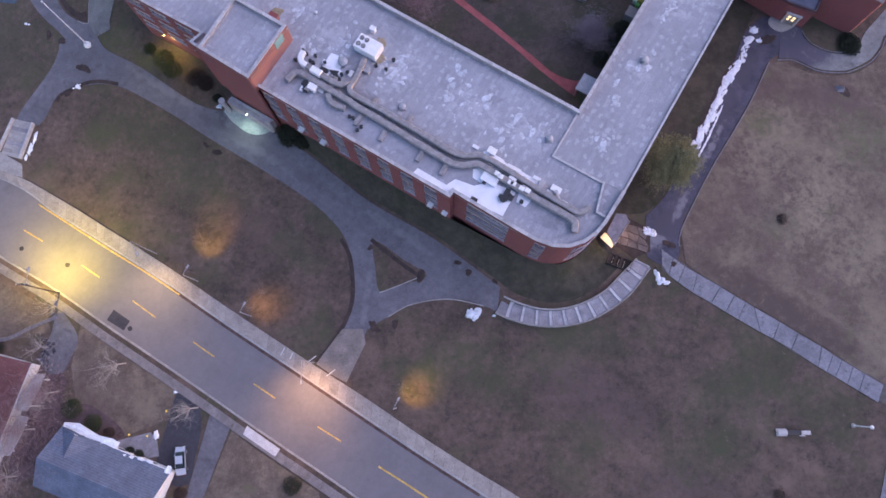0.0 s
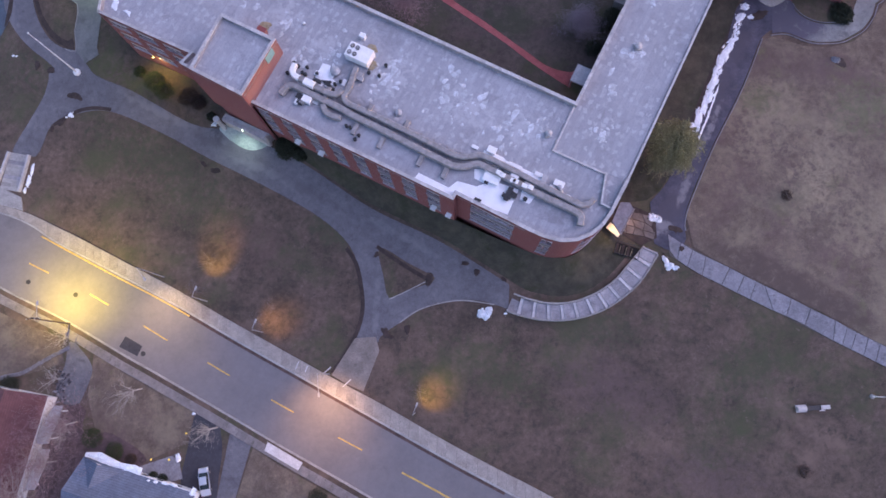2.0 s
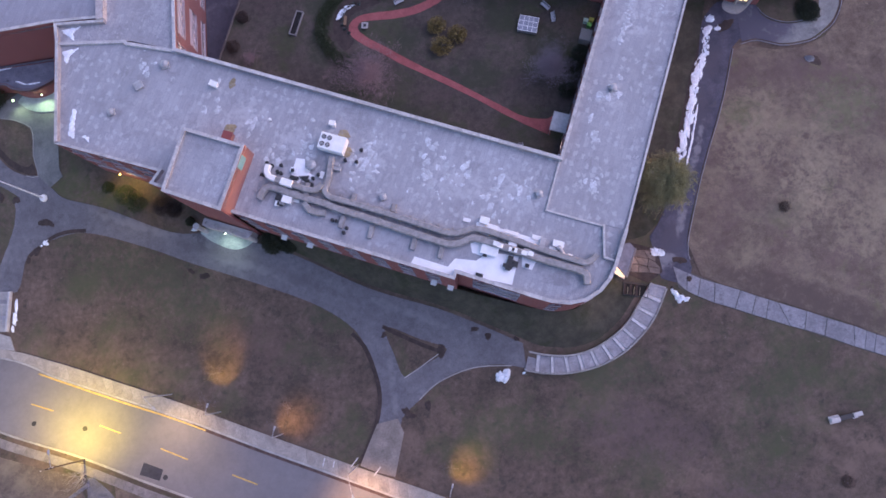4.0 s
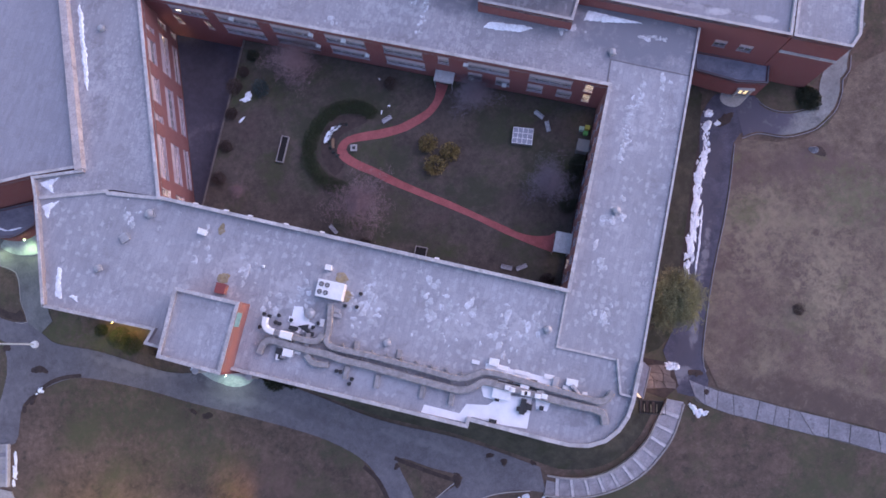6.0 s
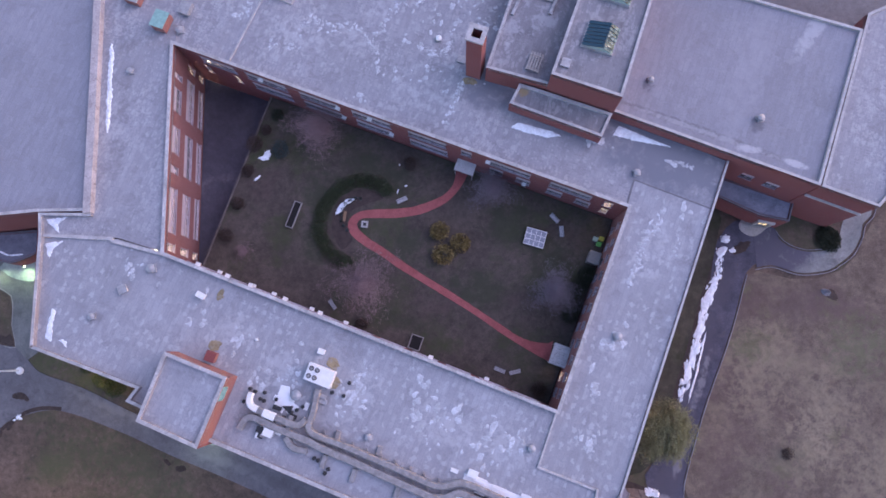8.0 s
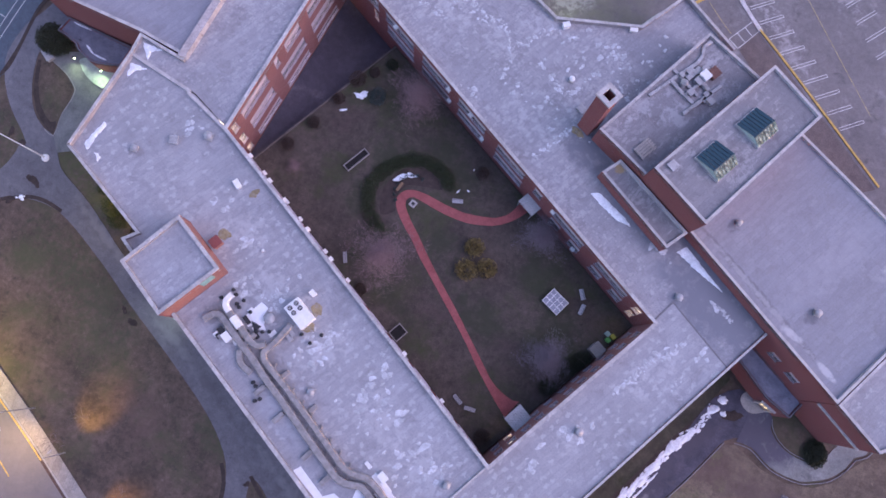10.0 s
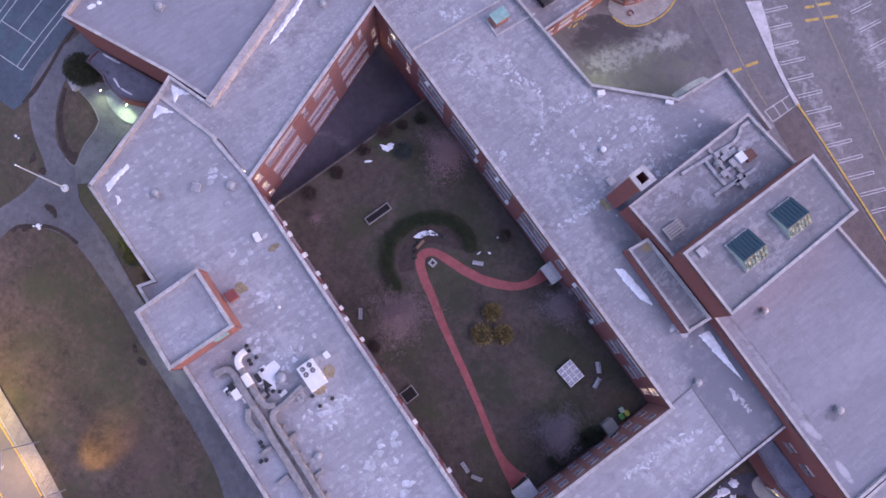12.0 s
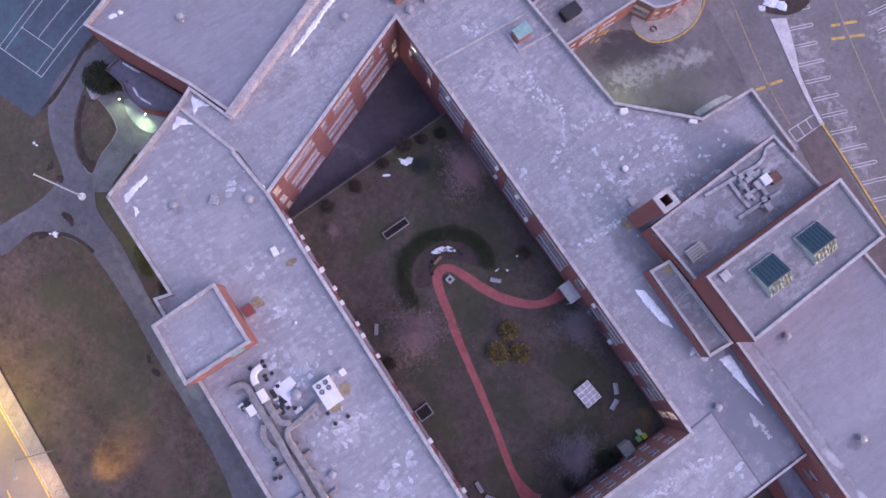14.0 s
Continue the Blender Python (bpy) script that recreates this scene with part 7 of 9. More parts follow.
for i in range(4):
    for j in range(3):
        part("pane", boxes((-1.7 + i * 0.86, -1.7 + i * 0.86 + 0.78, -1.42 + j * 0.96, -1.42 + j * 0.96 + 0.88, 0.76, 0.79)), plain("cold_frame_glass", (0.30, 0.31, 0.37), 0.15) if (i, j) == (0, 0) else bpy.data.materials["cold_frame_glass"], t)
for i in range(5):
    part("glazing_bar", boxes((-1.78 + i * 0.86, -1.70 + i * 0.86, -1.5, 1.5, 0.75, 0.84)), WHITE, t)
for j in range(4):
    part("glazing_bar", boxes((-1.78, 1.76, -1.5 + j * 0.96, -1.42 + j * 0.96, 0.75, 0.83)), WHITE, t)


WET_SOIL = plain("wet_black_soil", (0.012, 0.010, 0.011), 0.9, 0.0, 0.4, 2)


def planter(x, y, turn, sx, sy, z=GARDEN_Z):
    t = thing("planter", "grey timber raised planter filled with black soil", "planter", (x, y, z), "planters", turn=turn)
    for name, d in (("side", (-sx, sx, -sy, -sy + 0.15)), ("side", (-sx, sx, sy - 0.15, sy)), ("side", (-sx, -sx + 0.15, -sy + 0.15, sy - 0.15)), ("side", (sx - 0.15, sx, -sy + 0.15, sy - 0.15))):
        part(name, boxes((*d, 0, 0.5)), WOOD, t)
    part("soil", boxes((-sx + 0.15, sx - 0.15, -sy + 0.15, sy - 0.15, 0, 0.3)), WET_SOIL, t)


planter(-12.5, 84.2, 58, 2.45, 0.7)
planter(3.8, 57.5, 58, 1.25, 1.05)
t = thing("stone_table", "square pale stone table beside the red path", "table", (-0.5, 79.5, GARDEN_Z), turn=-20)
part("tabletop", bevelled(boxes((-0.6, 0.6, -0.6, 0.6, 0.66, 0.76)), 0.02), CONCRETE, t)
part("pedestal", boxes((-0.25, 0.25, -0.25, 0.25, 0, 0.66)), CONCRETE, t)
part("centre_hole", boxes((-0.28, 0.28, -0.28, 0.28, 0.76, 0.765)), DARK, t)
t = thing("timber_bench", "brown timber bench inside the curved hedge", "bench", (-3.7, 81.8, GARDEN_Z), turn=70)
part("seat", boxes((-0.9, 0.9, -0.25, 0.25, 0.4, 0.47)), plain("brown_timber", (0.24, 0.15, 0.09), 0.8, 0, 0.3, 4), t)
for sx in (-0.75, 0.65):
    part("leg", boxes((sx, sx + 0.1, -0.22, 0.22, 0, 0.4)), bpy.data.materials["brown_timber"], t)

hedge = thing("curved_hedge", "low dark green hedge curving round the path loop", "hedge", group="hedges")
HEDGE = smoothed([(4.6, 84.6), (3.2, 86.3), (0.1, 87.5), (-3.7, 86.9), (-7.3, 83.9), (-8.6, 80.2), (-7.4, 76.0), (-4.6, 73.1)], 0.8)
bm = bmesh.new()
for k, (x, y) in enumerate(HEDGE):
    leaves(bm, (x, y, GARDEN_Z + 0.4), (1.5, 1.5, 0.6), 480, 300 + k, 0.07, 0.1)
part("foliage", bm, LEAF_GREEN, hedge)
bm = bmesh.new()
for x, y in HEDGE[::2]:
    tube(bm, (x, y, GARDEN_Z - 0.1), (x, y, GARDEN_Z + 0.6), 0.06, 0.03, 5)
part("stems", bm, BARK, hedge)
bed = smoothed([(3.6, 83.6), (1.6, 85.6), (-1.2, 86.2), (-4, 85.2), (-5.8, 82.6), (-6.4, 79.6), (-5.4, 76.2), (-3.2, 77.6), (-3.6, 80.4), (-2.4, 82.6), (0.6, 83.2)], 1, True)
drape("flower_bed", bed, 0.02, SOIL, "dark bare flower bed", category="flower bed", height=GARDEN_Z)
for k in range(9):
    a = 1.2 + k * 0.33
    shrub("dormant_perennial", "small dormant violet-grey perennial clump", -1.4 + 3.0 * math.cos(a), 81.4 + 3.2 * math.sin(a), GARDEN_Z, (0.35, 0.35, 0.3), 40, 70 + k, LEAF_BLUE, 0.09, "dormant perennials")
snow_wedge([(-5.31, 82.5), (-4.92, 83.32), (-4.01, 84.28), (-2.64, 84.91), (-0.76, 84.61), (-1.76, 84.34), (-3.07, 83.88), (-4.09, 82.87)], "curved streak of snow in the flower bed", GARDEN_Z + 0.04, 0.12, "snow_patch")
snow_wedge([(-17.09, 96.08), (-16.06, 96.17), (-15.59, 96.97), (-14.72, 97.17), (-14.5, 96.26), (-15.18, 95.32), (-16.24, 95.32)], "small patch of snow by the retaining wall", GARDEN_Z + 0.02, 0.15, "snow_patch")
snow([(-17.8, 92.4, 0.9, 0.25, 30, 0.1)], "thin streak of snow on the lawn", GARDEN_Z)
snow([(6.4, 84.2, 0.5, 0.15, 60, 0.06), (8.0, 84.8, 0.3, 0.2, 0, 0.06)], "scraps of snow on the lawn", GARDEN_Z)

for k, (x, y) in enumerate(((11.9, 75.2), (15.2, 72.4), (11.6, 71.0))):
    shrub("yellow_shrub", "loose golden yellow courtyard shrub", x, y, GARDEN_Z, (1.9, 1.8, 1.2), 900, 20 + k, LEAF_YELLOW, 0.12, "yellow shrubs")
for k, (x, y, s, mat) in enumerate(((-16.9, 98.6, 1.6, RED_BROWN), (-12.4, 96.4, 1.7, LEAF_BLUE), (-19.0, 94.0, 1.2, RED_BROWN), (-11.9, 103.0, 1.2, LEAF_DARK), (-21.8, 88.4, 1.2, RED_BROWN), (-24.8, 83.2, 1.3, RED_BROWN),
                                    (34.8, 62.3, 1.7, LEAF_DARK), (32.7, 60.4, 1.6, LEAF_DARK), (30.4, 56.2, 1.6, LEAF_DARK), (-4.5, 62.6, 1.1, RED_BROWN), (22.2, 45.6, 1.2, RED_BROWN), (-14.4, 100.8, 1.0, RED_BROWN),
                                    (9.6, 88.6, 1.1, RED_BROWN))):
    shrub("courtyard_shrub", "dense dark courtyard shrub by the wall" if mat is LEAF_DARK else ("low blue-green spreading juniper" if mat is LEAF_BLUE else "russet brown dormant courtyard shrub"),
          x, y, GARDEN_Z, (s, s, s * 0.7), int(1100 * s), 40 + k, mat, 0.07, "courtyard shrubs")
for k, (x, y, h, mat) in enumerate(((22.6, 80.4, 5.2, TWIG_GREY), (28.6, 60.6, 5.4, TWIG_GREY), (-2.6, 68.8, 7.4, TWIG_PINK), (-4.8, 97.8, 6.6, TWIG_PINK), (-22.1, 79.6, 2.2, TWIG_PINK))):
    bare_tree("bare_tree", "small leafless tree with fine pinkish twigs" if mat is TWIG_PINK else "small leafless tree with violet-grey twigs", x, y, GARDEN_Z, h, 60 + k, mat, 5, (0, 0), "courtyard trees", 0.12, 6500 if h > 3 else 500)
roof_box("garden_shed", "small grey garden shed against the wall", "shed", 36.6, 64.6, GARDEN_Z, 1.9, 2.0, 1.9, -33, WOOD)
for x, y, c in ((38.2, 66.8, (0.12, 0.42, 0.10)), (38.9, 67.6, (0.42, 0.42, 0.06)), (37.9, 67.8, (0.35, 0.5, 0.45))):
    roof_box("storage_bin", "bright green plastic storage bin", "bin", x, y, GARDEN_Z, 0.7, 0.6, 0.8, -33, plain("bin_plastic", c, 0.5))
wall_way = (Vector(C_SE) - Vector(C_SW)).normalized()
for k, d in enumerate((5.0, 7.4, 10.4, 13.8, 14.6, 17.6, 20.8, 24.6, 27.0, 30.8, 46.2, 55.8)):
    p = Vector(C_SW) + wall_way * d
    t = thing("window_air_conditioner", "white window air conditioner on the brick wall", "air conditioner", (p.x, p.y, (8.0, 4.4)[k % 2]), "window air conditioners", turn=math.degrees(math.atan2(wall_way.y, wall_way.x)))
    part("case", bevelled(boxes((-0.38, 0.38, -0.1, 0.55, 0, 0.45)), 0.03), WHITE, t)
    part("grille", boxes((-0.33, 0.33, 0.55, 0.57, 0.05, 0.4)), METAL, t)
wall_way = (Vector(C_NE) - Vector(C_NW)).normalized()
for k, (d, z) in enumerate(((16.0, 8.6), (30.4, 8.4), (30.8, 4.6), (39.8, 4.6), (57.6, 8.4), (58.6, 3.2), (64.4, 3.2), (36.2, 8.4))):
    p = Vector(C_NW) + wall_way * d
    t = thing("window_air_conditioner", "white window air conditioner on the brick wall", "air conditioner", (p.x, p.y, z), "window air conditioners", turn=math.degrees(math.atan2(wall_way.y, wall_way.x)) + 180)
    part("case", bevelled(boxes((-0.38, 0.38, -0.1, 0.55, 0, 0.45)), 0.03), WHITE, t)
    part("grille", boxes((-0.33, 0.33, 0.55, 0.57, 0.05, 0.4)), METAL, t)


# ---- curved steps at the south-east corner ----
STEPS_IN = smoothed([(10.3, 14.5), (12.9, 13.1), (16.7, 11.8), (20.7, 11.6), (24.8, 12.6), (28.4, 14.4), (31.1, 16.8), (34.2, 19.6)], 0.25)
STEPS_OUT = smoothed([(8.8, 11.9), (11.7, 10.5), (15.6, 9.3), (20.5, 8.9), (25.5, 9.8), (29.6, 11.8), (32.8, 14.2), (36.3, 18.3)], 0.25)


def along(line, u):
    k = u * (len(line) - 1)
    i = min(int(k), len(line) - 2)
    return between(line[i], line[i + 1], k - i)


steps = thing("curved_steps", "curved flight of long concrete steps round the school's corner", "steps")
Z_LOW, Z_HIGH, COUNT = ground_z(9.7, 13.5) + 0.1, ground_z(35, 19) + 0.15, 12
TREAD = layered("step_tread_concrete", (0.23, 0.225, 0.25), (0.33, 0.32, 0.35), 0.5, 4.0, [((0.15, 0.145, 0.16), 0.6, 0.7, 0.6)], 0.85, varied=0.12)
BAR = layered("step_edge_concrete", (0.50, 0.48, 0.50), (0.60, 0.58, 0.60), 0.6, 4.0, None, 0.85, varied=0.1)
for k in range(COUNT):
    z = Z_LOW + (Z_HIGH - Z_LOW) * k / (COUNT - 1)
    for name, u0, u1, mat, dz in (("tread", k / COUNT, (k + 0.78) / COUNT, TREAD, 0.0), ("step_edge", (k + 0.78) / COUNT, (k + 1) / COUNT, BAR if k < COUNT - 1 else TREAD, 0.16)):
        bm = bmesh.new()
        ring = [along(STEPS_IN, u0 + (u1 - u0) * j / 3) for j in range(4)] + [along(STEPS_OUT, u1 - (u1 - u0) * j / 3) for j in range(4)]
        prism(bm, ring[::-1], z - 1.6, z + dz)
        part(name, bm, mat, steps)


def stepped_wall(name, line, width, owner, rise):
    bm = bmesh.new()
    n = len(line)
    a, b = offset_line(line, width / 2), offset_line(line, -width / 2)
    rows = []
    for i in range(n):
        z = Z_LOW + (Z_HIGH - Z_LOW) * i / (n - 1) + rise
        rows.append([bm.verts.new(p) for p in ((*a[i], z - 2.6), (*b[i], z - 2.6), (*b[i], z), (*a[i], z))])
    for r0, r1 in zip(rows, rows[1:]):
        for c in range(4):
            bm.faces.new((r0[c], r0[(c + 1) % 4], r1[(c + 1) % 4], r1[c]))
    bm.faces.new(rows[0])
    bm.faces.new(rows[-1][::-1])
    return part(name, bm, CONCRETE, owner)


stepped_wall("side_wall", offset_line(STEPS_IN[::3], 0.2), 0.3, steps, 0.42)
stepped_wall("side_wall", offset_line(STEPS_OUT[::3], -0.15), 0.25, steps, 0.3)
# side door canopy and its fenced pit
door = thing("side_door_canopy", "flat grey canopy over the lit side door", "canopy", (0, 0, 0))
bm = bmesh.new()
prism(bm, [(28.4, 24.2), (29.4, 21.9), (32.5, 26.0), (32.0, 27.2), (30.4, 27.4)], 0.05, 0.25)
part("slab", bevelled(bm, 0.03), plain("weathered_lead_roof", (0.235, 0.23, 0.27), 0.7, 0.0, 0.35, 1.5), door)
bm = bmesh.new()
prism(bm, [(29.41, 21.78), (29.55, 21.68), (32.72, 25.9), (32.58, 26.0)], -0.05, 0.29)
part("fascia", bm, WOOD, door, "warm timber fascia board")
for px, py in ((29.7, 22.5), (32.2, 26.1)):
    part("post", boxes((px - 0.06, px + 0.06, py - 0.06, py + 0.06, ground_z(px, py), 0.05)), METAL, door)
bm = bmesh.new()
prism(bm, [(27.7, 23.7), (28.6, 24.6), (30.3, 22.7), (29.5, 21.7)], -2.0, -1.8)
part("landing", bm, INNER, door, "pale landing washed by the door lamp")
bm = bmesh.new()
prism(bm, [(28.9, 24.4), (29.1, 24.6), (30.4, 23.1), (30.2, 22.9)], -3.4, -0.2)
part("cheek_wall", bm, INNER, door, "pale plaster cheek wall")
part("ceiling_lamp", boxes((28.9, 29.4, 23.2, 23.7, -0.05, 0.05)), glowing("door_lamp", (1.0, 0.72, 0.30), 3.0), door)
lamp_light("side_door_lamp", (29.0, 23.2, -0.15), (29.6, 22.9, -3.2), (1.0, 0.62, 0.22), 100, 150, 0.9, 0.2)
lamp_light("side_door_lamp", (31.9, 24.3, -0.3), (33.0, 23.2, -3.2), (1.0, 0.58, 0.24), 90, 150, 0.9, 0.2)
BRASS = plain("dull_brass_rail", (0.38, 0.34, 0.22), 0.5)
BLACK = plain("black_shadowed_floor", (0.012, 0.011, 0.012), 0.9)
pit = thing("stairwell_railing", "steel railing round a small sunken stairwell", "railing", (31.0, 19.4, ground_z(31.0, 19.4)), turn=-24)
for k in range(10):
    for y0 in (-1.1, 1.06):
        part("baluster", boxes((-2.1 + k * 0.46, -2.06 + k * 0.46, y0, y0 + 0.04, 0, 1.1)), DARK, pit)
for d in ((-2.14, 2.1, -1.13, -1.04), (-2.14, 2.1, 1.04, 1.13), (-2.14, -2.06, -1.04, 1.04), (2.02, 2.1, -1.04, 1.04)):
    part("rail", boxes((*d, 1.08, 1.13)), DARK, pit)
for x in (-1.3, -0.2, 0.8):
    part("stair_rail", boxes((x, x + 0.06, -0.8, 0.5, 0.5, 0.56)), BRASS, pit)
# a black plate above the ground puts the pit's shade into colour
part("pit_floor", boxes((-2.05, 2.05, -1.02, 1.02, 0.12, 0.2)), BLACK, pit)
for k in range(5):
    part("stair_tread", boxes((-1.9 + k * 0.5, -1.5 + k * 0.5, -0.9, 0.9, 0.2, 0.24 + k * 0.04)), BLACK if k % 2 else SOIL, pit)

# ---- door of the east porch ----
door = thing("porch_door", "pale framed porch door with lit yellow panes", "door", (68.0, 64.3, -2.75), turn=-25)
PALE_STONE = plain("pale_door_stone", (0.52, 0.50, 0.50), 0.8, 0.0, 0.2, 2)
for x0, x1, z0, z1 in ((-1.35, -0.95, 0, 2.7), (0.95, 1.35, 0, 2.7), (-1.5, 1.5, 2.7, 3.1)):
    part("surround", bevelled(boxes((x0, x1, -0.35, 0.05, z0, z1)), 0.03), PALE_STONE, door)
leaf = part("door_leaf", boxes((-0.95, 0.95, -0.12, -0.04, 0, 2.6)), plain("dull_door_paint", (0.30, 0.27, 0.26), 0.6), door)
DOOR_PANE = glowing("lit_door_pane", (1.0, 0.74, 0.26), 0.45)
for x in (-0.75, 0.12):
    for z in (1.15, 1.85):
        part("pane", boxes((x, x + 0.5, -0.14, -0.12, z, z + 0.5)), DOOR_PANE, leaf)

# ---- slab path to the east ----
slab_path = tagged(drape("path_slabs_bed", [(38.6, 21.4), (44.4, 16.7), (53.4, 10.3), (60.2, 5.5), (68.6, -0.6), (73.6, -4.0), (74.6, -6.2), (73.2, -7.2), (65.5, -2.4), (56.0, 4.5), (46.2, 11.2), (38.3, 17.6)],
                         0.06, JOINT), "cracked pale concrete slabs of the lawn path", "path", "", "structure")
UPPER = [(38.6, 21.4), (40.6, 19.6), (42.4, 18.0), (44.4, 16.6), (48.1, 14.1), (50.3, 12.4), (52.1, 11.2), (53.4, 10.2), (57.4, 7.5), (60.2, 5.4), (63.9, 2.9), (65.6, 1.5), (66.9, 0.5), (68.6, -0.7)]
LOWER = [(38.4, 18.4), (39.4, 16.6), (40.9, 15.2), (43.2, 13.3), (46.2, 11.3), (48.5, 9.6), (50.5, 8.2), (54.0, 5.8), (56.0, 4.6), (58.8, 2.7), (62.9, -0.5), (64.2, -1.4), (65.5, -2.3), (67.3, -3.6)]
rnd = random.Random(3)
corners = list(zip(UPPER, LOWER))
corners += [(tuple(Vector(a) + Vector((0.82, -0.58)) * d), tuple(Vector(b) + Vector((0.82, -0.58)) * d)) for a, b, d in ((*corners[-1], 2.1), (*corners[-1], 5.6))]
for (a0, b0), (a1, b1) in zip(corners, corners[1:]):
    q = [Vector(a0), Vector(a1), Vector(b1), Vector(b0)]
    mid = sum(q, Vector((0, 0))) / 4
    bm = bmesh.new()
    top = []
    for p in q:
        p = p + (mid - p).normalized() * 0.09
        top.append(bm.verts.new((p.x, p.y, ground_z(p.x, p.y) + 0.14 + rnd.uniform(-0.015, 0.02))))
    low = [bm.verts.new((v.co.x, v.co.y, v.co.z - 0.1)) for v in top]
    bm.faces.new(top)
    for i in range(4):
        bm.faces.new((top[i], low[i], low[(i + 1) % 4], top[(i + 1) % 4]))
    bmesh.ops.recalc_face_normals(bm, faces=bm.faces)
    part("slab", bm, SLAB, slab_path)
drape("path_south_east", smoothed([(74.0, -7.4), (75.8, -4.8), (77, -12), (74.2, -22), (68, -44)], 3) + smoothed([(64.5, -44), (70.9, -22), (73.6, -11.4)], 3), 0.1, SLAB, "pale grey concrete path", category="path")


def pave(owner, line_a, line_b, mat, u0, u1, count, lanes=1, gap=0.008, lift=0.2):
    """Slabs laid between two lines, each with its own slight tilt."""
    r = random.Random(count)
    a, b = smoothed(line_a, 1.0), smoothed(line_b, 1.0)
    for k in range(count):
        s0, s1 = u0 + (u1 - u0) * (k + gap) / count, u0 + (u1 - u0) * (k + 1 - gap) / count
        e = [along(a, s0), along(a, s1), along(b, s1), along(b, s0)]
        for j in range(lanes):
            v0, v1 = (j + gap * 0.6) / lanes, (j + 1 - gap * 0.6) / lanes
            q = [between(e[0], e[3], v0), between(e[1], e[2], v0), between(e[1], e[2], v1), between(e[0], e[3], v1)]
            bm = bmesh.new()
            top = [bm.verts.new((x, y, ground_z(x, y) + lift + r.uniform(-0.012, 0.012))) for x, y in q]
            low = [bm.verts.new((w.co.x, w.co.y, w.co.z - 0.12)) for w in top]
            bm.faces.new(top)
            for i in range(4):
                bm.faces.new((top[i], low[i], low[(i + 1) % 4], top[(i + 1) % 4]))
            bmesh.ops.recalc_face_normals(bm, faces=bm.faces)
            part("slab", bm, mat, owner)


PALE_WALK = layered("pavement_slab_concrete", (0.265, 0.238, 0.218), (0.355, 0.322, 0.295), 0.3, 4.0, [((0.19, 0.18, 0.175), 0.57, 0.7, 0.4)], 0.88, varied=0.07)
OLD_SLAB = layered("old_slab_concrete", (0.165, 0.148, 0.15), (0.25, 0.226, 0.225), 0.3, 4.0, [((0.11, 0.095, 0.085), 0.56, 0.7, 0.5)], 0.9, varied=0.07)
pave(walk_north, WALK_N, offset_line(KERB_N, 0.35), PALE_WALK, 0.0, 1.0, 150)
pave(walk_south, WALK_S, offset_line(KERB_S, -0.35), OLD_SLAB, 0.0, 1.0, 140)
ribbon("lawn_edging", [(41.8, 21.6), (42.4, 24.4), (47.8, 33.2), (51.8, 39.0), (55.8, 44.4), (59.4, 49.8), (63.3, 56.3)], 0.13, 0.17, SLAB, "pale concrete edging beside the lawn", category="kerb", thick=0.25, across=1)
ribbon("path_edging", smoothed([(65.0, 56.7), (67.9, 56.5), (70.9, 54.7), (73.1, 53.8), (77.2, 53.4), (79.7, 54.1), (82.5, 55.4), (85.0, 58.1), (86.0, 60.0), (87.8, 61.1), (89.2, 63.6)], 1.0), 0.13, 0.18, SLAB, "pale concrete path edging", category="kerb", thick=0.2, across=1)
ribbon("path_edging", smoothed([(70.6, 62.6), (70.9, 61.4), (72.2, 59.6), (74.7, 58.1), (77.4, 57.6)], 1.0), 0.12, 0.18, SLAB, "pale concrete path edging", category="kerb", thick=0.2, across=1)

LEAVES_WET = layered("wet_brown_leaves", (0.06, 0.038, 0.034), (0.11, 0.07, 0.06), 0.8, 4.0, None, 0.9)
ribbon("leaf_drift", offset_line([(-51.2, 20.0), (-40.5, 12.2), (-25, 1.3), (-15, -5.8), (-5.3, -12.6), (4.2, -19.0)], -0.28), 0.5, 0.07, LEAVES_WET, "wet brown leaves along the kerb", "structure", "leaf litter")
pile = thing("rubble_pile", "heap of dark snow-dusted rubble on the parking pad", "rubble")
rnd = random.Random(41)
for k in range(46):
    x, y = -73.1 + rnd.gauss(0, 0.75), 8.3 + rnd.gauss(0, 1.3)
    bm = bmesh.new()
    blob(bm, x, y, ground_z(x, y) + 0.1, rnd.uniform(0.15, 0.4), rnd.uniform(0.12, 0.3), rnd.uniform(0, 90), rnd.uniform(0.12, 0.4), 7000 + k, 2, 8, 0.2)
    part("stone", bm, SLAB if k % 3 == 0 else DARK_ASPHALT, pile)

# ---- road paint ----
def stripe(points, width, mat, name, label, lift=0.075, kind="structure", category="road marking"):
    return ribbon(name, points, width, lift, mat, label, kind, category, None, 1.5, 1)


for a, b in (((-79.5, 32.1), (-75.7, 29.7)), ((-67.9, 24.7), (-64.4, 22.2)), ((-57.9, 17.5), (-53.5, 14.2)), ((-46.4, 9.4), (-42.4, 6.5)), ((-35.2, 1.4), (-31.3, -1.3)), ((-23.8, -6.5), (-19.7, -9.2)), ((-91, 39.2), (-87, 36.8))):
    stripe([a, b], 0.22, YELLOW, "centre_dash", "yellow centre dash on the street")
stripe([(-13.2, -13.7), (-5.1, -19.1), (20, -36.5), (40, -50.5)], 0.3, YELLOW, "centre_line", "solid yellow centre line on the street")
stripe([(-77.2, 37.1), (-72.4, 33.8), (-62.3, 27.0), (-55.1, 22.3), (-49.3, 18.2)], 0.28, YELLOW, "edge_line", "solid yellow line beside the kerb")
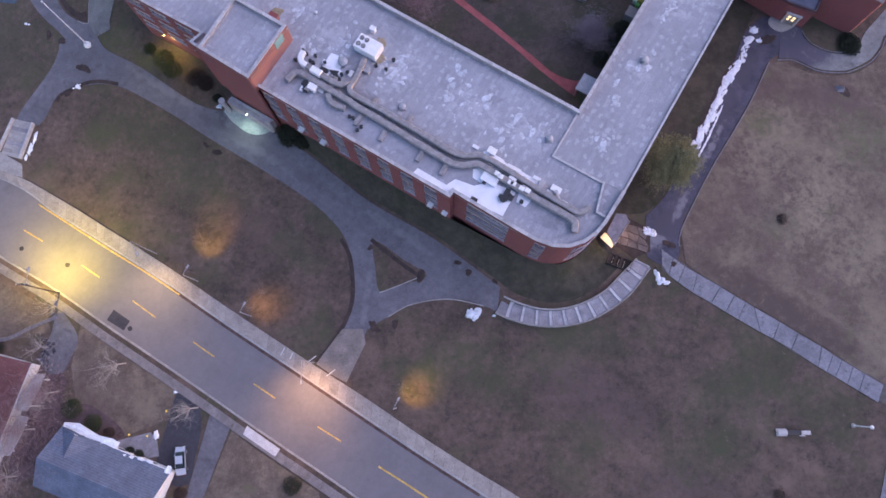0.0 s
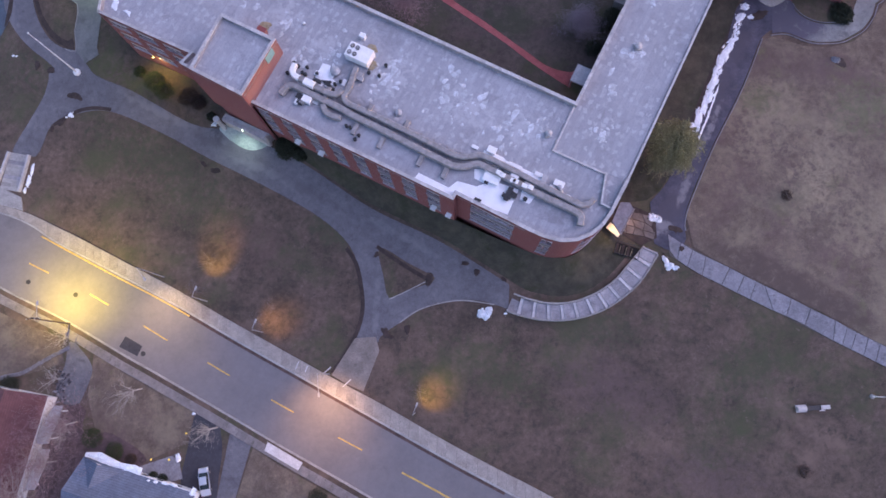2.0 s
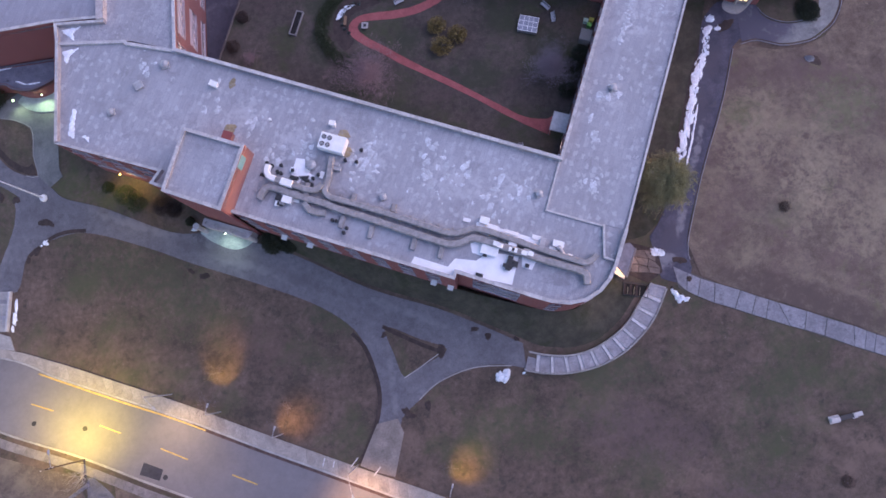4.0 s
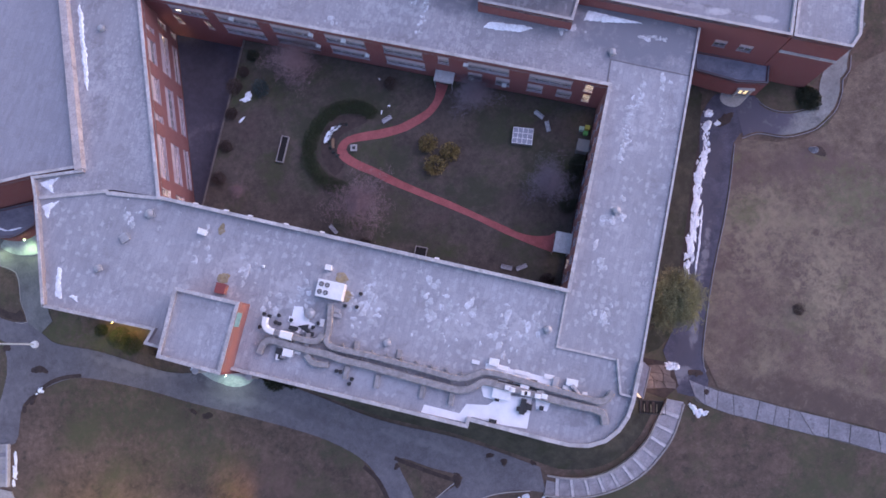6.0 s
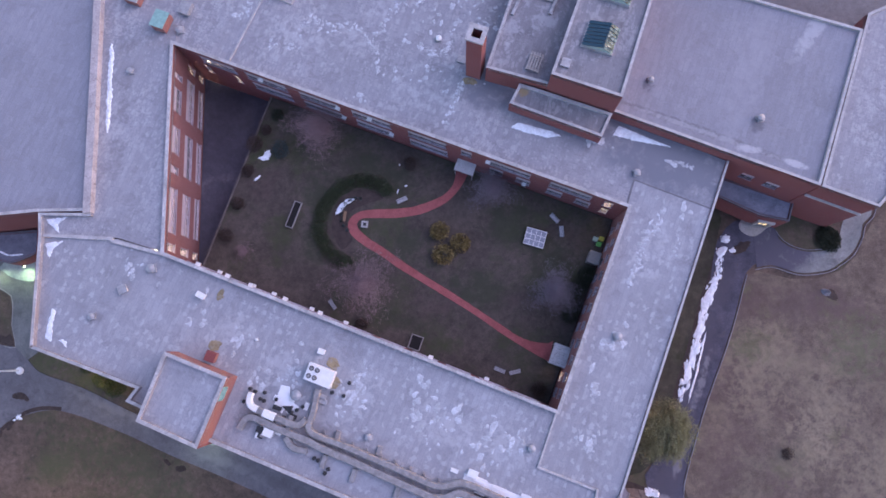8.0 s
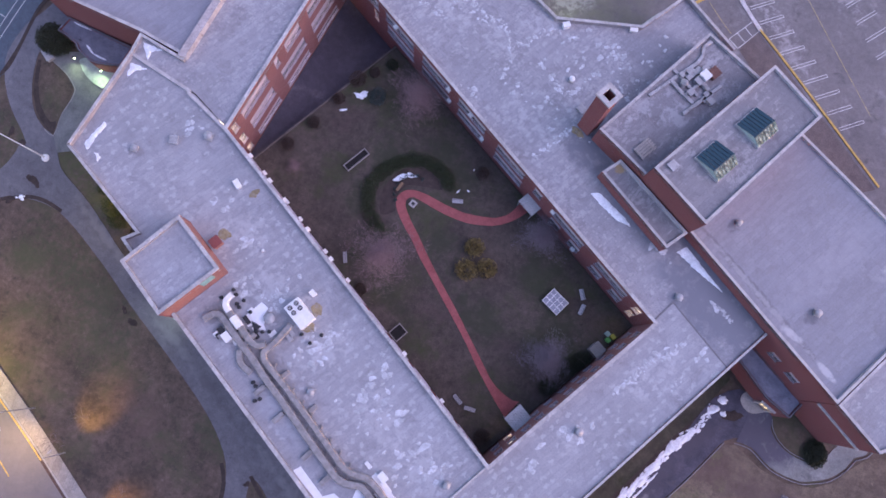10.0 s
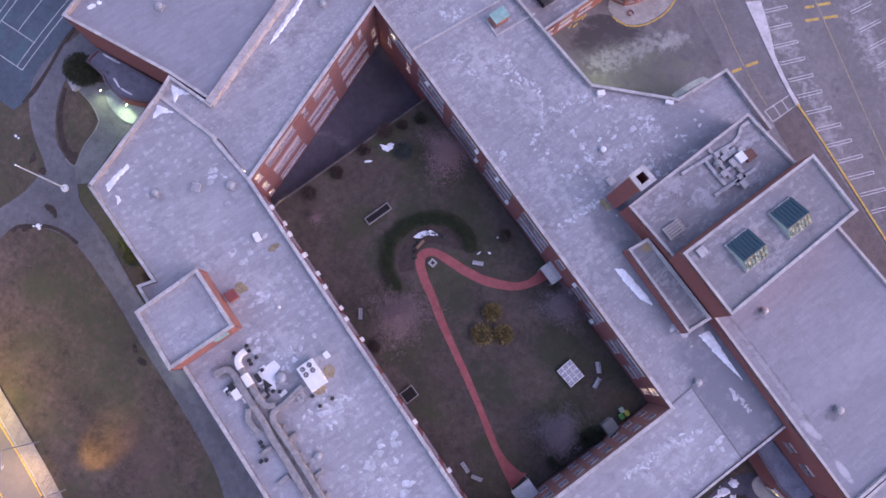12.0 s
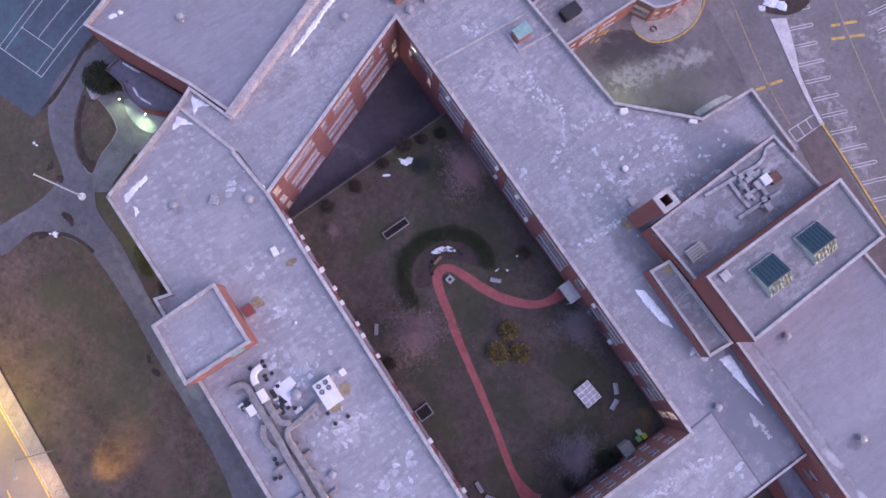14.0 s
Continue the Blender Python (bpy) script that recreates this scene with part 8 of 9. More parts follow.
for a, b in (((-25.6, 4.7), (-24.0, 5.8)), ((-22.1, 2.1), (-20.6, 3.2)), ((-30.4, 6.2), (-29.7, 7.5)), ((-28.7, 5.5), (-28.2, 6.5))):
    ribbon("kerb_return", [a, tuple((Vector(a) + Vector(b)) / 2), b], 0.16, 0.25, NEW_SLAB, "short pale kerb return across the pavement", category="kerb", thick=0.2, across=1)
drape("asphalt_patch", [(-61.3, 16.0), (-58.2, 13.8), (-59.2, 12.1), (-62.5, 14.2)], 0.085, DARK_ASPHALT, "dark square asphalt repair in the street", category="road patch")
drape("pale_slab", [(-36.2, -5.8), (-30.3, -10.0), (-31.2, -11.2), (-36.9, -7.2)], 0.24, NEW_SLAB, "bright new concrete pavement slab", category="pavement")
for x, y in ((-70.6, 24.9), (-79.6, 28.5), (-58.1, 12.4)):
    bm = bmesh.new()
    tube(bm, (x, y, ground_z(x, y) + 0.02), (x, y, ground_z(x, y) + 0.075), 0.45, 0.45, 16)
    tagged(part("manhole_cover", bm, DARK), "round dark iron manhole cover in the street", "manhole", "manhole covers")

# ---- lamps and poles ----
def street_lamp(x, y, turn, watts, colour, aim, h=8.5, arm=2.2, label="slim grey street lamp with a glowing sodium head", spread=95):
    z = ground_z(x, y)
    t = thing("street_lamp", label, "street lamp", (x, y, z), "street lamps", turn=turn)
    bm = bmesh.new()
    tube(bm, (0, 0, 0), (0, 0, h), 0.11, 0.07, 10)
    part("pole", bm, METAL, t)
    bm = bmesh.new()
    tube(bm, (0, 0, h), (arm * 0.5, 0, h + 0.3), 0.05, 0.05, 8)
    tube(bm, (arm * 0.5, 0, h + 0.3), (arm, 0, h + 0.3), 0.05, 0.05, 8)
    part("arm", bm, METAL, t)
    head = part("head", bevelled(boxes((arm - 0.1, arm + 0.6, -0.16, 0.16, h + 0.2, h + 0.38)), 0.03), METAL, t)
    part("lens", boxes((arm, arm + 0.5, -0.13, 0.13, h + 0.17, h + 0.2)), glowing("sodium_lens", colour, 4.0), head)
    c, s = math.cos(radians(turn)), math.sin(radians(turn))
    eye = (x + c * (arm + 0.25), y + s * (arm + 0.25), z + h + 0.1)
    lamp_light("street_light", eye, (aim[0], aim[1], ground_z(*aim)), colour, watts, spread, 1.0, 0.25)


pole = thing("utility_pole", "weathered timber utility pole with a crossarm", "utility pole", (-71.6, 19.6, ground_z(-71.6, 19.6)))
bm = bmesh.new()
tube(bm, (0, 0, -0.5), (0, 0, 11), 0.17, 0.11, 10)
part("pole", bm, plain("pole_timber", (0.12, 0.09, 0.075), 0.9, 0, 0.3, 4), pole)
part("crossarm", boxes((-1.2, 1.2, -0.07, 0.07, 10.2, 10.34)), bpy.data.materials["pole_timber"], pole)
for k in range(4):
    part("insulator", boxes((-1.1 + k * 0.7, -1.0 + k * 0.7, -0.05, 0.05, 10.34, 10.5)), WHITE, pole)
bm = bmesh.new()
tube(bm, (0, 0, 9.4), (0.6, 2.4, 10.2), 0.05, 0.05, 8)
part("lamp_arm", bm, METAL, pole)
part("lamp_head", bevelled(boxes((0.45, 0.8, 2.2, 3.0, 10.1, 10.3)), 0.03), METAL, pole)
lamp_light("pole_street_light", (-71.0, 22.4, 1.6), (-67.6, 27.0, -8.2), (1.0, 0.86, 0.02), STREET * 0.22, 130, 1.0, 0.3)
lamp_light("pole_street_light", (-71.0, 22.4, 1.6), (-71.0, 27.0, -8.2), (1.0, 0.70, 0.06), STREET * 1.15, 170, 1.0, 0.3)
street_lamp(-53.9, 26.2, -57, STREET * 0.6, (1.0, 0.66, 0.17), (-54.2, 14.6), 10, 2.4, spread=105)
street_lamp(-24.4, 4.6, -90, STREET * 0.62, (1.0, 0.54, 0.15), (-25.6, -3.6), 9.5, 3.2, spread=112)
# three unseen lamps, added to throw the orange patches on the lawn
street_lamp(-46.0, 20.6, 60, STREET * 0.52, (1.0, 0.58, 0.002), (-43.4, 29.4), 6.5, 1.4, spread=56)
street_lamp(-36.0, 13.6, 60, STREET * 0.15, (1.0, 0.48, 0.01), (-33.0, 15.6), 6.0, 1.4, spread=80)
street_lamp(-9.8, -4.0, 60, STREET * 0.27, (1.0, 0.58, 0.003), (-6.0, -1.0), 6.0, 1.6, spread=66)

flag = thing("flagpole", "tall white flagpole on a round base", "flagpole", (-68.8, 69.0, ground_z(-68.8, 69.0) + 0.1))
bm = bmesh.new()
tube(bm, (0, 0, 0), (0, 0, 0.45), 0.75, 0.6, 18)
part("base", bm, WHITE, flag)
bm = bmesh.new()
tube(bm, (0, 0, 0.45), (0, 0, 14.2), 0.17, 0.08, 12)
part("pole", bm, WHITE, flag)
bm = bmesh.new()
bmesh.ops.create_icosphere(bm, subdivisions=2, radius=0.16, matrix=Matrix.Translation((0, 0, 14.3)))
part("ball", bm, WHITE, flag)

# ---- lights at the doors ----
def wall_lamp(x, y, z, colour, watts, aim, label, spread=140):
    t = thing("wall_lamp", label, "lamp", (x, y, z), "wall lamps")
    part("bracket", boxes((-0.1, 0.1, -0.1, 0.1, -0.1, 0.25)), DARK, t)
    part("globe", bevelled(boxes((-0.14, 0.14, -0.14, 0.14, -0.36, -0.1)), 0.04), glowing("lamp_globe", colour, 3.0), t)
    lamp_light("door_light", (x, y, z - 0.5), aim, colour, watts, spread, 1.0, 0.2)


wall_lamp(-50.4, 65.9, 1.4, (1.0, 0.72, 0.10), STREET * 0.11, (-51.4, 63.6, -5), "yellow wall lamp on the school front")
wall_lamp(-68.4, 87.6, -0.9, (0.75, 1.0, 0.36), STREET * 0.045, (-68.6, 74, -3.5), "greenish white lamp at the west porch", 165)
wall_lamp(-62.6, 86.7, -0.5, (0.75, 1.0, 0.36), STREET * 0.07, (-65.4, 74, -3.5), "greenish white lamp at the west porch", 165)
wall_lamp(13.9, 117.1, 6.2, (0.82, 1.0, 0.42), STREET * 0.24, (18, 129, -0.4), "greenish white lamp over the rear yard", 150)
wall_lamp(-35.4, 50.4, -1.2, (0.8, 1.0, 0.55), STREET * 0.06, (-38.6, 44.0, -6.5), "greenish white lamp at the front porch")
for x, y in ((-39.9, 53.0), (-31.4, 48.6)):
    t = thing("porch_pier", "round white porch pier", "pier", (x, y, ground_z(x, y)), "porch piers")
    bm = bmesh.new()
    tube(bm, (0, 0, 0), (0, 0, 4.4), 0.45, 0.42, 16)
    part("shaft", bm, COPING, t)
    bm = bmesh.new()
    tube(bm, (0, 0, 4.4), (0, 0, 4.7), 0.6, 0.6, 16)
    part("cap", bm, COPING, t)

front_way = (Vector(FRONT_E) - Vector(FRONT_W)).normalized()
for d, z in ((6.2, 0.4), (11.0, 0.4), (33.6, 0.4), (36.6, 0.6)):
    p = Vector(FRONT_W) + front_way * d
    t = thing("window_air_conditioner", "white window air conditioner below a ground-floor window", "air conditioner", (p.x, p.y, z), "window air conditioners", turn=math.degrees(math.atan2(front_way.y, front_way.x)) + 180)
    part("case", bevelled(boxes((-0.5, 0.5, -0.1, 0.8, 0, 0.5)), 0.03), WHITE, t)
    part("grille", boxes((-0.45, 0.45, 0.8, 0.82, 0.05, 0.45)), METAL, t)

# ---- front planting and snow ----
MAIN_BANK = [(60.2, 61.0), (57.6, 56.6), (55.3, 53.5), (53.0, 49.6), (51.0, 46.4), (49.1, 43.4), (47.0, 40.2), (45.6, 37.8)]
THIN_BANK = [(53.4, 48.1), (51.4, 44.5), (48.8, 40.2), (47.0, 37.2)]
big = thing("weeping_tree", "wispy yellow-green weeping tree beside the school wing", "tree", (39.4, 34.6, ground_z(39.4, 34.6)))
bm = bmesh.new()
tube(bm, (0, 0, -0.3), (0.1, 0.1, 7.0), 0.36, 0.10, 10)
part("trunk", bm, BARK, big)
strands, leafage = bmesh.new(), bmesh.new()
rnd = random.Random(9)
for k in range(56):
    a, reach, up = rnd.uniform(0, 6.28), rnd.uniform(0.8, 4.1) if k < 44 else rnd.uniform(0.1, 1.4), rnd.uniform(6.4, 10.2) if k < 44 else rnd.uniform(9.4, 10.6)
    p = Vector((0.05, 0.05, rnd.uniform(4.0, 8.0)))
    tip = Vector((math.cos(a) * reach, math.sin(a) * reach, up))
    mid = p.lerp(tip, 0.5) + Vector((0, 0, 0.6))
    limb = bmesh.new()
    tube(limb, p, mid, 0.10, 0.06, 5, False)
    tube(limb, mid, tip, 0.06, 0.03, 5, False)
    part("limb", limb, BARK, big)
    for j in range(24):
        q = mid.lerp(tip, rnd.uniform(0.0, 1.0))
        b = a + rnd.gauss(0, 1.0)
        way = Vector((math.cos(b), math.sin(b), rnd.uniform(0.0, 0.5)))
        for c in range(6):
            w = q + way * rnd.uniform(0.3, 0.5)
            tube(strands, q, w, 0.014, 0.01, 3, False)
            for _ in range(9):
                at = q.lerp(w, rnd.random()) + Vector((rnd.gauss(0, 0.13), rnd.gauss(0, 0.13), rnd.gauss(0, 0.1)))
                turn = Vector((rnd.uniform(-1, 1), rnd.uniform(-1, 1), rnd.uniform(0.2, 1))).to_track_quat("Z", "Y")
                n = rnd.uniform(0.06, 0.14)
                leafage.faces.new([leafage.verts.new(at + turn @ Vector(v)) for v in ((-n, 0, 0), (0, -n * 0.35, 0), (n, 0, 0), (0, n * 0.35, 0))])
            q, way = w, way + Vector((rnd.gauss(0, 0.1), rnd.gauss(0, 0.1), -0.22 - 0.06 * c))
part("drooping_crown", strands, plain("olive_twigs", (0.20, 0.18, 0.10), 0.9, 0.0, 0.3, 3), big)
part("crown", leafage, LEAF_OLIVE, big)
for k, (x, y, s, h, mat) in enumerate(((-52.6, 64.0, 2.3, 1.7, LEAF_GREEN), (-51.2, 61.9, 1.9, 1.2, LEAF_GREEN), (-46.6, 60.0, 1.9, 0.6, RED_BROWN), (-44.6, 58.6, 1.7, 0.5, RED_BROWN), (-42.2, 55.6, 0.9, 0.7, LEAF_DARK),
                                      (-28.0, 47.2, 2.2, 1.6, LEAF_DARK), (-25.6, 45.8, 1.5, 1.1, LEAF_DARK), (60.6, 25.6, 1.2, 0.35, RED_BROWN), (78.9, 59.3, 2.0, 0.6, LEAF_DARK), (-73.4, 89.8, 2.9, 3.0, LEAF_DARK),
                                      (54.8, -21.4, 1.2, 0.35, RED_BROWN), (-55.6, 66.6, 1.2, 0.8, LEAF_GREEN))):
    shrub("front_shrub", "dense dark evergreen shrub" if mat is LEAF_DARK else ("lamplit green shrub by the school wall" if x < -50 else ("low dark green shrub on the grass" if mat is LEAF_GREEN else ("low dark dormant shrub on the grass" if x > 50 else "russet dormant shrub by the wall"))),
          x, y, ground_z(x, y), (s, s, h), int((3000 if mat is LEAF_DARK else (500 if x > 50 else 1700)) * s), 90 + k, mat, 0.1 if mat is LEAF_DARK else 0.06, "front shrubs")
snow([(4.2, 11.9, 1.0, 0.7, 10, 0.5), (5.6, 12.2, 0.8, 0.7, 40, 0.4), (4.9, 11.3, 0.7, 0.5, 0, 0.4), (8.4, 11.4, 0.35, 0.2, 0, 0.1), (9.0, 11.9, 0.3, 0.2, 0, 0.1)], "ragged heap of old snow by the steps", None, "snow_heap")
snow([(36.6, 24.6, 0.9, 0.7, 10, 0.4), (37.5, 24.2, 0.7, 0.6, 0, 0.4)], "heap of old snow by the side door", None, "snow_heap")
snow([(37.4, 17.0, 0.4, 1.0, 20, 0.3), (38.1, 15.6, 0.8, 0.6, 20, 0.3), (39.0, 15.2, 0.5, 0.4, 0, 0.2)], "dirty heap of old snow on the lawn edge", None, "snow_heap")
bank = thing("snow_bank", "long strip of dirty old snow broken into streaks beside the path", "snow")
streak(THIN_BANK, 0.42, "thin broken line of snow beside the path", None, "snow_bank", 7, 0.05, None, 0.8)
ribbon("wet_verge", MAIN_BANK, 2.6, 0.07, SOIL, "dark wet soil under the melting snow", "structure", "soil")
rnd = random.Random(77)
spots = smoothed(MAIN_BANK, 0.3)
for k, (x, y) in enumerate(spots):
    fade = min(1.0, (k + 3) / 14, (len(spots) - k + 3) / 14)
    for j in range(2 if k % 3 else 1):
        bm = bmesh.new()
        d = rnd.gauss(0.0, 0.33) * (0.6 + 0.4 * fade)
        px, py = x + 0.84 * d, y - 0.54 * d
        long = rnd.choice((0.3, 0.4, 0.55, 0.8, 1.1)) * fade
        blob(bm, px, py, ground_z(px, py) + 0.16, long, long * rnd.uniform(0.22, 0.5), 57 + rnd.gauss(0, 16), 0.06, 3000 + k * 4 + j, 3, 15, 0.5)
        part("mound", bm, SNOW, bank)
snow([(61.6, 63.2, 0.9, 0.8, 30, 0.35), (60.4, 61.2, 1.2, 0.8, 40, 0.35), (62.2, 61.0, 0.7, 0.5, 0, 0.2)], "dirty heap of snow at the end of the path", None, "snow_heap")
snow([(-70.9, 60.9, 0.6, 0.45, 30, 0.25), (-71.8, 60.5, 0.35, 0.25, 0, 0.15)], "small heap of old snow by the driveway", None, "snow_heap")
snow([(-79.2, 50.6, 0.35, 1.3, -10, 0.2), (-79.9, 48.4, 0.4, 1.2, -15, 0.2), (-80.6, 46.6, 0.3, 0.7, 0, 0.2)], "snow piled beside the street stairs", None, "snow_bank")
snow([(-42.0, 54.2, 0.5, 0.4, 0, 0.3)], "small heap of snow by the front porch", None, "snow_heap")
for k, (x, y, r) in enumerate(((-70.3, 64.6, 1.2), (-13.4, 25.2, 0.9), (-4.2, 20.0, 1.4), (-13.4, 10.7, 1.1), (-12.7, 9.9, 0.7), (2.6, 21.2, 0.8), (4.3, 19.6, 0.9), (-9.4, 10.8, 0.9), (-45.0, 47.2, 0.7), (-42.6, 45.4, 1.0), (-74.4, 70.6, 1.1),
                               (-72.8, 60.0, 0.9), (-75.2, 58.6, 0.7), (9.0, 17.4, 0.6), (40.0, 22.0, 1.2), (63.8, 61.4, 1.7), (40.4, 18.6, 0.8), (-77.2, 72.0, 1.0), (-69.4, 64.6, 1.3))):
    bm = bmesh.new()
    blob(bm, x, y, ground_z(x, y) + 0.14, r, r * 0.55, k * 37, 0.05, 200 + k, ragged=0.4)
    tagged(part("leaf_litter", bm, SOIL), "dark damp patch of fallen leaves", "leaf litter", "leaf litter")
LITTER_EDGE = smoothed([(-74.6, 59.4), (-69.6, 61.3), (-66, 61.4), (-62.5, 60.5)], 1)
ribbon("leaf_drift", LITTER_EDGE, 0.7, 0.13, SOIL, "dark drift of leaves along the lawn edge", "structure", "leaf litter")
ribbon("leaf_drift", smoothed([(-19.1, 27.1), (-17.6, 24.0), (-17.1, 19.2), (-17.4, 15.0), (-18.9, 11.2), (-21.0, 8.0), (-23.9, 4.7)], 1.2), 0.75, 0.13, SOIL, "dark drift of leaves along the lawn edge", "structure", "leaf litter")
ribbon("leaf_drift", smoothed([(-13.4, 26.6), (-11.7, 25.0), (-7.6, 21.5), (-4.2, 18.9)], 1.0), 0.7, 0.19, SOIL, "dark drift of leaves along the lawn edge", "structure", "leaf litter")
ribbon("lawn_edging", smoothed([(-4.4, 19.2), (-6.2, 18.6), (-9.2, 17.6), (-12.2, 16.7)], 1.0), 0.16, 0.2, CONCRETE, "thin pale concrete lawn edging", category="kerb", thick=0.2, across=1)
ribbon("lawn_edging", smoothed([(-10.8, 12.2), (-7.2, 14.0), (-2.4, 14.8), (1.7, 14.6), (6.7, 13.2)], 1.0), 0.18, 0.2, CONCRETE, "thin pale concrete lawn edging", category="kerb", thick=0.2, across=1)

# lawn benches, lamp post and memorial stone
def stone_bench(x, y, turn):
    t = thing("stone_bench", "dark stone bench between two white stone end blocks", "bench", (x, y, ground_z(x, y)), turn=turn)
    part("seat", bevelled(boxes((-1.2, 1.2, -0.4, 0.4, 0.36, 0.48)), 0.03), DARK, t, "dark polished seat slab")
    for sx in (-2.7, 1.2):
        part("end_block", bevelled(boxes((sx, sx + 1.5, -0.34, 0.34, 0.42, 0.6), (sx + 0.04, sx + 0.2, -0.3, 0.3, -0.1, 0.42), (sx + 1.2, sx + 1.46, -0.34, 0.34, -0.1, 0.42)), 0.02), PALE_STONE, t)
        part("base", boxes((sx - 0.12, sx + 1.62, -0.62, 0.62, -0.1, 0.1)), COPING, t)


stone_bench(57.9, -11.15, -3)
t = thing("lamp_post", "white lamp post with a globe on the lawn", "lamp post", (67.6, -10.4, ground_z(67.6, -10.4)))
bm = bmesh.new()
tube(bm, (0, 0, 0), (0, 0, 4.6), 0.12, 0.08, 12)
part("post", bm, WHITE, t)
bm = bmesh.new()
bmesh.ops.create_icosphere(bm, subdivisions=2, radius=0.32, matrix=Matrix.Translation((0, 0, 4.85)))
part("globe", bm, WHITE, t, "", True)
bm = bmesh.new()
tube(bm, (0, 0, 0), (0, 0, 0.3), 0.4, 0.35, 14)
part("base", bm, CONCRETE, t)
t = thing("boulder", "pale grey boulder on a dark mulch ring", "boulder", (75.7, 50.2, ground_z(75.7, 50.2)))
bm = bmesh.new()
blob(bm, 0, 0, 0, 1.0, 0.7, -40, 0.7, 17, 4, 16, 0.15)
part("stone", bm, SLAB, t)
bm = bmesh.new()
blob(bm, 0.4, -0.5, 0.06, 1.4, 1.0, -40, 0.05, 18)
part("mulch", bm, SOIL, t)

# stairs from the street
stairs = thing("street_stairs", "pale concrete stairs with side walls down to the street", "stairs")
S0, S1 = Vector((-81.6, 54.4)), Vector((-83.8, 47.2))
for k in range(10):
    a, b = S0 + (S1 - S0) * (k / 10), S0 + (S1 - S0) * ((k + 1) / 10)
    w = Vector((-(S1 - S0).y, (S1 - S0).x)).normalized() * 1.9
    bm = bmesh.new()
    z = ground_z(a.x, a.y) + 0.25 - 0.02 * k
    prism(bm, [tuple(a + w), tuple(b + w), tuple(b - w), tuple(a - w)], z - 1, z)
    part("step", bm, CONCRETE if k not in (2, 6) else TREAD, stairs)
for side in (-1, 1):
    w = Vector((-(S1 - S0).y, (S1 - S0).x)).normalized() * (2.1 * side)
    p, q = S0 + w, S1 + w * 1.15
    bm = bmesh.new()
    m = Matrix.Translation((p.x, p.y, 0)) @ Matrix.Rotation(math.atan2((q - p).y, (q - p).x), 4, "Z")
    box(bm, 0, (q - p).length, -0.17, 0.17, ground_z(*q) - 0.5, ground_z(*p) + 0.75, m)
    part("side_wall", bm, COPING, stairs)
drape("stair_landing", [(-86.4, 48.6), (-81.2, 45.4), (-80.8, 42.6), (-88, 45.6)], 0.22, CONCRETE, "pale concrete landing at the street", category="pavement", thick=0.2)

# ---- houses across the street ----
MULCH = layered("russet_mulch", (0.075, 0.05, 0.055), (0.125, 0.085, 0.088), 0.8, 5.0, [((0.05, 0.035, 0.036), 0.55, 0.68, 0.7)], 0.95)
SLATE = layered("slate_shingles", (0.10, 0.125, 0.185), (0.14, 0.165, 0.23), 0.2, 2.2, [((0.07, 0.08, 0.11), 0.6, 0.7, 0.6)], 0.8)
RED_SHINGLE = layered("red_shingles", (0.10, 0.042, 0.044), (0.15, 0.065, 0.066), 0.2, 5.0, [((0.16, 0.07, 0.07), 0.6, 0.7, 0.6)], 0.85)
for shingle, depth in ((SLATE, 0.62), (RED_SHINGLE, 0.7)):
    n, l = shingle.node_tree.nodes, shingle.node_tree.links
    target = next(node for node in n if node.type == "BSDF_PRINCIPLED").inputs["Base Color"]
    courses = n.new("ShaderNodeTexWave")
    courses.wave_type, courses.bands_direction, courses.wave_profile = "BANDS", "Y" if shingle is SLATE else "X", "SAW"
    courses.inputs["Scale"].default_value, courses.inputs["Distortion"].default_value, courses.inputs["Detail Scale"].default_value = 0.9, 1.6, 0.5
    l.new(n.new("ShaderNodeTexCoord").outputs["Object"], courses.inputs[0])
    l.new(mix(n, l, 0.8, target.links[0].from_socket, ramp(n, l, courses.outputs["Fac"], [(0.0, (depth,) * 3), (0.35, (1.0,) * 3), (1.0, (1.12,) * 3)]), "MULTIPLY"), target)
SIDING = plain("white_siding", (0.80, 0.80, 0.83), 0.6, 0.0, 0.1)


def gable_roof(owner, x0, x1, y0, y1, eave, ridge, mat, over=0.4, along_x=True):
    bm = bmesh.new()
    if along_x:
        ym = (y0 + y1) / 2
        pts = [(x0 - over, y0 - over, eave), (x1 + over, y0 - over, eave), (x1 + over, ym, ridge), (x0 - over, ym, ridge), (x0 - over, y1 + over, eave), (x1 + over, y1 + over, eave)]
    else:
        xm = (x0 + x1) / 2
        pts = [(x0 - over, y0 - over, eave), (x0 - over, y1 + over, eave), (xm, y1 + over, ridge), (xm, y0 - over, ridge), (x1 + over, y0 - over, eave), (x1 + over, y1 + over, eave)]
    v = [bm.verts.new(p) for p in pts]
    u = [bm.verts.new((p[0], p[1], p[2] - 0.22)) for p in pts]
    for ring in (v, u):
        bm.faces.new((ring[0], ring[1], ring[2], ring[3]))
        bm.faces.new((ring[3], ring[2], ring[5], ring[4]))
    for a, b in ((0, 1), (1, 2), (2, 5), (5, 4), (4, 3), (3, 0)):
        bm.faces.new((v[a], v[b], u[b], u[a]))
    return part("roof", bm, mat, owner)


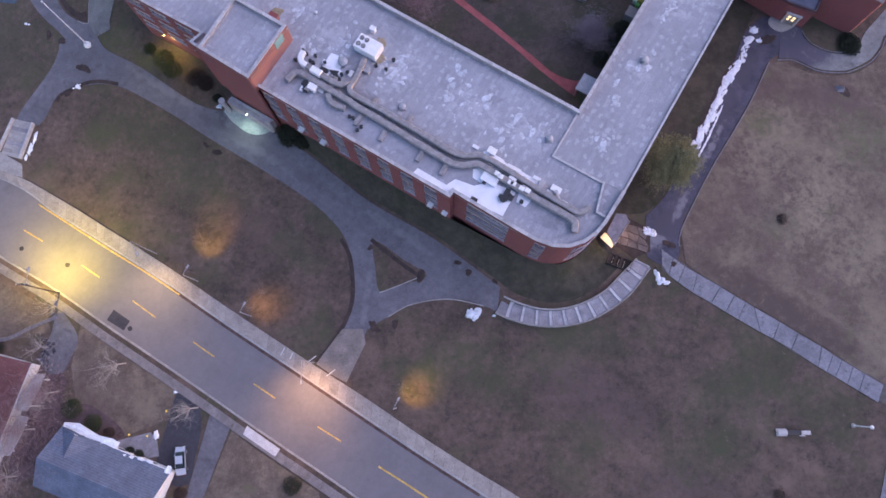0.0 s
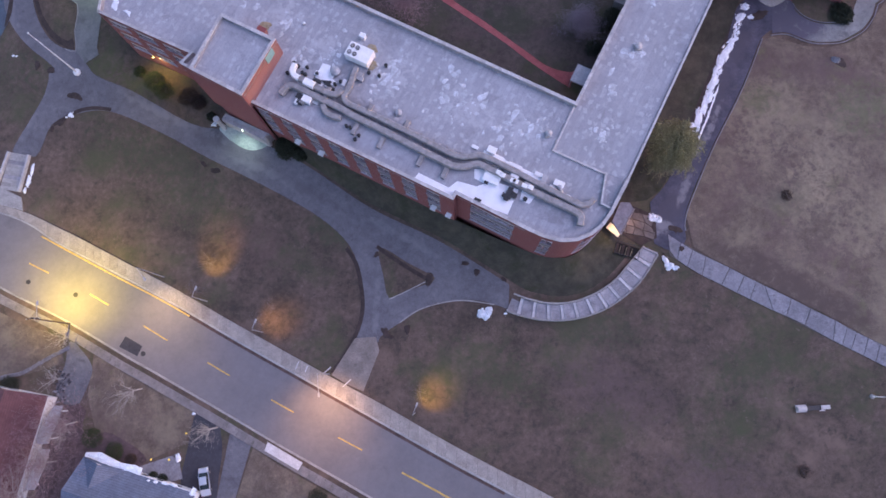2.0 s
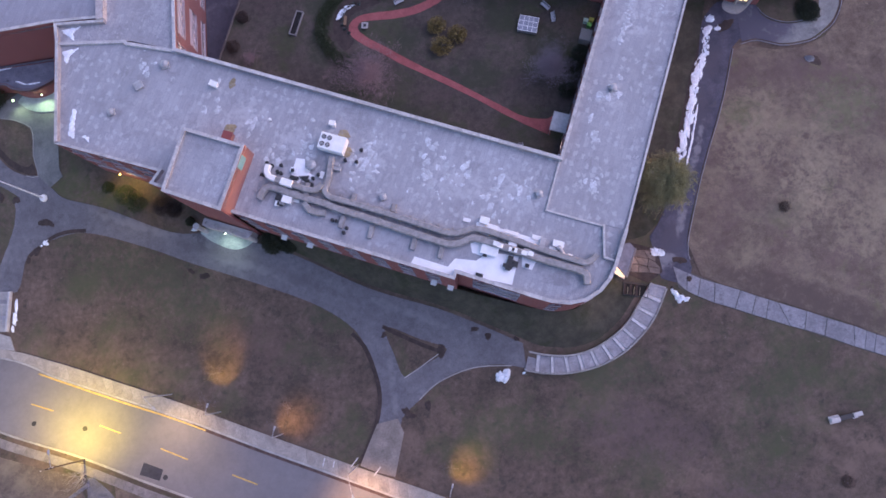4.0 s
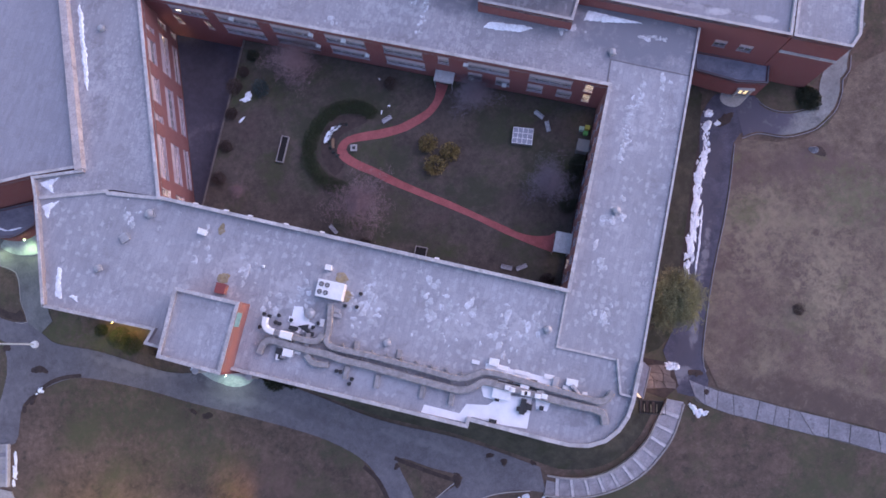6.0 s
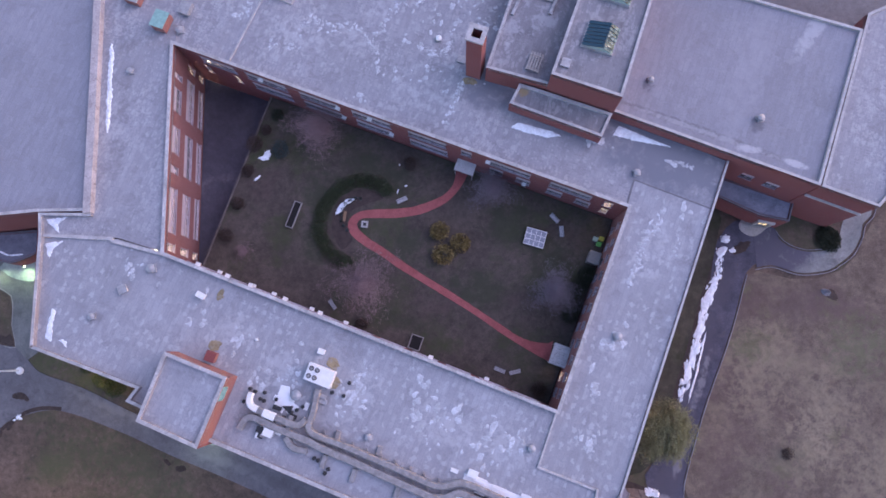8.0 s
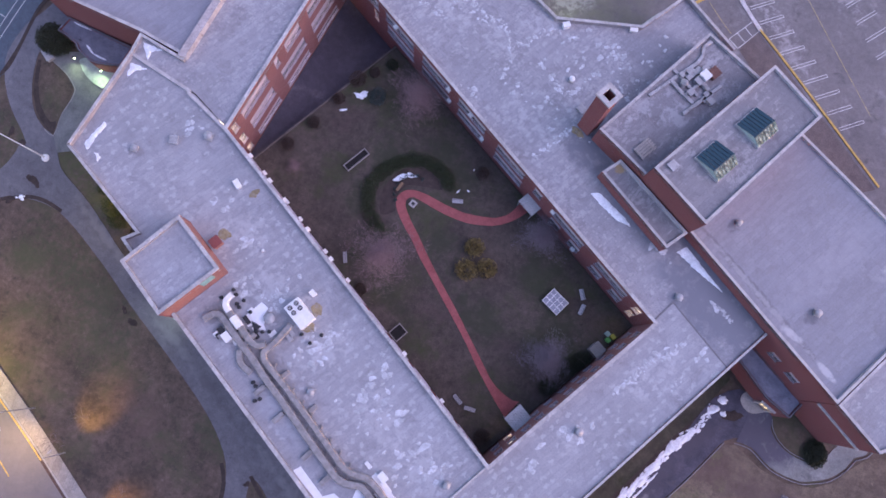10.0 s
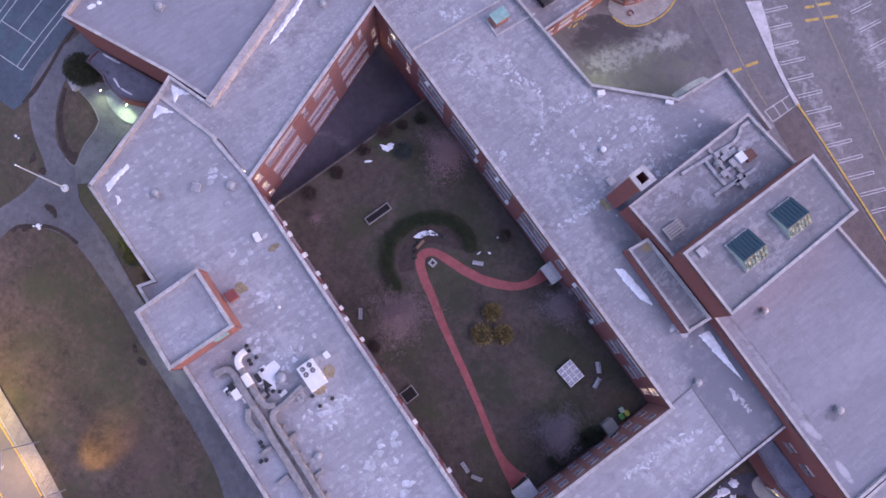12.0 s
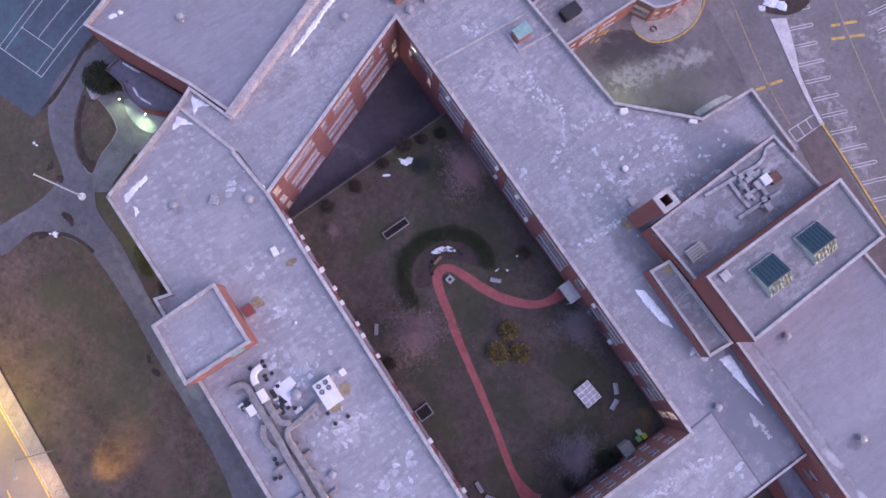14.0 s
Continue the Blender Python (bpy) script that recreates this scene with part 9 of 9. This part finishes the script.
def gabled_body(bm, x0, x1, y0, y1, z0, eave, ridge, along_x=True):
    box(bm, x0, x1, y0, y1, z0, eave)
    if along_x:
        ym = (y0 + y1) / 2
        for x in (x0, x1):
            bm.faces.new([bm.verts.new(p) for p in ((x, y0, eave), (x, y1, eave), (x, ym, ridge))])
    else:
        xm = (x0 + x1) / 2
        for y in (y0, y1):
            bm.faces.new([bm.verts.new(p) for p in ((x0, y, eave), (x1, y, eave), (xm, y, ridge))])


house = thing("grey_roofed_house", "white-sided house with slate grey gabled roofs", "house", (-58, -8.6, -8.2), turn=-23.5)
bm = bmesh.new()
gabled_body(bm, -9.6, 10.4, -9.5, 0.0, -0.4, 3.6, 6.4)
part("wall", bm, SIDING, house)
gable_roof(house, -9.6, 10.4, -9.5, 0.0, 3.6, 6.5, SLATE)
bm = bmesh.new()
gabled_body(bm, -9.4, -2.8, -4.5, 0.1, -0.4, 3.6, 5.7, False)
part("wall", bm, SIDING, house)
gable_roof(house, -9.4, -2.8, -4.5, 0.1, 3.62, 5.8, SLATE, 0.4, False)
bm = bmesh.new()
prism(bm, [(-9.9, 0.5), (0.5, 0.45), (0.5, 1.6), (-3.3, 1.3), (-7.5, 1.9), (-9.9, 1.2)], 3.35, 3.55)
part("porch_roof", bm, SIDING, house, "narrow white porch roof")
bm = bmesh.new()
gabled_body(bm, 4.6, 8.2, -12, -5.2, -0.4, 4.2, 5.8, False)
part("wall", bm, SIDING, house)
gable_roof(house, 4.6, 8.2, -12, -5.2, 4.22, 5.9, SLATE, 0.3, False)
for wx, wy in ((-7.6, 0.1), (-4.4, 0.1), (0.4, 0.0), (3.4, 0.0), (6.6, 0.0)):
    w = part("window", boxes((wx - 0.65, wx + 0.65, wy, wy + 0.08, 0.9, 2.3)), FRAME, house)
    part("pane", boxes((wx - 0.55, wx + 0.55, wy + 0.08, wy + 0.1, 1.0, 2.2)), DARK, w)
part("gutter", boxes((-1.0, 10.8, 0.42, 0.56, 3.4, 3.55)), WHITE, house)
part("gutter", boxes((10.82, 10.96, -9.6, 0.4, 3.4, 3.62)), WHITE, house)

red = thing("red_roofed_house", "house with a faded red shingle roof and pale end wall", "house", (-75.2, 0.2, -8.2), turn=-18)
bm = bmesh.new()
gabled_body(bm, -12, -0.8, -12, 6.4, -0.4, 3.4, 6.0, False)
part("wall", bm, SIDING, red)
gable_roof(red, -12, -0.8, -12, 6.4, 3.4, 6.1, RED_SHINGLE, 0.4, False)
way = pose(-75.2, 0.2, -8.2, rz=-18).inverted()
for outline in ([(-72.9, 5.0), (-71.3, 4.8), (-72.4, 1.9), (-73.3, 0.1), (-73.9, -1.4), (-75.9, -1.2), (-75.9, 0.6)], [(-75.6, -2.0), (-73.6, -2.4), (-74.4, -4.9), (-76.2, -8.8), (-77.9, -8.6)]):
    bm = bmesh.new()
    prism(bm, [tuple((way @ Vector((x, y, 0)))[:2]) for x, y in outline], 2.4, 2.6)
    part("porch_roof", bevelled(bm, 0.03), COPING, red, "pale flat porch roof")
for px, py in ((0.6, -8.6), (0.9, -4.0), (1.5, -0.4), (1.8, 4.4)):
    part("porch_post", boxes((px, px + 0.2, py, py + 0.2, -0.3, 2.4)), SIDING, red)
part("gutter", boxes((-0.42, -0.28, -12, 6.6, 3.2, 3.36)), WHITE, red)


def car(x, y, turn, paint):
    t = thing("parked_car", "silver sedan parked on the driveway", "car", (x, y, ground_z(x, y) + 0.12), turn=turn)
    body_mat = plain("silver_paint", paint, 0.3, 0.4, 0.05)
    bm = bmesh.new()
    prof = [(-2.35, 0.35), (-2.38, 0.72), (-1.75, 0.92), (-0.95, 0.95), (1.35, 0.95), (2.15, 0.88), (2.36, 0.62), (2.36, 0.35)]
    cols = [[bm.verts.new((px, s * (0.9 if abs(px) < 2 else 0.78), pz)) for px, pz in prof] for s in (-1, 1)]
    for a in range(len(prof)):
        b = (a + 1) % len(prof)
        bm.faces.new((cols[0][a], cols[0][b], cols[1][b], cols[1][a]))
    bm.faces.new(cols[0])
    bm.faces.new(cols[1][::-1])
    bevelled(bm, 0.06)
    part("body", bm, body_mat, t)
    bm = bmesh.new()
    low = [bm.verts.new(p) for p in ((-1.25, -0.8, 0.94), (1.55, -0.8, 0.94), (1.55, 0.8, 0.94), (-1.25, 0.8, 0.94))]
    top = [bm.verts.new(p) for p in ((-0.45, -0.62, 1.42), (0.95, -0.62, 1.42), (0.95, 0.62, 1.42), (-0.45, 0.62, 1.42))]
    for i in range(4):
        bm.faces.new((low[i], low[(i + 1) % 4], top[(i + 1) % 4], top[i]))
    bm.faces.new(top)
    part("glasshouse", bm, ROOF_GLASS_DARK, t, "dark tinted windows")
    part("roof_panel", bevelled(boxes((-0.42, 0.92, -0.62, 0.62, 1.42, 1.46)), 0.01), body_mat, t)
    for wx in (-1.45, 1.4):
        for s in (-1, 1):
            bm = bmesh.new()
            tube(bm, (wx, s * 0.72, 0.32), (wx, s * 0.92, 0.32), 0.32, 0.32, 18)
            wheel = part("wheel", bm, DARK, t)
            bm = bmesh.new()
            tube(bm, (wx, s * 0.92, 0.32), (wx, s * 0.935, 0.32), 0.2, 0.2, 14)
            part("rim", bm, METAL, wheel)
    for s in (-0.62, 0.62):
        part("headlight", boxes((2.3, 2.38, s - 0.18, s + 0.18, 0.6, 0.74)), WHITE, t)
        part("tail_light", boxes((-2.4, -2.33, s - 0.18, s + 0.18, 0.6, 0.74)), plain("tail_red", (0.4, 0.02, 0.02), 0.4), t)
        part("mirror", boxes((0.9, 1.05, s * 1.5 - 0.06, s * 1.5 + 0.06, 0.95, 1.08)), body_mat, t)


ROOF_GLASS_DARK = plain("tinted_car_glass", (0.015, 0.018, 0.022), 0.08, 0.0, 0.1)
drape("driveway_house", smoothed([(-48.6, 0.9), (-45.0, -1.4), (-44.4, -6), (-45.2, -10.5), (-46.2, -15), (-49.6, -15), (-52.0, -11.4), (-50.6, -5.4)], 1.5, True), 0.08, DARK_ASPHALT, "dark asphalt house driveway", category="driveway")
drape("driveway_neighbour", [(-42.9, -3.6), (-39.2, -5.9), (-43.6, -17.5), (-46, -24), (-50, -24), (-46.4, -16.5)], 0.08, ASPHALT, "grey asphalt house driveway", category="driveway")
drape("parking_pad", smoothed([(-71.6, 16.4), (-69.4, 14.4), (-67.6, 11.5), (-67.7, 9.5), (-69.0, 6.5), (-69.8, 5.0), (-72.6, 5.1), (-74.2, 8.0), (-72.6, 12.0)], 1.2, True), 0.08, ASPHALT, "grey asphalt parking pad", category="driveway")
drape("front_lawn_tan", [(-80, 20.5), (-73.9, 17.5), (-72.6, 12.5), (-84, 10.5), (-95, 14), (-96, 30)], 0.05, TAN_GRASS, "bleached tan front lawn", category="lawn")
drape("house_lawn_tan", [(-67.2, 13.4), (-60.2, 8.8), (-49.0, 1.2), (-51.0, -4.4), (-58.6, -6.8), (-66.4, -2.8), (-68.4, 6)], 0.05, TAN_GRASS, "bleached tan front lawn", category="lawn")
drape("house_lawn_south", [(-38.9, -6.4), (-35.0, -9.6), (-23.6, -17.4), (-22, -30), (-44, -30), (-43.4, -17)], 0.05, TAN_GRASS, "bleached tan front lawn", category="lawn")
drape("mulch_bed", smoothed([(-72.3, 4.8), (-70.1, 5.0), (-68.6, 3.3), (-69.3, 1.3), (-69.2, -2.6), (-69.4, -5.1), (-71.7, -9.2), (-73.2, -12.4), (-77.4, -12.3), (-77.2, -4.3), (-74.9, 0.7), (-73.5, 2.8)], 1.5, True), 0.07, MULCH, "dark mulch bed between the houses", category="flower bed")
drape("mulch_bed", smoothed([(-65.4, -0.6), (-62.6, -2.0), (-59.4, -4.3), (-57.9, -6.3), (-58.7, -7.3), (-62.3, -5.9), (-65.5, -4.4), (-69.0, -3.9), (-69.2, -2.1)], 1.5, True), 0.075, MULCH, "russet mulch bed along the house front", category="flower bed")
drape("patio_house", [(-59, -7.2), (-52.3, -5.9), (-51.6, -10.2), (-54.4, -10.6), (-59.2, -8.6)], 0.1, SLAB, "grey paved patio by the house", category="patio")
car(-47.45, -11.1, 94.5, (0.62, 0.65, 0.72))
for k, (x, y, s, h, mat, lab) in enumerate(((-67.2, -1.2, 1.7, 1.1, LEAF_GREEN, "rounded green front garden shrub"), (-63.1, -4.2, 1.6, 1.0, LEAF_GREEN, "rounded green front garden shrub"), (-56.6, -8.9, 0.8, 0.6, LEAF_DARK, "small dark clipped shrub"),
                                           (-54.9, -9.8, 0.9, 0.6, LEAF_DARK, "small dark clipped shrub"), (-28.0, -16.2, 1.7, 1.2, LEAF_DARK, "dark rounded shrub by the pavement"), (-82.2, 9.8, 1.6, 1.2, LEAF_DARK, "dark rounded shrub by the pavement"),
                                           (-60.4, -5.8, 1.0, 0.6, RED_BROWN, "russet brown dormant shrub"), (-47.4, -16.6, 1.2, 0.8, RED_BROWN, "russet brown dormant shrub"))):
    shrub("garden_shrub", lab, x, y, ground_z(x, y), (s, s, h), int(1600 * s), 140 + k, mat, 0.06, "garden shrubs")
for k, (x, y, h, lean) in enumerate(((-58.4, 6.2, 8.0, (-1.5, -1.0)), (-45.0, -2.2, 7.5, (-2.0, -0.5)), (-70.3, 1.8, 9.5, (-1, -1)), (-79.5, -9.2, 12.0, (0.5, 0.2)), (-76.2, -12.4, 11.0, (0.5, 0.8)), (-74.0, -4.6, 9.5, (-0.8, 0.4)), (-72.0, 17.2, 6.0, (0.8, -1.0)),
                                      (-73.2, 9.6, 6.5, (0.2, 0.5)))):
    bare_tree("street_tree", "leafless pale-barked street tree", x, y, ground_z(x, y), h, 160 + k, PALE_BARK, 5 if y < 8 and (x < -65 or x > -60) else 4, lean, "street trees", 0.13, 1500 if h > 9 else 0)
for k, (x, y, h) in enumerate(((-44.6, 27.4, 5.5), (-47.6, 22.4, 6.5), (-36.0, 15.0, 5.0), (-33.6, 17.6, 4.5), (-8.6, -0.4, 4.5))):
    bare_tree("lawn_tree", "leafless young tree on the school lawn", x, y, ground_z(x, y), h, 180 + k, BARK, 4, (0, 0), "lawn trees", 0.06)
wall = thing("stone_wall", "low dry stone garden wall", "wall")
rnd = random.Random(21)
line = smoothed([(-90, 10.0), (-83.3, 11.2), (-80.2, 11.5), (-75.7, 13.5), (-71.8, 15.0)], 0.42)
for k, (x, y) in enumerate(line):
    for lane in range(2):
        for course in range(2):
            bm = bmesh.new()
            blob(bm, x + rnd.uniform(-0.05, 0.05), y + lane * 0.34 + rnd.uniform(-0.04, 0.04), ground_z(x, y) + course * 0.28, 0.26, 0.2, rnd.uniform(0, 90), 0.3, 900 + k * 4 + lane * 2 + course, 2, 7, 0.12)
            part("stone", bm, SLAB, wall)
# yellow flower-like spots, not lamps; the stake and the glow are added
for x, y in ((-50.5, -2.6), (-56.9, -6.3), (-53.7, -6.7)):
    t = thing("yellow_garden_spot", "small yellow flower-like garden spot with an added glow", "lamp", (x, y, ground_z(x, y)), "garden lights")
    part("stake", boxes((-0.04, 0.04, -0.04, 0.04, 0, 0.4)), DARK, t)
    part("globe", bevelled(boxes((-0.15, 0.15, -0.15, 0.15, 0.4, 0.56)), 0.05), glowing("yellow_spot_glow", (1.0, 0.70, 0.08), 0.14), t)
t = thing("entrance_plinth", "pale stone plinth beside the court", "plinth", (-74.6, 87.4, ground_z(-74.6, 87.4)), turn=-38)
part("block", bevelled(boxes((-1.2, 1.2, -0.7, 0.7, 0, 0.7)), 0.04), COPING, t)
part("cap", bevelled(boxes((-1.3, 1.3, -0.8, 0.1, 0.7, 0.82)), 0.03), COPING, t)
snow([(-82.1, 74.7, 0.3, 0.25, 0, 0.12), (-81.4, 74.5, 0.25, 0.2, 0, 0.1)], "scraps of snow on the west lawn", None, "snow_heap")
snow([(-52.4, -6.6, 0.5, 0.7, 10, 0.4)], "small heap of snow by the patio", None, "snow_heap")
snow([(-49.2, 0.6, 0.4, 0.25, 0, 0.15)], "scrap of snow by the driveway", None, "snow_heap")

snow_wedge([(-66.7, -3.7), (-65.2, -4.2), (-64.0, -3.8), (-63.4, -4.6), (-62.6, -5.2), (-60.4, -6.1), (-58.6, -6.6), (-57.0, -7.3), (-57.5, -8.5), (-58.6, -7.9), (-61.2, -6.9), (-63.8, -5.8)], "broad scalloped snow along the house eave", -4.64, 0.16, "eave_snow")
for x, y, rx, ry in ((-55.9, -9.5, 0.5, 0.3), (-54.6, -9.9, 0.55, 0.28), (-53.2, -10.2, 0.6, 0.3), (-51.4, -10.8, 0.7, 0.25)):
    snow([(x, y, rx, ry, -20, 0.2)], "small tuft of snow along the house eave", -4.5, "eave_snow")
snow_wedge([(-48.3, -11.4), (-47.6, -11.9), (-50.2, -16.6), (-51.4, -16.4)], "strip of snow along the gable end", -4.5, 0.15, "eave_snow")

# ---- car park paint ----
BAY_FEET = [(39.4, 151.6), (41.0, 148.3), (42.8, 145.1), (44.9, 142.1), (47.1, 139.3), (49.5, 136.6), (51.9, 134.1), (54.4, 131.6), (57.0, 129.1), (59.7, 126.8), (62.4, 124.6), (65.2, 122.3), (68.0, 120.0), (70.8, 117.7)]
for x, y in BAY_FEET:
    w, v = Vector((4.15, 2.95)).normalized(), Vector((2.95, -4.15)).normalized()
    a, b = Vector((x, y)), Vector((x, y)) + w * 5.0
    for off in (-0.28, 0.28):
        stripe([tuple(a + v * off), tuple(b + v * off)], 0.13, LINE_WHITE, "bay_line", "white painted parking bay line", 0.09)
    stripe([tuple(b - v * 0.28), tuple(b + v * 0.28)], 0.13, LINE_WHITE, "bay_line", "white painted parking bay line", 0.09)
for k in range(9):
    c = Vector((54.6, 157.6)) + Vector((18.7, -21.6)).normalized() * (k * 3.9)
    w = Vector((0.66, 0.75))
    for off in (-0.28, 0.28):
        stripe([tuple(c + Vector((0.65, -0.76)) * off), tuple(c + Vector((0.65, -0.76)) * off + w * 5)], 0.13, LINE_WHITE, "bay_line", "white painted parking bay line", 0.09)
drape("car_park_walk", [(37.2, 149.0), (39.9, 150.4), (42.0, 147.2), (43.9, 143.9), (45.7, 140.4), (49.8, 135.6), (52.8, 132.7), (52.1, 132.2), (48.0, 136.4), (44.3, 140.6), (40.6, 145.0)], 0.2, NEW_SLAB, "tapering pale concrete island", category="pavement", thick=0.2)
drape("yellow_kerb", between_lines([(52.3, 132.9), (58.9, 127.4), (68.7, 118.9), (80, 109)], [(52.05, 132.6), (58.65, 127.1), (68.45, 118.6), (79.75, 108.7)]), 0.22, YELLOW, "yellow painted kerb", category="kerb", thick=0.2)
drape("pavement_stage", between_lines([(52.0, 132.2), (58.3, 126.6), (68.1, 118.1), (79.4, 108.2)], [(49.2, 127.4), (56.4, 120), (62, 112), (72, 104)]), 0.12, layered("brown_paving", (0.13, 0.105, 0.105), (0.17, 0.14, 0.14), 0.3, 4, None, 0.9),
      "brown paved strip behind the stage tower", category="pavement")
WORN_YELLOW = layered("worn_yellow_paint", (0.36, 0.31, 0.19), (0.46, 0.39, 0.22), 0.8, 4.0, [((0.22, 0.20, 0.17), 0.5, 0.64, 1.2)], 0.85)
stripe([(24, 157), (29.1, 149.9), (35.6, 142.0), (39.5, 137.5), (44.1, 132.8), (47.0, 130.2)], 0.16, WORN_YELLOW, "lane_line", "thin yellow lane line", 0.09)
stripe([(43, 163), (47.4, 157.8), (51.9, 152.1), (63.6, 137.4), (76, 122)], 0.16, WORN_YELLOW, "lane_line", "thin yellow lane line", 0.09)
for a, b in (((49.2, 149.7), (51.6, 151.1)), ((52.4, 151.6), (55.0, 153.1)), ((48.4, 152.3), (50.0, 153.3)), ((50.6, 153.8), (52.9, 155.2)), ((38.9, 134.2), (40.4, 135.6)), ((41.0, 136.3), (43.0, 138.1))):
    stripe([a, b], 0.55, YELLOW, "painted_word", "worn yellow painted marking on the asphalt", 0.09)
for a, b in (((46.9, 129.0), (50.5, 134.0)), ((48.9, 127.6), (52.1, 132.3)), ((46.9, 129.0), (48.9, 127.6)), ((48.1, 130.7), (50.0, 129.2)), ((49.3, 132.3), (51.1, 130.8))):
    stripe([a, b], 0.16, LINE_WHITE, "crossing_line", "white painted crossing grid", 0.11)
snow([(36.0, 152.6, 1.8, 1.4, 40, 0.6), (38.4, 152.4, 1.4, 1.0, 0, 0.5), (37.0, 154.6, 1.6, 1.2, 20, 0.7), (35.2, 150.6, 0.8, 0.6, 0, 0.3)], "ploughed heap of dirty snow on the island", None, "snow_heap")
drape("planted_island", smoothed([(35.0, 150.8), (38.0, 150.4), (41.0, 151.8), (43.2, 155.4), (41, 160), (36, 158)], 1.5, True), 0.14, SOIL, "dark planted car park island", category="island", thick=0.15)
for a, b in (((7.2, 131.3), (7.5, 132.3)), ((7.3, 133.2), (7.7, 132.8)), ((8.0, 131.8), (8.5, 132.9)), ((8.3, 133.4), (8.9, 134.6)), ((9.0, 133.8), (9.4, 135.2)), ((7.9, 133.0), (8.2, 133.6))):
    stripe([a, b], 0.22, YELLOW, "painted_word", "worn yellow painted marking on the asphalt", 0.13)
drape("drum_apron", smoothed([(12.6, 139.2), (14.2, 136.6), (17.2, 135.9), (20.6, 137.6), (23.4, 141.6), (24.2, 146), (22, 150), (16, 147)], 1.2, True), 0.2, CONCRETE, "rounded pale concrete apron", category="apron", thick=0.2)
stripe([(14.2, 136.4), (17.2, 135.6), (20.8, 137.3), (23.7, 141.4), (24.5, 146), (24, 149)], 0.3, YELLOW, "yellow_edge", "yellow painted apron edge", 0.22)
hose = thing("coiled_hose", "dark red coiled hose lying on the apron", "hose", (17.2, 138.2, ground_z(17.2, 138.2) + 0.2))
bm = bmesh.new()
ring = [(0.55 * math.cos(a * 0.42), 0.55 * math.sin(a * 0.42), 0.1 + 0.012 * a) for a in range(13)]
for p, q in zip(ring, ring[1:]):
    tube(bm, p, q, 0.11, 0.11, 8, False)
part("coil", bm, plain("dark_red_rubber", (0.16, 0.045, 0.04), 0.7), hose)
drape("door_slab", smoothed([(30.6, 125.2), (33.0, 128.6), (35.2, 131.2), (34.0, 131.2), (31.6, 128.6), (29.6, 125.6)], 1, True), 0.16, GREEN_SLAB, "pale green concrete door slab", category="apron", thick=0.15)
roof_box("rooftop_unit", "dark rooftop plant unit", "air conditioner", 1.4, 132.4, 3.75, 3.4, 2.2, 1.2, 57, DARK)
roof_box("rooftop_unit", "white glazed rooftop unit", "air conditioner", 7.4, 140.6, 3.75, 3.0, 2.0, 0.7, 57, WHITE)
for k, (x, y) in enumerate(((5.0, 130.6), (6.5, 132.8), (8.0, 135.0), (9.6, 137.4))):
    t = thing("wing_window", "dark window in the brick entrance wing", "window", (x, y, 0.4), "wing windows", turn=57)
    part("frame", boxes((-0.9, 0.9, -0.55, -0.4, 0, 1.8)), FRAME, t)
    part("pane", boxes((-0.8, 0.8, -0.57, -0.55, 0.1, 1.7)), DARK, t)
# tennis court lines
T_O, T_U, T_V = Vector((-85.8, 86.6)), Vector((0.27, 0.963)), Vector((-0.975, 0.22))


def court_line(a, b):
    p, q = T_O + T_V * a[0] + T_U * a[1], T_O + T_V * b[0] + T_U * b[1]
    stripe([tuple(p), tuple(q)], 0.12, LINE_WHITE, "court_line", "white tennis court line", 0.1)


for x in (0, 1.37, 9.6, 10.97):
    court_line((x, 0), (x, 23.77))
court_line((0, 0), (10.97, 0))
court_line((1.37, 5.49), (9.6, 5.49))
court_line((1.37, 18.28), (9.6, 18.28))
court_line((5.48, 5.49), (5.48, 18.28))
